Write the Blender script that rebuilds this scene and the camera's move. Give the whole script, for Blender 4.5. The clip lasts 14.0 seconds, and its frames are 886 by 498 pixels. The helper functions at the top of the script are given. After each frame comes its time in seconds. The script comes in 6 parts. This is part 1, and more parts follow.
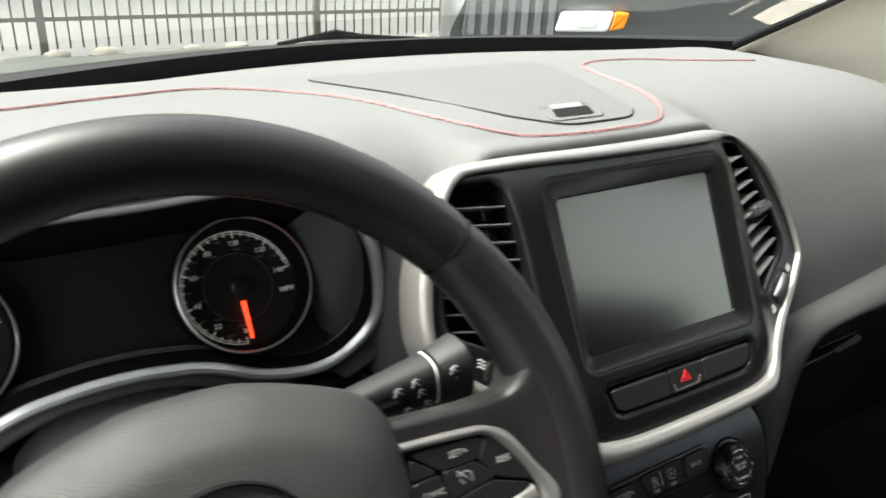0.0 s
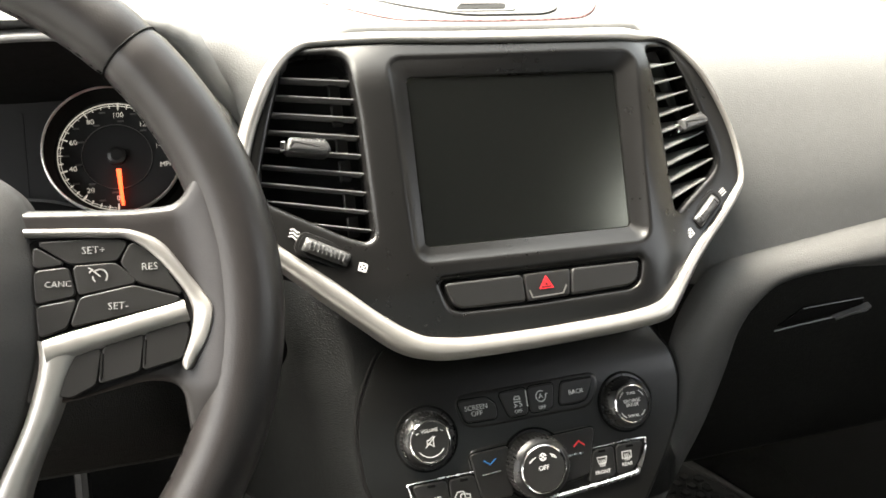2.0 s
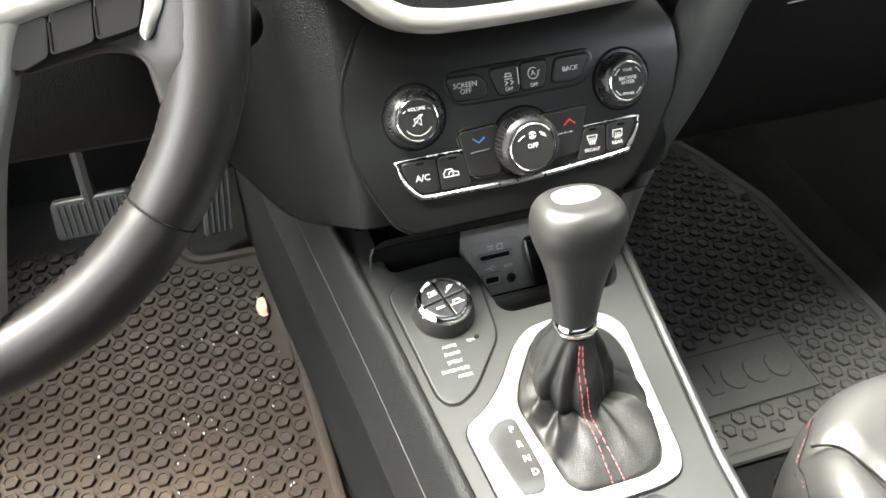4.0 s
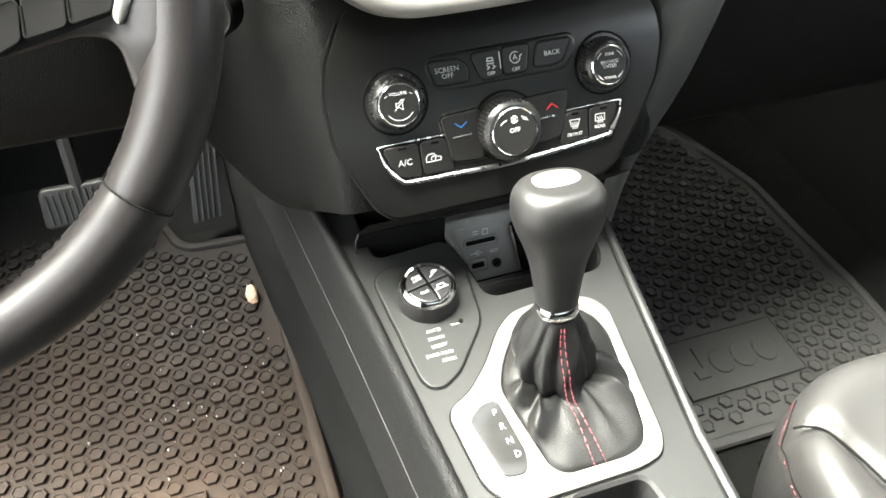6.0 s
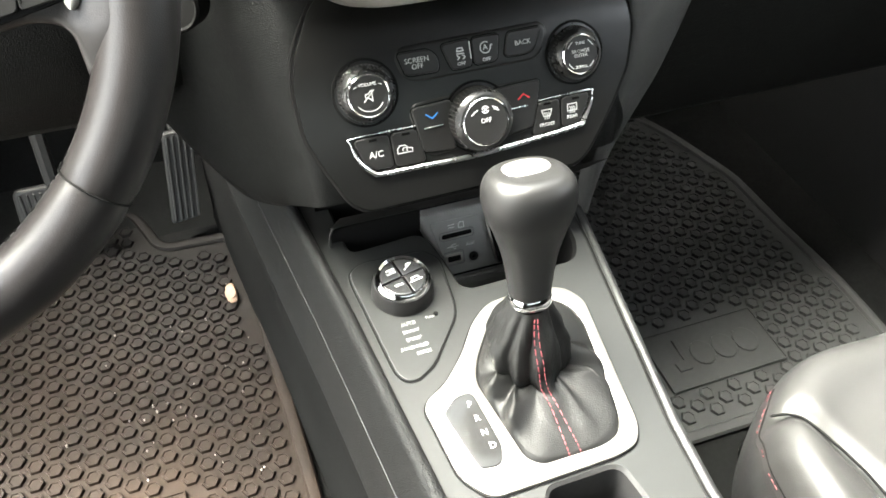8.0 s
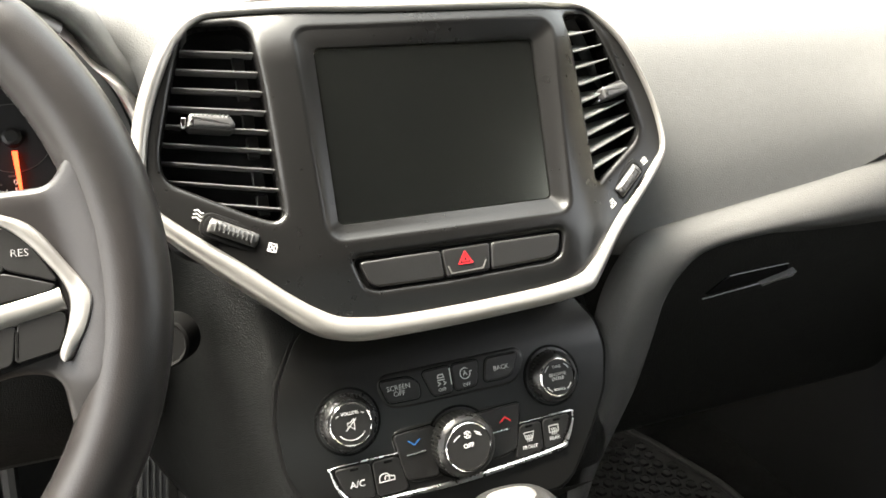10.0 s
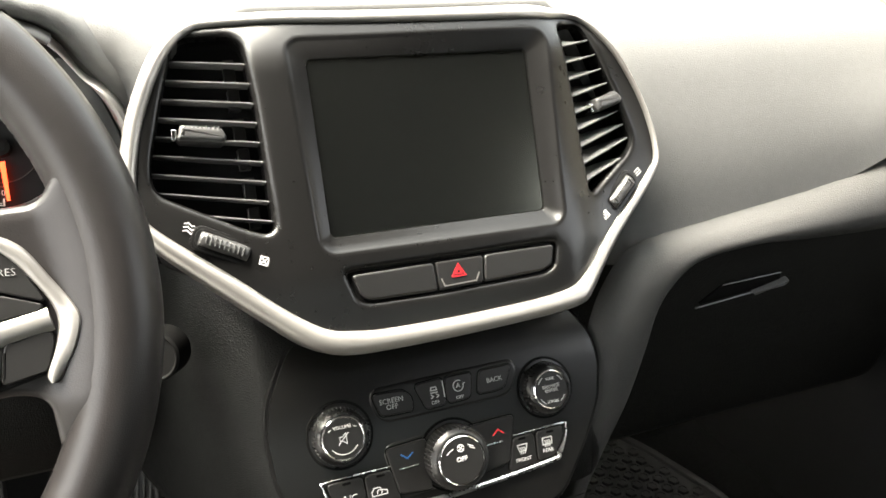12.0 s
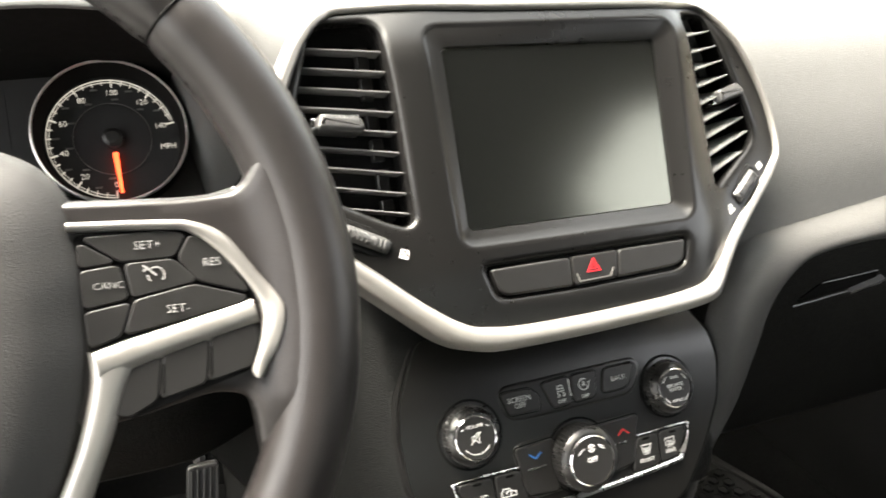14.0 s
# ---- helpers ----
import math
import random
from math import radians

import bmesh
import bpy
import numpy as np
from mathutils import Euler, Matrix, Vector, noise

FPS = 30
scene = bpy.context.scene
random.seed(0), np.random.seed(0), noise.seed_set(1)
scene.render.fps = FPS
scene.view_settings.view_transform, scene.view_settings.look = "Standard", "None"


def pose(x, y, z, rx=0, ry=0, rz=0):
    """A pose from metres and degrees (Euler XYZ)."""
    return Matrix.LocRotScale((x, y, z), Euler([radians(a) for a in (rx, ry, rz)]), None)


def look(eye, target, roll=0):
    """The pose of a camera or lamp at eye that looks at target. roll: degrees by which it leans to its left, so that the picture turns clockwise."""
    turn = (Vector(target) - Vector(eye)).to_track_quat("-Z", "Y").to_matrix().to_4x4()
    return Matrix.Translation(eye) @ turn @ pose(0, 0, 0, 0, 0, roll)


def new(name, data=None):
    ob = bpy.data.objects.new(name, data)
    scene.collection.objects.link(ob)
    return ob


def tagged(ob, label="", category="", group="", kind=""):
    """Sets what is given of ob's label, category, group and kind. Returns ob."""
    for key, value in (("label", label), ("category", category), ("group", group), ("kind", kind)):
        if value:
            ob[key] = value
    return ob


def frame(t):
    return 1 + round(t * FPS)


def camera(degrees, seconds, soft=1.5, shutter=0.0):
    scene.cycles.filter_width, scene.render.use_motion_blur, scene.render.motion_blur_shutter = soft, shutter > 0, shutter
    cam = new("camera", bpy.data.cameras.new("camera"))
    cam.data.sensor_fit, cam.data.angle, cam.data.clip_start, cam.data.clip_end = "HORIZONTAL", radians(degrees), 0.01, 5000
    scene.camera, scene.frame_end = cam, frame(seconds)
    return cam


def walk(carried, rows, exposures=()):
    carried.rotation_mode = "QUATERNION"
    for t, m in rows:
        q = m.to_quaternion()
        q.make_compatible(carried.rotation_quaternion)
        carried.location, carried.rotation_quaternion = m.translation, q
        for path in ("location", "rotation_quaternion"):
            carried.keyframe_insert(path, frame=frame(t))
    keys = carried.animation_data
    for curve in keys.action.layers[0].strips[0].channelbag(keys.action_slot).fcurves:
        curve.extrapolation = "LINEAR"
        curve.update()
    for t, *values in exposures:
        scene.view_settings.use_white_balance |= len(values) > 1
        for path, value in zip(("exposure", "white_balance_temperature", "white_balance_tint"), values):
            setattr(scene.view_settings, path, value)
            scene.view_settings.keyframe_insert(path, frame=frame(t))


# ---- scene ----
cam = camera(59.9, 14.0, 1.6, 0.25)
K = 0.91  # plan units to metres
PATH = [
    (0, (0.007, 0.008, 0.772), (1.001, 1.566, 0.006), 2.0),
    (0.5, (0.132, -0.068, 0.756), (1.052, 1.536, -0.007), 1.6),
    (1, (0.19, -0.117, 0.721), (0.888, 1.594, -0.044), 1.4),
    (1.5, (0.207, -0.106, 0.699), (0.814, 1.638, -0.068), 1.4),
    (2, (0.236, -0.114, 0.682), (0.816, 1.64, -0.083), 1.3),
    (2.5, (0.245, -0.119, 0.678), (0.823, 1.632, -0.097), 1.3),
    (3, (0.249, -0.118, 0.676), (0.813, 1.577, -0.224), 1.4),
    (3.5, (0.247, -0.104, 0.669), (0.759, 1.381, -0.568), 1.6),
    (4, (0.247, -0.1, 0.665), (0.712, 1.217, -0.766), 1.8),
    (6.5, (0.258, -0.109, 0.665), (0.731, 1.181, -0.789), 1.9),
    (7, (0.26, -0.111, 0.662), (0.739, 1.175, -0.793), 1.9),
    (7.5, (0.261, -0.112, 0.66), (0.749, 1.174, -0.791), 1.9),
    (8, (0.266, -0.113, 0.658), (0.764, 1.171, -0.793), 2.0),
    (8.5, (0.264, -0.109, 0.661), (0.786, 1.233, -0.726), 1.8),
    (9, (0.263, -0.112, 0.667), (0.855, 1.421, -0.472), 1.3),
    (9.2, (0.262, -0.116, 0.661), (0.895, 1.511, -0.314), 1.0),
    (9.5, (0.264, -0.113, 0.668), (0.928, 1.563, -0.186), 1.0),
    (10, (0.268, -0.11, 0.675), (0.95, 1.581, -0.139), 1.1),
    (11.5, (0.272, -0.107, 0.682), (0.966, 1.583, -0.131), 1.3),
    (12, (0.269, -0.103, 0.681), (0.974, 1.583, -0.131), 1.4),
    (12.5, (0.261, -0.093, 0.676), (0.979, 1.587, -0.138), 1.6),
    (13, (0.263, -0.103, 0.679), (0.97, 1.583, -0.133), 1.4),
    (13.5, (0.242, -0.091, 0.675), (0.967, 1.587, -0.136), 1.6),
    (13.8, (0.212, -0.073, 0.673), (0.936, 1.607, -0.134), 2.0),
    (14, (0.182, -0.054, 0.667), (0.898, 1.63, -0.141), 1.7),
]
EXPOSURES = [(0.0, 2.24, 6450, 6), (0.6, 2.62, 6700, 8), (1.0, 3.12, 6950, 8), (1.6, 3.68, 7050, 8), (2.6, 3.82, 7000, 9), (3.0, 3.97, 6950, 9), (3.4, 4.17, 6900, 8), (4.0, 4.45, 6700, 5), (8.2, 4.47, 6700, 5), (8.6, 4.62, 6750, 5), (9.0, 4.85, 6850, 6), (9.6, 4.30, 7050, 8), (11.0, 3.87, 7050, 8), (13.5, 3.90, 7050, 8), (14.0, 4.08, 7100, 9)]
walk(cam, [(t, look(eye, target, roll)) for t, eye, target, roll in PATH], EXPOSURES)

# ---- daylight ----
world = bpy.data.worlds.new("world")
scene.world = world
world.use_nodes = True
wn = world.node_tree.nodes
sky = wn.new("ShaderNodeTexSky")
sky.sky_type = "NISHITA"
sky.sun_disc = False
sky.sun_elevation = radians(58)
sky.sun_rotation = radians(-54)
sky.air_density, sky.dust_density, sky.ozone_density = 1.0, 6.0, 1.0
wn["Background"].inputs["Strength"].default_value = 0.15
cloud = wn.new("ShaderNodeHueSaturation")
cloud.inputs["Saturation"].default_value = 0.3
world.node_tree.links.new(sky.outputs["Color"], cloud.inputs["Color"])
world.node_tree.links.new(cloud.outputs["Color"], wn["Background"].inputs["Color"])
sun = new("sun", bpy.data.lights.new("sun", "SUN"))
sun.data.energy, sun.data.angle, sun.data.color = 3.7, radians(46), (1.0, 0.96, 0.9)
sun.matrix_world = look((-3.6, 2.6, 8), (0, 0, 0))


# ---- materials ----
def material(name, colour, rough=0.5, metal=0.0, grain=0.0, size=300.0, kind="noise", vary=0.15, spec=0.5, coat=0.0, wear=0.0):
    """A surface with a base colour, blotches at two scales and a fine relief."""
    m = bpy.data.materials.new(name)
    m.use_nodes = True
    nodes, links = m.node_tree.nodes, m.node_tree.links
    b = nodes["Principled BSDF"]
    b.inputs["Metallic"].default_value = metal
    b.inputs["Specular IOR Level"].default_value = spec
    b.inputs["Coat Weight"].default_value = coat
    tc = nodes.new("ShaderNodeTexCoord")
    big = nodes.new("ShaderNodeTexNoise")
    big.inputs["Scale"].default_value, big.inputs["Detail"].default_value = 9.0, 5.0
    fine = nodes.new("ShaderNodeTexNoise")
    fine.inputs["Scale"].default_value, fine.inputs["Detail"].default_value = 160.0, 3.0
    for n in (big, fine):
        links.new(tc.outputs["Object"], n.inputs["Vector"])
    add = nodes.new("ShaderNodeMath")
    add.operation = "ADD"
    links.new(big.outputs["Fac"], add.inputs[0])
    links.new(fine.outputs["Fac"], add.inputs[1])
    ramp = nodes.new("ShaderNodeMapRange")
    ramp.inputs["From Min"].default_value, ramp.inputs["From Max"].default_value = 0.6, 1.4
    ramp.inputs["To Min"].default_value, ramp.inputs["To Max"].default_value = 1 - vary, 1 + vary
    links.new(add.outputs[0], ramp.inputs["Value"])
    mul = nodes.new("ShaderNodeVectorMath")
    mul.operation = "SCALE"
    mul.inputs[0].default_value = colour
    links.new(ramp.outputs["Result"], mul.inputs["Scale"])
    links.new(mul.outputs["Vector"], b.inputs["Base Color"])
    rr = nodes.new("ShaderNodeMapRange")
    rr.inputs["From Min"].default_value, rr.inputs["From Max"].default_value = 0.6, 1.4
    rr.inputs["To Min"].default_value, rr.inputs["To Max"].default_value = max(rough - 0.06 - wear, 0.02), min(rough + 0.06 + wear, 1)
    links.new(add.outputs[0], rr.inputs["Value"])
    links.new(rr.outputs["Result"], b.inputs["Roughness"])
    if grain:
        if kind == "leather":
            tex = nodes.new("ShaderNodeTexVoronoi")
            tex.feature = "DISTANCE_TO_EDGE"
            out = tex.outputs["Distance"]
            warp = nodes.new("ShaderNodeTexNoise")
            warp.inputs["Scale"].default_value = size * 0.4
            links.new(tc.outputs["Object"], warp.inputs["Vector"])
            mix = nodes.new("ShaderNodeVectorMath")
            mix.operation = "MULTIPLY_ADD"
            mix.inputs[1].default_value = (0.003,) * 3
            links.new(warp.outputs["Color"], mix.inputs[0])
            links.new(tc.outputs["Object"], mix.inputs[2])
            links.new(mix.outputs["Vector"], tex.inputs["Vector"])
        else:
            tex = nodes.new("ShaderNodeTexNoise")
            tex.inputs["Detail"].default_value = 2.0
            out = tex.outputs["Fac"]
            links.new(tc.outputs["Object"], tex.inputs["Vector"])
        tex.inputs["Scale"].default_value = size
        bump = nodes.new("ShaderNodeBump")
        bump.inputs["Strength"].default_value, bump.inputs["Distance"].default_value = grain, 0.0013 if kind == "leather" else 0.0006
        links.new(out, bump.inputs["Height"])
        links.new(bump.outputs["Normal"], b.inputs["Normal"])
    return m


def glowing(name, colour, strength, base=(0.02, 0.02, 0.02)):
    m = material(name, base, 0.3)
    b = m.node_tree.nodes["Principled BSDF"]
    b.inputs["Emission Color"].default_value = (*colour, 1)
    b.inputs["Emission Strength"].default_value = strength
    return m


def clear_glass(name, tint, gloss):
    m = bpy.data.materials.new(name)
    m.use_nodes = True
    nodes, links = m.node_tree.nodes, m.node_tree.links
    nodes.remove(nodes["Principled BSDF"])
    t, g, f, mix = (nodes.new("ShaderNode" + k) for k in ("BsdfTransparent", "BsdfGlossy", "Fresnel", "MixShader"))
    t.inputs["Color"].default_value = (*tint, 1)
    g.inputs["Roughness"].default_value = gloss
    f.inputs["IOR"].default_value = 1.35
    links.new(f.outputs[0], mix.inputs[0])
    links.new(t.outputs[0], mix.inputs[1])
    links.new(g.outputs[0], mix.inputs[2])
    links.new(mix.outputs[0], nodes["Material Output"].inputs["Surface"])
    return m


PAD = material("soft_dash_pad", (0.085, 0.086, 0.085), 0.68, grain=0.22, size=480, kind="leather", vary=0.08, spec=0.13)
SHELL = material("grained_black_plastic", (0.022, 0.022, 0.022), 0.5, grain=0.3, size=600, vary=0.1, spec=0.3)
ROLL = material("padded_roll_skin", (0.045, 0.045, 0.044), 0.55, grain=0.3, size=420, kind="leather", vary=0.08, spec=0.22)
# Glovebox and lower dash: shade below the pad put into too dark base colours.
GLOVEBOX = material("shaded_grained_glovebox_plastic", (0.0072, 0.0074, 0.0070), 0.55, grain=0.6, size=330, kind="leather", vary=0.1, spec=0.18)
LOWER = material("shaded_leathery_lower_dash", (0.0030, 0.0033, 0.0032), 0.45, grain=0.5, size=520, kind="leather", vary=0.1, spec=0.13)
FASCIA = material("satin_dark_fascia", (0.0044, 0.0043, 0.0042), 0.28, grain=0.06, size=900, vary=0.06, spec=0.32, wear=-0.05)
PANEL = material("smooth_black_panel", (0.0058, 0.0057, 0.0054), 0.34, grain=0.05, size=900, vary=0.04, spec=0.45)
BUTTON = material("matt_black_button", (0.0115, 0.0112, 0.0110), 0.42, grain=0.06, size=900, vary=0.06, spec=0.4)
KNOBSKIN = material("smooth_knob_leather", (0.010, 0.010, 0.010), 0.42, grain=0.12, size=800, kind="leather", vary=0.08, spec=0.32)
KEYGLOSS = material("gloss_dark_key", (0.02, 0.02, 0.021), 0.2, vary=0.05)
GLOSS = material("gloss_black", (0.006, 0.006, 0.007), 0.12, vary=0.05)
# Near-black: shade inside gaps and recesses put into colour; black trim uses it too.
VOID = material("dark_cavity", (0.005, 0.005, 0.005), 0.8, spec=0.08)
SILVER = material("satin_silver_paint", (0.285, 0.275, 0.26), 0.36, metal=0.75, grain=0.05, size=1500, vary=0.04)
CHROME = material("bright_chrome", (0.8, 0.8, 0.8), 0.1, metal=1.0, vary=0.03)
GLASS = material("dark_screen_glass", (0.003, 0.0033, 0.0033), 0.16, vary=0.05, spec=1.0, wear=-0.058)
GLASS.node_tree.nodes["Principled BSDF"].inputs["IOR"].default_value = 1.62
GLASS.node_tree.nodes["Principled BSDF"].inputs["Specular Tint"].default_value = (1.0, 1.0, 0.82, 1)
LEATHER = material("black_wheel_leather", (0.0108, 0.0096, 0.0095), 0.36, grain=0.09, size=800, kind="leather", vary=0.12, wear=-0.03, spec=0.36)
SEAT = material("charcoal_seat_leather", (0.024, 0.024, 0.0235), 0.46, grain=0.12, size=500, kind="leather", vary=0.1, spec=0.4)
# Passenger mat rubber, colour lightened against its shade; pedal ribs use it too.
RUBBER = material("black_rubber_mat", (0.025, 0.0255, 0.025), 0.52, grain=0.3, size=700, vary=0.25, spec=0.3)
CARPET = material("black_carpet", (0.006, 0.0062, 0.006), 0.95, grain=1.0, size=900, vary=0.6, spec=0.05)
DARKRED = material("dark_red_thread", (0.17, 0.035, 0.042), 0.75)
# Red thread paled to pink: windshield haze is mixed into the colour.
RED = material("haze_paled_red_thread", (0.25, 0.125, 0.128), 0.75)
LIDSKIN = material("storage_lid_skin", (0.074, 0.075, 0.074), 0.66, grain=0.4, size=420, kind="leather", vary=0.1, spec=0.13)
WHITE = material("white_print", (0.5, 0.5, 0.49), 0.6)
GREY = material("grey_print", (0.3, 0.3, 0.3), 0.6)
REDPRINT = material("red_print", (0.6, 0.02, 0.03), 0.5)
BLUEPRINT = material("blue_print", (0.03, 0.16, 0.45), 0.5)
BACKLIT = glowing("backlit_white_print", (0.9, 0.86, 0.78), 0.04, (0.5, 0.49, 0.46))
NEEDLE = glowing("red_needle", (1.0, 0.06, 0.02), 0.55, (0.7, 0.05, 0.03))
DIALFACE = material("black_dial_face", (0.016, 0.016, 0.0165), 0.6, spec=0.25)
BEIGE = material("beige_pillar_trim", (0.70, 0.65, 0.55), 0.8, grain=0.3, size=500, vary=0.04)
# Unseen headliner; a dim ceiling is put into its colour for the screen's reflection.
LINER = material("dimmed_headliner", (0.028, 0.0275, 0.0265), 0.9, grain=0.4, size=500, vary=0.05)
DOORTRIM = material("dark_door_trim", (0.018, 0.018, 0.018), 0.7, grain=0.3, size=500, spec=0.2)
WINDSHIELD = clear_glass("windshield_glass", (0.9, 0.93, 0.9), 0.01)
PRIVACY = clear_glass("tinted_rear_glass", (0.25, 0.26, 0.255), 0.01)
REARGLASS = clear_glass("rear_window_glass", (0.5, 0.52, 0.51), 0.01)
SIDEGLASS = clear_glass("side_window_glass", (0.92, 0.94, 0.93), 0.01)
SMOKED = material("smoked_window", (0.022, 0.022, 0.022), 0.1, vary=0.1, spec=0.3)
RAIL = material("grained_rail_plastic", (0.0075, 0.0079, 0.0078), 0.55, grain=0.7, size=450, kind="leather", vary=0.15, spec=0.2)
# Lighter, glossier copy of the rail for the side that the window lights.
RAILTOP = material("window_lit_rail_crest", (0.013, 0.0135, 0.0133), 0.36, grain=0.12, size=700, kind="leather", vary=0.08, spec=0.5)
DECKPLASTIC = material("satin_charcoal_deck", (0.0130, 0.0138, 0.0135), 0.46, grain=0.06, size=900, vary=0.06, spec=0.28)
STALKSKIN = material("dark_stalk_plastic", (0.009, 0.0098, 0.0095), 0.55, grain=0.2, size=700, vary=0.08, spec=0.25)
TAB = material("satin_tab_plastic", (0.04, 0.04, 0.04), 0.34, vary=0.06)
THUMB = material("satin_thumb_wheel", (0.035, 0.035, 0.035), 0.3, vary=0.06)
# Far paler than the other plastics: light on the slats put into the colour.
SLAT = material("vent_slat_plastic", (0.11, 0.11, 0.11), 0.36, vary=0.06)
BRIGHT = material("brushed_chrome_strip", (0.75, 0.75, 0.75), 0.27, metal=1.0, vary=0.03)
TRIMSILVER = material("bright_trim_silver", (0.72, 0.71, 0.69), 0.34, metal=0.7, vary=0.02)
# Lightened grey: makes up in colour for light missing inside the bin.
MEDIAGREY = material("lightened_media_plastic", (0.20, 0.204, 0.20), 0.42, grain=0.1, size=900, vary=0.08, spec=0.4)
BLACKBAND = material("black_glass_band", (0.004, 0.004, 0.004), 0.5, spec=0.15)
# Windshield light along the hood's edge, put into a paler grey.
LIPGREY = material("lit_hood_lip", (0.11, 0.11, 0.11), 0.45, vary=0.06)
KEYSKIN = material("dark_spoke_key", (0.0085, 0.0082, 0.0080), 0.4, grain=0.06, size=900, vary=0.06, spec=0.38)
KEYPRINT = material("grey_key_print", (0.26, 0.26, 0.255), 0.6)
SKIRT = material("satin_knob_skirt", (0.010, 0.010, 0.010), 0.3, vary=0.05)


def dusted(m, dust, spots):
    """Dry mud over a rubber surface, in patches round some places of the plan, of three numbers each: ahead, across, reach."""
    nodes, links = m.node_tree.nodes, m.node_tree.links
    b = nodes["Principled BSDF"]
    geo = nodes.new("ShaderNodeNewGeometry")
    blot = nodes.new("ShaderNodeTexNoise")
    blot.inputs["Scale"].default_value, blot.inputs["Detail"].default_value = 14.0, 6.0
    links.new(geo.outputs["Position"], blot.inputs["Vector"])
    total = None
    for x, y, r in spots:
        d = nodes.new("ShaderNodeVectorMath")
        d.operation = "DISTANCE"
        d.inputs[1].default_value = (x * 0.91, y * 0.91, -0.25 * 0.91)
        links.new(geo.outputs["Position"], d.inputs[0])
        near = nodes.new("ShaderNodeMapRange")
        near.inputs["From Min"].default_value, near.inputs["From Max"].default_value = r * 0.91, 0.0
        links.new(d.outputs["Value"], near.inputs["Value"])
        if total:
            top = nodes.new("ShaderNodeMath")
            top.operation = "MAXIMUM"
            links.new(total, top.inputs[0])
            links.new(near.outputs["Result"], top.inputs[1])
            total = top.outputs[0]
        else:
            total = near.outputs["Result"]
    amount = nodes.new("ShaderNodeMath")
    amount.operation = "MULTIPLY"
    links.new(total, amount.inputs[0])
    links.new(blot.outputs["Fac"], amount.inputs[1])
    mix = nodes.new("ShaderNodeMix")
    mix.data_type = "RGBA"
    mix.inputs["B"].default_value = (*dust, 1)
    links.new(amount.outputs[0], mix.inputs["Factor"])
    old = b.inputs["Base Color"].links[0].from_socket
    links.new(old, mix.inputs["A"])
    links.new(mix.outputs["Result"], b.inputs["Base Color"])
    return m


# Same rubber painted darker to offset strong door light, with brown dust over it.
MUDDY = dusted(material("dusty_darkened_rubber_mat", (0.0075, 0.0066, 0.0060), 0.62, grain=0.3, size=700, vary=0.3, spec=0.13), (0.040, 0.026, 0.017), ((0.10, 0.42, 0.44), (-0.02, 0.62, 0.30), (0.2, 0.3, 0.34)))
CRUMB = material("tan_crumb", (0.36, 0.24, 0.17), 0.8, grain=1.0, size=300, vary=0.3)


# ---- mesh helpers ----
ORIGIN = {}


def thing(name, base, label, category, group="", kind=""):
    ob = new(name)
    ob.empty_display_size = 0.05
    ob.location = Vector(base) * K
    ORIGIN[ob] = Vector(base) * K
    return tagged(ob, label, category, group, kind)


def part(name, bm, mat, parent=None, label="", smooth=35, face=None):
    """Links a bmesh, drawn in plan units, as one mesh object."""
    o = ORIGIN[parent] if parent else Vector()
    for v in bm.verts:
        v.co = v.co * K - o
    bmesh.ops.recalc_face_normals(bm, faces=bm.faces)
    bm.normal_update()
    if face is not None and sum(f.normal.dot(Vector(face)) for f in bm.faces) < 0:
        bmesh.ops.reverse_faces(bm, faces=bm.faces)
    me = bpy.data.meshes.new(name)
    bm.to_mesh(me)
    bm.free()
    me.materials.append(mat)
    if smooth:
        me.shade_smooth()
        me.set_sharp_from_angle(angle=radians(smooth))
        for poly in me.polygons:
            if poly.loop_total > 4:
                poly.use_smooth = False
    ob = new(name, me)
    if parent:
        ob.parent = parent
        ORIGIN[ob] = o
    else:
        ORIGIN[ob] = Vector()
    if label:
        tagged(ob, label)
    return ob


def structure(name, bm, mat, label, category, face=None):
    return tagged(part(name, bm, mat, face=face), label, category, kind="structure")


def plane_frame(o, v):
    """A frame whose first axis is x, whose second is v and whose third faces the cabin."""
    v = Vector(v).normalized()
    x = Vector((1, 0, 0))
    n = x.cross(v)
    m = Matrix((x, v, n)).transposed().to_4x4()
    m.translation = Vector(o)
    return m


STACK = plane_frame((0, 0.424, 0.511), (0, 0.067, 0.128))
CLIMATE = plane_frame((0, 0.367, 0.3075), (0, 0.027, 0.061))
WHEEL = plane_frame((0.0725, 0.2885, 0.562), (0, 0.4648, 0.8854))
GAUGE = plane_frame((0, 0.626, 0.549), (0, 0.041, 0.072))
DECK = plane_frame((0, 0, 0.165), (0, 1, 0))


def curve(pts, n=6, closed=False):
    """A smooth line through the points, n steps from each to the next."""
    p = [Vector(q) for q in pts]
    out, c = [], len(p)
    for i in range(c if closed else c - 1):
        a, b, d, e = (p[(i + k) % c] if closed else p[min(max(i + k, 0), c - 1)] for k in (-1, 0, 1, 2))
        for s in range(n):
            t = s / n
            out.append(0.5 * (2 * b + (d - a) * t + (2 * a - 5 * b + 4 * d - e) * t * t + (3 * b - a - 3 * d + e) * t ** 3))
    if not closed:
        out.append(p[-1])
    return out


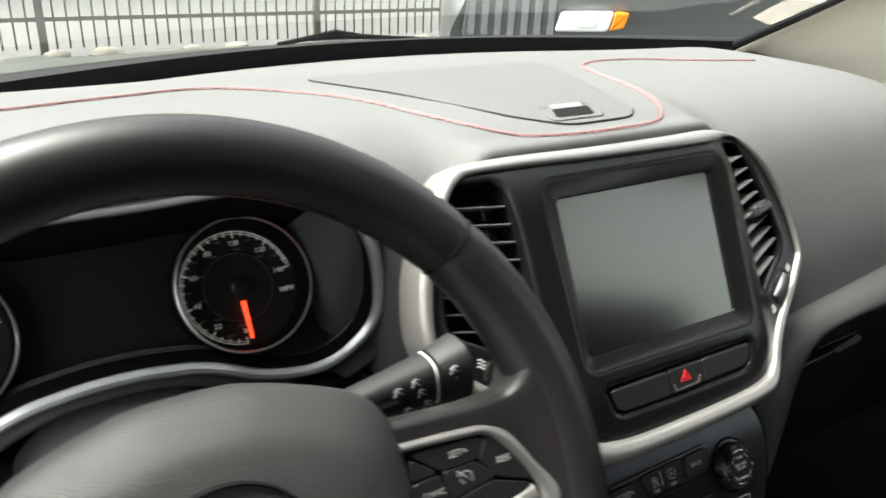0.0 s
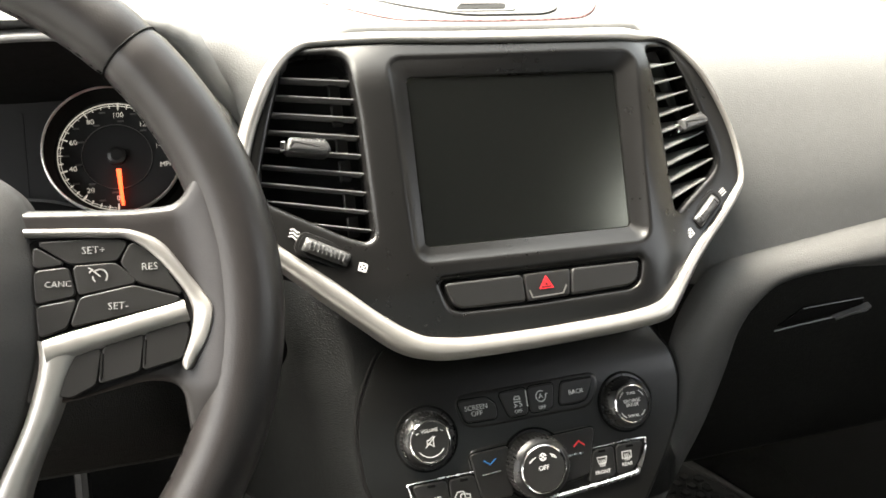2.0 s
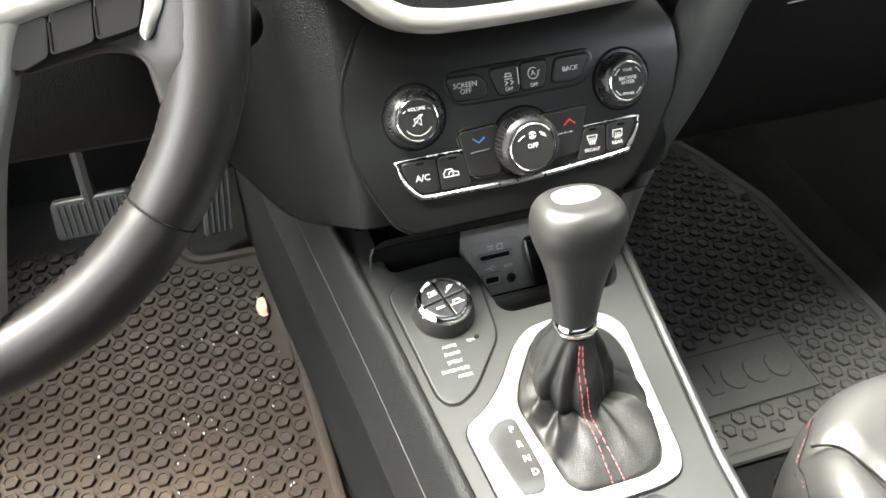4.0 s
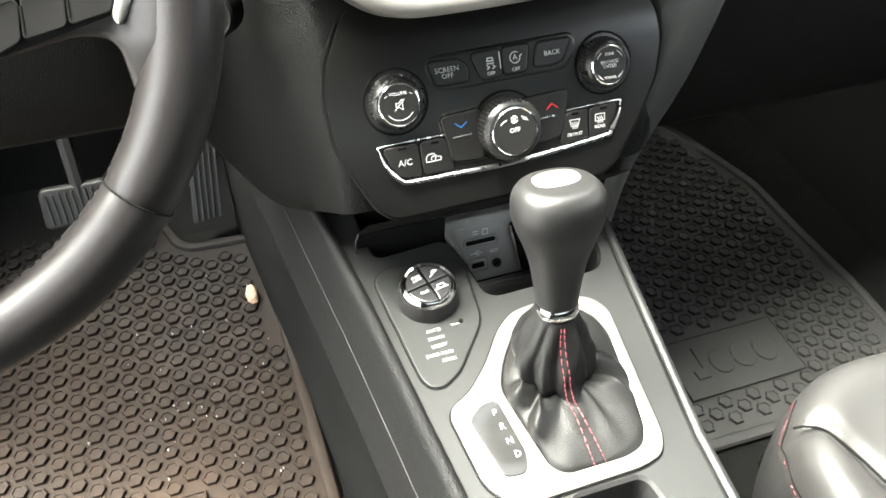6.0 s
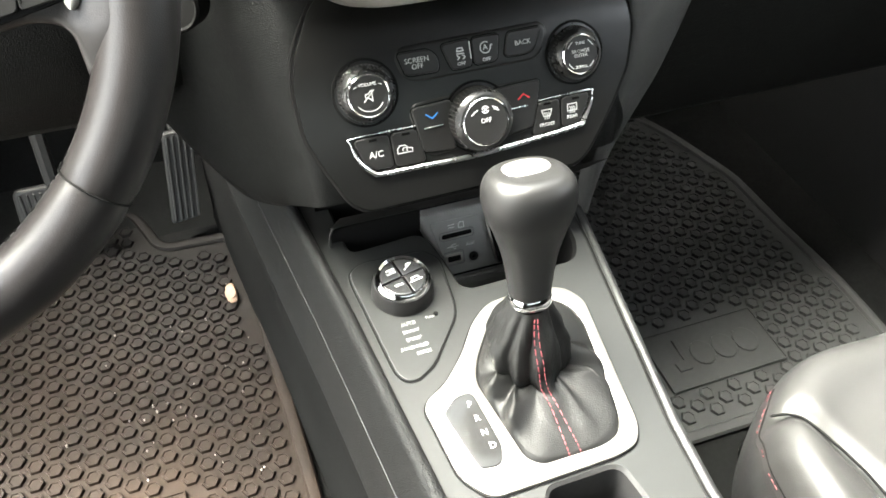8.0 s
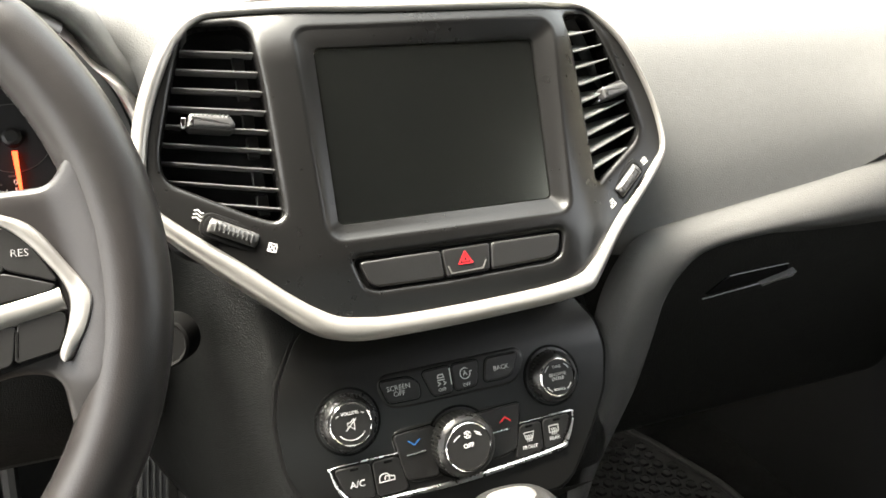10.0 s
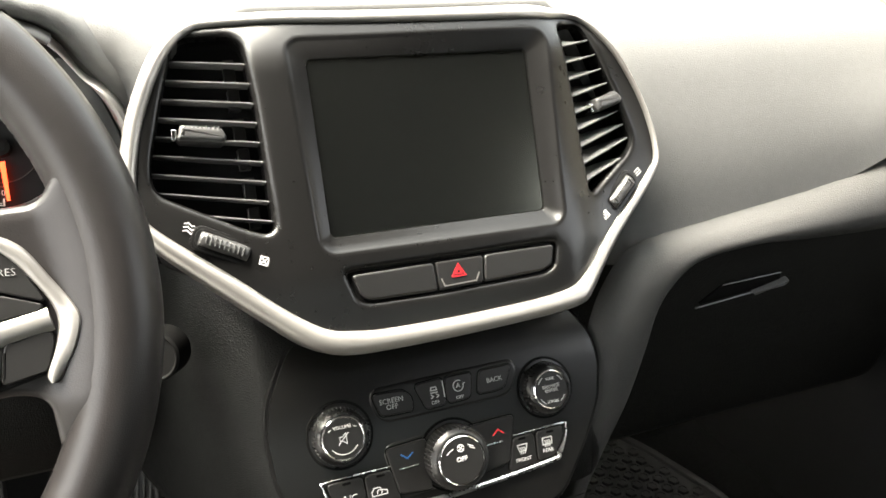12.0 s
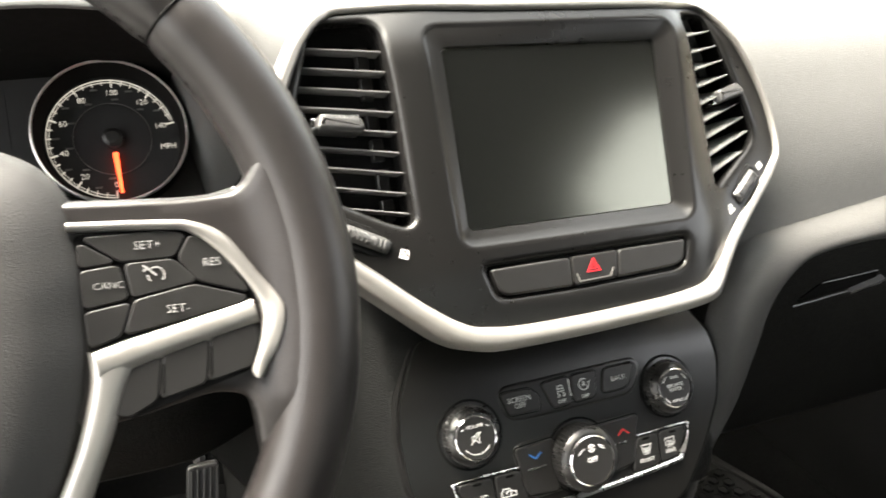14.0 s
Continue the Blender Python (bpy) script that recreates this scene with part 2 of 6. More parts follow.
def rounded(pts, r, n=4):
    """A polygon with rounded corners."""
    p = [Vector(q) for q in pts]
    out = []
    for i, b in enumerate(p):
        a, c = p[i - 1], p[(i + 1) % len(p)]
        da, dc = (a - b), (c - b)
        k = min(r, da.length * 0.45, dc.length * 0.45)
        s, e = b + da.normalized() * k, b + dc.normalized() * k
        w = math.sin(da.angle(dc) / 2)
        for j in range(n + 1):
            t = j / n
            out.append(((1 - t) ** 2 * s + 2 * t * (1 - t) * w * b + t * t * e) / ((1 - t) ** 2 + 2 * t * (1 - t) * w + t * t))
    return out


def dense(pts, n=12):
    """Cuts the long sides of an outline into n pieces each."""
    out = []
    for a, b in zip(pts, [*pts[1:], pts[0]]):
        k = n if (b - a).length > 0.02 else 1
        out += [a.lerp(b, i / k) for i in range(k)]
    return out


def area(pts):
    return sum(a[0] * b[1] - a[1] * b[0] for a, b in zip(pts, [*pts[1:], pts[0]])) / 2


def offset(pts, d):
    """The outline moved outwards by d (inwards: minus)."""
    s = 1 if area(pts) > 0 else -1
    out = []
    for i, b in enumerate(pts):
        t = (Vector(pts[(i + 1) % len(pts)]) - Vector(pts[i - 1])).to_2d()
        if t.length < 1e-9:
            out.append(Vector(b).to_2d())
            continue
        t.normalize()
        out.append(Vector(b).to_2d() + Vector((t.y, -t.x)) * d * s)
    return out


def lay(m, pts, n=0.0):
    """Plan points of a frame as places; n: height over it, a number or a function of both."""
    return [m @ Vector((p[0], p[1], n(p[0], p[1]) if callable(n) else n)) for p in pts]


def loft(rings, closed=True, cap_start=False, cap_end=False, bm=None):
    bm = bm or bmesh.new()
    rows = [[bm.verts.new(p) for p in r] for r in rings]
    c = len(rows[0])
    for a, b in zip(rows, rows[1:]):
        for i in range(c if closed else c - 1):
            j = (i + 1) % c
            bm.faces.new((a[i], a[j], b[j], b[i]))
    if cap_start:
        bm.faces.new(rows[0])
    if cap_end:
        bm.faces.new(rows[-1])
    return bm


def prism(m, pts, low, high, bevel=0.0015, steps=2, bm=None):
    """A plate over an outline of the frame m, from low to high, with rounded upper edges."""
    rings = [lay(m, pts, low)]
    for k in range(steps + 1):
        a = math.pi / 2 * k / steps
        rings.append(lay(m, offset(pts, -bevel * (1 - math.cos(a))), high - bevel * (1 - math.sin(a))))
    rings.append(lay(m, offset(pts, -bevel * 1.35), high))
    return loft(rings, True, True, True, bm)


def sheet(outline, holes=()):
    """A flat sheet with holes in plan coordinates, cut into triangles of even size."""
    bm = bmesh.new()
    for ring in (outline, *holes):
        vs = [bm.verts.new((p[0], p[1], 0)) for p in ring]
        for a, b in zip(vs, [*vs[1:], vs[0]]):
            bm.edges.new((a, b))
    bmesh.ops.triangle_fill(bm, use_beauty=True, use_dissolve=False, edges=bm.edges[:], normal=(0, 0, 1))
    return bm


def finer(bm, length):
    """Cuts the inner edges of a sheet until none is longer than length."""
    for _ in range(5):
        far = [e for e in bm.edges if not e.is_boundary and e.calc_length() > length]
        if not far:
            break
        bmesh.ops.subdivide_edges(bm, edges=far, cuts=1)
        bmesh.ops.triangulate(bm, faces=[f for f in bm.faces if len(f.verts) > 3])
    bmesh.ops.beautify_fill(bm, faces=bm.faces[:], edges=[e for e in bm.edges if not e.is_boundary])
    return bm


def raise_sheet(bm, m, n):
    for v in bm.verts:
        v.co = m @ Vector((v.co.x, v.co.y, n(v.co.x, v.co.y) if callable(n) else n))
    return bm


def lathe(m, profile, steps=40, bm=None):
    """Turns (radius, height) pairs about the frame's third axis."""
    rings = [[m @ Vector((r * math.cos(a), r * math.sin(a), h)) for a in (2 * math.pi * i / steps for i in range(steps))] for r, h in profile]
    if profile[0][0] > 1e-6:
        return loft([*rings, rings[0]], True, False, False, bm)
    rings = [r if p[0] > 1e-6 else [q * 1.0 for q in r] for r, p in zip(rings, profile)]
    return loft(rings[1:-1], True, True, True, bm)


def tube(path, r, sides=8, closed=False, bm=None, flat=1.0):
    """A round bar along a line; r: a number or one for each point."""
    p = [Vector(q) for q in path]
    rings = []
    up = Vector((0, 0, 1))
    for i, q in enumerate(p):
        a = p[i - 1] if closed or i else q
        b = p[(i + 1) % len(p)] if closed or i < len(p) - 1 else q
        t = (b - a).normalized()
        s = t.cross(up)
        s = s.normalized() if s.length > 1e-4 else Vector((1, 0, 0))
        w = s.cross(t).normalized()
        k = r[i] if isinstance(r, (list, tuple)) else r
        rings.append([q + k * (math.cos(x) * s + flat * math.sin(x) * w) for x in (2 * math.pi * j / sides for j in range(sides))])
    if closed:
        return loft([*rings, rings[0]], True, False, False, bm)
    return loft(rings, True, True, True, bm)


def ribbon(m, outer, inner, low, high, n=6, crown=0.0015, closed=False):
    """A band between two lines of the frame m, with a rounded back; high: a number or a function of the place."""
    a, b = curve([(*q, 0) for q in outer], n, closed), curve([(*q, 0) for q in inner], n, closed)
    rings = []
    for p, q in zip(a, b):
        ring = []
        for s, h in ((0, None), (0, -0.6), (0.08, 0.2), (0.3, 0.85), (0.5, 1), (0.7, 0.85), (0.92, 0.2), (1, -0.6), (1, None)):
            c = p.lerp(q, s)
            top = high(c.x, c.y) if callable(high) else high
            ring.append(m @ Vector((c.x, c.y, (top + low) if h is None else top + crown * h)))
        rings.append(ring)
    if closed:
        return loft([*rings, rings[0]], False)
    return loft(rings, True, True, True)


def at(m, u, v, n=0.0, turn=0.0):
    return m @ Matrix.Translation((u, v, n)) @ Matrix.Rotation(radians(turn), 4, "Z")


def rect(u, v, w, h, r=0.002, n=3):
    return rounded([(u - w / 2, v - h / 2), (u + w / 2, v - h / 2), (u + w / 2, v + h / 2), (u - w / 2, v + h / 2)], r, n)


def letters(m, text, size, thick=0.0004, squeeze=1.0, bm=None, thin=0.0):
    """Raised lettering, centred on the frame's origin."""
    cu = bpy.data.curves.new("lettering", "FONT")
    cu.body, cu.size, cu.align_x, cu.align_y = text, size, "CENTER", "CENTER"
    cu.offset = -thin
    cu.extrude, cu.resolution_u, cu.space_line = thick, 2, 0.85
    ob = bpy.data.objects.new("lettering", cu)
    scene.collection.objects.link(ob)
    me = bpy.data.meshes.new_from_object(ob.evaluated_get(bpy.context.evaluated_depsgraph_get()))
    bpy.data.objects.remove(ob)
    bpy.data.curves.remove(cu)
    bm = bm or bmesh.new()
    had = len(bm.verts)
    bm.from_mesh(me)
    bpy.data.meshes.remove(me)
    bm.verts.ensure_lookup_table()
    for v in bm.verts[had:]:
        v.co = m @ Vector((v.co.x * squeeze, v.co.y, v.co.z))
    return bm


def line_print(m, strokes, w=0.0008, thick=0.0004, bm=None):
    """Drawn strokes of even width, as thin raised bars."""
    bm = bm or bmesh.new()
    for s in strokes:
        for a, b in zip(s, s[1:]):
            a, b = Vector(a), Vector(b)
            t = (b - a).normalized()
            side = Vector((-t.y, t.x)) * w / 2
            e = t * w / 2
            q = [a - e + side, a - e - side, b + e - side, b + e + side]
            loft([lay(m, q, 0), lay(m, q, thick)], True, True, True, bm)
    return bm


def arc(u, v, r, a0, a1, n=10):
    return [(u + r * math.cos(radians(a0 + (a1 - a0) * i / n)), v + r * math.sin(radians(a0 + (a1 - a0) * i / n))) for i in range(n + 1)]


def stitches(path, length=0.0055, gap=0.0025, w=0.0009, bm=None):
    """Short raised thread ends along a line of places."""
    bm = bm or bmesh.new()
    run, todo = 0.0, [Vector(p) for p in path]
    for a, b in zip(todo, todo[1:]):
        seg = (b - a).length
        t = (b - a).normalized()
        while run < seg:
            s, e = a + t * run, a + t * min(run + length, seg)
            if (e - s).length > 0.001:
                tube([s, (s + e) / 2 + Vector((0, 0, 0.0003)), e], [w * 0.6, w, w * 0.6], 5, bm=bm)
            run += length + gap
        run -= seg
    return bm


def smooth01(a, b, x):
    t = min(max((x - a) / (b - a), 0), 1)
    return t * t * (3 - 2 * t)


# ---- the cabin shell and what lies outside ----
FLOOR = -0.25


def box(x0, x1, y0, y1, z0, z1, bm=None):
    bm = bm or bmesh.new()
    pts = [(x0, y0), (x1, y0), (x1, y1), (x0, y1)]
    return loft([[Vector((*p, z0)) for p in pts], [Vector((*p, z1)) for p in pts]], True, True, True, bm)


structure("floor", box(-0.34, 1.38, -1.5, 1.12, FLOOR - 0.05, FLOOR - 0.006), CARPET, "black carpeted cabin floor", "floor")
# toe board that rises towards the engine bay
toe = [(0.93, FLOOR - 0.006), (1.09, FLOOR + 0.03), (1.14, 0.0), (1.18, 0.3), (1.19, 0.64), (1.24, 0.64), (1.24, -0.3), (0.93, -0.3)]
structure("wall_front", loft([[Vector((x, y, z)) for y, z in toe] for x in (-0.34, 1.38)], True, True, True), CARPET, "black carpeted toe board and bulkhead", "wall")
# Unseen left side; its low opening is added to light mat and console.
side = box(-0.34, -0.30, 0.62, 1.18, FLOOR - 0.05, 0.62)
box(-0.34, -0.30, -1.5, -0.5, FLOOR - 0.05, 0.54, side)
box(-0.34, -0.30, -0.62, -0.34, 0.54, 1.33, side)
box(-0.34, -0.30, -1.5, -0.62, 1.01, 1.33, side)
box(-0.34, -0.30, -0.5, 0.35, 1.03, 1.33, side)
box(-0.34, -0.30, -0.5, 0.62, FLOOR - 0.05, -0.12, side)
structure("wall_left", side, DOORTRIM, "unseen dark pillars round an opening made to admit light", "wall")
side = box(1.34, 1.38, -1.5, 1.18, FLOOR - 0.05, 0.54)
# Unseen sloped block added for the seatback's dark reflection in the screen.
loft([[Vector((x, y, z)) for y, z in ((-0.34, 0.54), (-0.34, 0.80), (-0.62, 1.0), (-0.78, 1.02), (-0.78, 0.54))] for x in (1.34, 1.38)], True, True, True, side)
box(1.34, 1.38, -0.78, -0.71, 1.0, 1.33, side)
box(1.34, 1.38, -1.5, -0.78, 1.26, 1.33, side)
box(1.34, 1.38, -0.78, -0.1, 1.28, 1.33, side)
box(1.34, 1.38, -0.1, 0.35, 1.055, 1.33, side)
structure("wall_right", side, DOORTRIM, "dark door panel with an unseen light-blocking slope added", "door panel")
rear = box(-0.34, 1.38, -1.56, -1.5, FLOOR - 0.05, 0.74)
box(-0.34, 1.38, -1.56, -1.5, 1.05, 1.33, rear)
structure("wall_rear", rear, DOORTRIM, "dark wall below the rear window", "wall")
for k, (x0, x1, y0, y1, z0) in enumerate(((-0.325, -0.315, -1.5, -0.62, 0.54), (1.355, 1.365, -1.5, -0.78, 0.54), (-0.34, 1.38, -1.535, -1.525, 0.74))):
    structure("window_%d" % (k + 1), box(x0, x1, y0, y1, z0, (1.01, 1.26, 1.05)[k]), (PRIVACY, SIDEGLASS, REARGLASS)[k], "dark tinted rear window glass", "window")
roof = box(-0.34, 1.38, -1.56, -0.1, 1.285, 1.33)
box(-0.34, 1.38, -0.1, 0.25, 1.05, 1.33, roof)
structure("ceiling", roof, LINER, "unseen headliner, darkened to dim its reflection", "ceiling")


def cowl(x):
    """How far ahead the foot of the windshield lies."""
    return 1.085 - 0.46 * (x - 0.6) ** 2


# windshield with its black edge band
rows = []
for k in range(2):
    rows.append([Vector((x, cowl(x) + 0.05 - k * 1.23 * (0.62 + 0.1 * (1 - ((x - 0.52) / 0.8) ** 2)), 0.675 + k * 0.381)) for x in np.linspace(-0.3, 1.34, 25)])
pane = structure("windshield", loft(rows, False), WINDSHIELD, "clear curved windshield glass", "windshield", (0, -0.5, -1))
pane.visible_shadow = False
xs = np.linspace(-0.32, 1.36, 36)
frit = loft([[Vector((x, cowl(x) + 0.004, 0.664)), Vector((x, cowl(x) + 0.004, 0.684 + 0.004 * math.sin(3 * x))), Vector((x, cowl(x) + 0.02, 0.688)), Vector((x, cowl(x) + 0.12, 0.674)), Vector((x, cowl(x) + 0.12, 0.64))] for x in xs], False)
structure("windshield_band", frit, BLACKBAND, "black band along the foot of the windshield", "trim")
# beige trim of the pillar beside the windshield
foot = [(1.205, 0.93, 0.655), (1.215, 0.905, 0.668), (1.275, 0.70, 0.63), (1.325, 0.36, 0.57), (1.37, 0.36, 0.57), (1.37, 0.95, 0.62)]
head = [(1.115, 0.32, 0.972), (1.12, 0.29, 0.975), (1.19, 0.12, 0.965), (1.27, -0.02, 0.95), (1.38, -0.02, 0.96), (1.38, 0.35, 0.975)]
head = [tuple(a[i] + 1.22 * (b[i] - a[i]) for i in range(3)) for a, b in zip(foot, head)]
mid = [tuple((a[i] + b[i]) / 2 for i in range(3)) for a, b in zip(foot, head)]
structure("pillar_trim", loft([curve(r, 3, True) for r in (foot, mid, head)], True, True, True), BEIGE, "light beige windshield pillar trim", "pillar")
structure("windshield_seal", tube([(1.197, 0.935, 0.672), (1.158, 0.635, 0.818), (1.108, 0.325, 0.975), (1.09, 0.19, 1.045)], 0.007, 8), VOID, "black seal beside the windshield", "trim")
# bonnet of the car itself
hood = []
for y in np.linspace(1.19, 2.05, 14):
    t = (y - 1.19) / 0.86
    hood.append([Vector((x, y - 0.25 * (x - 0.52) ** 2, 0.62 + 0.035 * math.sin(math.pi * min(t * 0.9 + 0.15, 1)) - 0.2 * t * t - 0.05 * ((x - 0.52) / 0.8) ** 4 + 0.012 * math.exp(-((abs(x - 0.4) - 0.3) / 0.05) ** 2))) for x in np.linspace(-0.3, 1.34, 40)])
BONNET = material("grey_car_paint", (0.055, 0.06, 0.056), 0.35, metal=0.2, vary=0.04, coat=0.3)
structure("bonnet", loft(hood, False), BONNET, "grey painted bonnet ahead of the windshield", "bonnet")
wiper = tube([(0.42, 1.13, 0.684), (0.47, 1.135, 0.690), (0.515, 1.135, 0.694), (0.56, 1.13, 0.690), (0.70, 1.115, 0.682)], [0.003, 0.004, 0.008, 0.004, 0.002], 8)
tagged(part("windshield_wiper", wiper, VOID), "black wiper arm lying at the foot of the windshield", "wiper")

ASPHALT = material("grey_asphalt", (0.09, 0.09, 0.088), 0.9, grain=1.0, size=80, vary=0.25)
ground = bmesh.new()
profile = [(-600, -0.72), (-20, -0.72), (2.2, -0.72), (5.5, -0.6), (7.2, -0.34), (7.6, -0.24), (9.5, -0.22), (600, -0.22)]
loft([[Vector((x, y, z)) for x in (-600, -30, -10, 0, 10, 30, 600)] for y, z in profile], False, bm=ground)
structure("ground", ground, ASPHALT, "grey car park ground rising to a fence", "ground")
FACADE = material("pale_cream_render", (0.60, 0.55, 0.42), 0.9, grain=0.5, size=40, vary=0.05)
structure("backdrop", box(-25, 40, 15, 15.4, -0.3, 7), FACADE, "pale cream wall far behind the fence", "backdrop")

# fence with posts, rails and pickets
IRON = material("dark_fence_iron", (0.095, 0.088, 0.075), 0.6, grain=0.2)
fence = thing("fence", (3.0, 7.5, -0.3), "black iron fence along the car park", "fence")
for k in range(-2, 6):
    part("post", prism(at(plane_frame((0, 0, 0), (0, 1, 0)), 0.68 + 2.5 * k, 7.5), rect(0, 0, 0.065, 0.065, 0.006), -0.3, 1.5, 0.01), IRON, fence)
for z in (0.045, 1.3):
    part("rail", box(-4.4, 13.2, 7.485, 7.515, z - 0.018, z + 0.018), IRON, fence)
for k in range(-40, 120):
    if k % 24:
        part("picket", prism(at(plane_frame((0, 0, 0), (0, 1, 0)), 0.68 + 2.5 * k / 24, 7.5), rect(0, 0, 0.016, 0.016, 0.003, 1), -0.2, 1.4, 0.004, 1), IRON, fence)
STONE = material("pale_kerb_stone", (0.24, 0.225, 0.19), 0.9, grain=1, size=60, vary=0.2)
for k, (x, s) in enumerate(((0.2, 0.12), (0.75, 0.1), (1.15, 0.13), (1.9, 0.09), (2.3, 0.11), (3.6, 0.13), (4.0, 0.1), (4.35, 0.1))):
    bm = bmesh.new()
    bmesh.ops.create_icosphere(bm, subdivisions=2, radius=s * 0.75)
    for v in bm.verts:
        v.co = Vector((v.co.x * 1.5, v.co.y, v.co.z * 0.7)) * (1 + 0.25 * noise.noise(v.co * 14 + Vector((k, 0, 0)))) + Vector((x, 7.35, -0.24))
    tagged(part("stone", bm, STONE), "pale rounded stone at the foot of a fence", "stone", "stones along the fence")

# a parked car ahead
DARKPAINT = material("dark_grey_car_paint", (0.11, 0.115, 0.115), 0.32, metal=0.4, vary=0.04, coat=0.7)
truck = thing("parked_car", (2.1, 3.3, -0.7), "dark grey off-road car parked facing the windshield", "car")
M = plane_frame((0, 3.3, 0), (0, 0, 1))
body = []
for y, zt, x0, x1 in ((3.34, 0.62, 2.06, 4.05), (3.30, 0.60, 2.08, 4.03), (3.36, 0.70, 2.04, 4.07), (3.6, 0.74, 2.0, 4.1), (4.5, 0.82, 1.98, 4.12), (4.9, 1.25, 2.15, 3.95), (6.4, 1.3, 2.15, 3.95), (6.9, 0.8, 1.98, 4.12)):
    ring = [(x0, -0.45), (x0 - 0.03, 0.1), (x0, zt - 0.2), (x0 + 0.08, zt - 0.03), (x0 + 0.3, zt), ((x0 + x1) / 2, zt + 0.02), (x1 - 0.3, zt), (x1 - 0.08, zt - 0.03), (x1, zt - 0.2), (x1 + 0.03, 0.1), (x1, -0.45)]
    body.append([Vector((x, y, z)) for x, z in ring])
body[0] = [p + Vector((0, 0.05, -0.35 if p.z > 0.3 else 0)) for p in body[0]]
part("body", loft(body, True, True, True), DARKPAINT, truck)
grille = part("grille", prism(M, rounded([(2.13, 0.36), (2.62, 0.36), (2.60, 0.60), (2.16, 0.61)], 0.03), -0.06, 0.012, 0.01), DARKPAINT, truck)
for k in range(7):
    u = 2.18 + 0.064 * k
    part("slot", prism(M, rounded([(u - 0.016, 0.38), (u + 0.016, 0.38), (u + 0.022, 0.575), (u - 0.012, 0.58)], 0.008), -0.04, 0.018, 0.002), material("grey_slot", (0.17, 0.17, 0.17), 0.4) if k == 0 else bpy.data.materials["grey_slot"], grille, "grey grille slot")
LAMPGLASS = material("clear_lamp_lens", (0.8, 0.8, 0.78), 0.15)
AMBER = material("amber_lamp_lens", (0.8, 0.28, 0.02), 0.2)
lamp = part("headlight", prism(M, rounded([(2.58, 0.41), (2.84, 0.42), (2.865, 0.515), (2.61, 0.505)], 0.02), -0.06, 0.02, 0.012), LAMPGLASS, truck, "clear headlight lens")
part("turn_signal", prism(M, rounded([(2.843, 0.423), (2.915, 0.44), (2.935, 0.512), (2.868, 0.514)], 0.012), -0.06, 0.019, 0.008), AMBER, truck, "amber turn signal lens")
part("lamp_reflector", prism(M, rounded([(2.67, 0.435), (2.78, 0.44), (2.79, 0.495), (2.68, 0.49)], 0.02), 0.015, 0.024, 0.004), LAMPGLASS, lamp)
for x in (2.2, 3.9):
    wm = Matrix.Translation((x, 3.95, -0.37)) @ Matrix.Rotation(radians(90), 4, "Y")
    part("wheel", lathe(wm, [(0.0, -0.1), (0.24, -0.1), (0.34, -0.11), (0.36, -0.06), (0.36, 0.06), (0.34, 0.11), (0.24, 0.1), (0.0, 0.1)], 32), VOID, truck, "black tyre")


truck.rotation_euler = (0, 0, radians(-38))
truck.location.x += 0.03

# ---- dashboard ----
dash = thing("dashboard", (0.52, 0.75, 0.45), "soft grey-black dashboard with red contrast stitching", "dashboard")
PROFILES = {  # ahead and up, from the windshield down to the knees
    "driver": [(0.0, 0.664), (0.90, 0.683), (0.76, 0.686), (0.67, 0.686), (0.62, 0.684), (0.59, 0.676), (0.62, 0.65), (0.72, 0.58), (0.70, 0.42)],
    "shoulder": [(0.0, 0.664), (0.90, 0.683), (0.76, 0.686), (0.66, 0.685), (0.605, 0.679), (0.566, 0.660), (0.555, 0.62), (0.575, 0.56), (0.62, 0.42)],
    "column": [(0.0, 0.664), (0.90, 0.683), (0.76, 0.686), (0.66, 0.684), (0.605, 0.676), (0.563, 0.655), (0.537, 0.615), (0.528, 0.55), (0.560, 0.42)],
    "pit": [(0.0, 0.664), (0.90, 0.683), (0.76, 0.686), (0.66, 0.6855), (0.60, 0.6825), (0.560, 0.6765), (0.530, 0.6665), (0.575, 0.60), (0.575, 0.42)],
    "passenger": [(0.0, 0.664), (0.90, 0.682), (0.76, 0.684), (0.66, 0.680), (0.59, 0.664), (0.540, 0.630), (0.502, 0.570), (0.476, 0.510), (0.462, 0.455)],
}
STATIONS = [(-0.32, "driver"), (0.22, "driver"), (0.262, "shoulder"), (0.286, "shoulder"), (0.318, "column"), (0.345, "column"), (0.385, "pit"), (0.655, "pit"), (0.735, "passenger"), (1.36, "passenger")]


def dash_profile(x):
    for (xa, a), (xb, b) in zip(STATIONS, STATIONS[1:]):
        if x <= xb:
            break
    t = smooth01(xa, xb, x)
    pts = [Vector(p).lerp(Vector(q), t) for p, q in zip(PROFILES[a], PROFILES[b])]
    pts[0].x = cowl(x)
    drop = smooth01(0.68, 0.74, x)
    if drop > 0:
        seam = 0.452 + 0.13 * (x - 0.76) - 0.05 * (1 - smooth01(0.68, 0.78, x)) + 0.03 * smooth01(1.0, 1.15, x)
        for k, w in ((5, 0.1), (6, 0.35), (7, 0.7), (8, 1.0)):
            pts[k].y += drop * w * (seam - 0.455)
        sink = 0.05 * smooth01(1.05, 1.36, x)
        for k in range(9):
            pts[k].y -= sink
    return curve([(p.x, p.y, 0) for p in pts], 5)


bm = loft([[Vector((x, p.x, p.y)) for p in dash_profile(x)] for x in np.linspace(-0.32, 1.36, 150)], False)
part("upper_pad", bm, PAD, dash, "soft grained upper pad", 60)

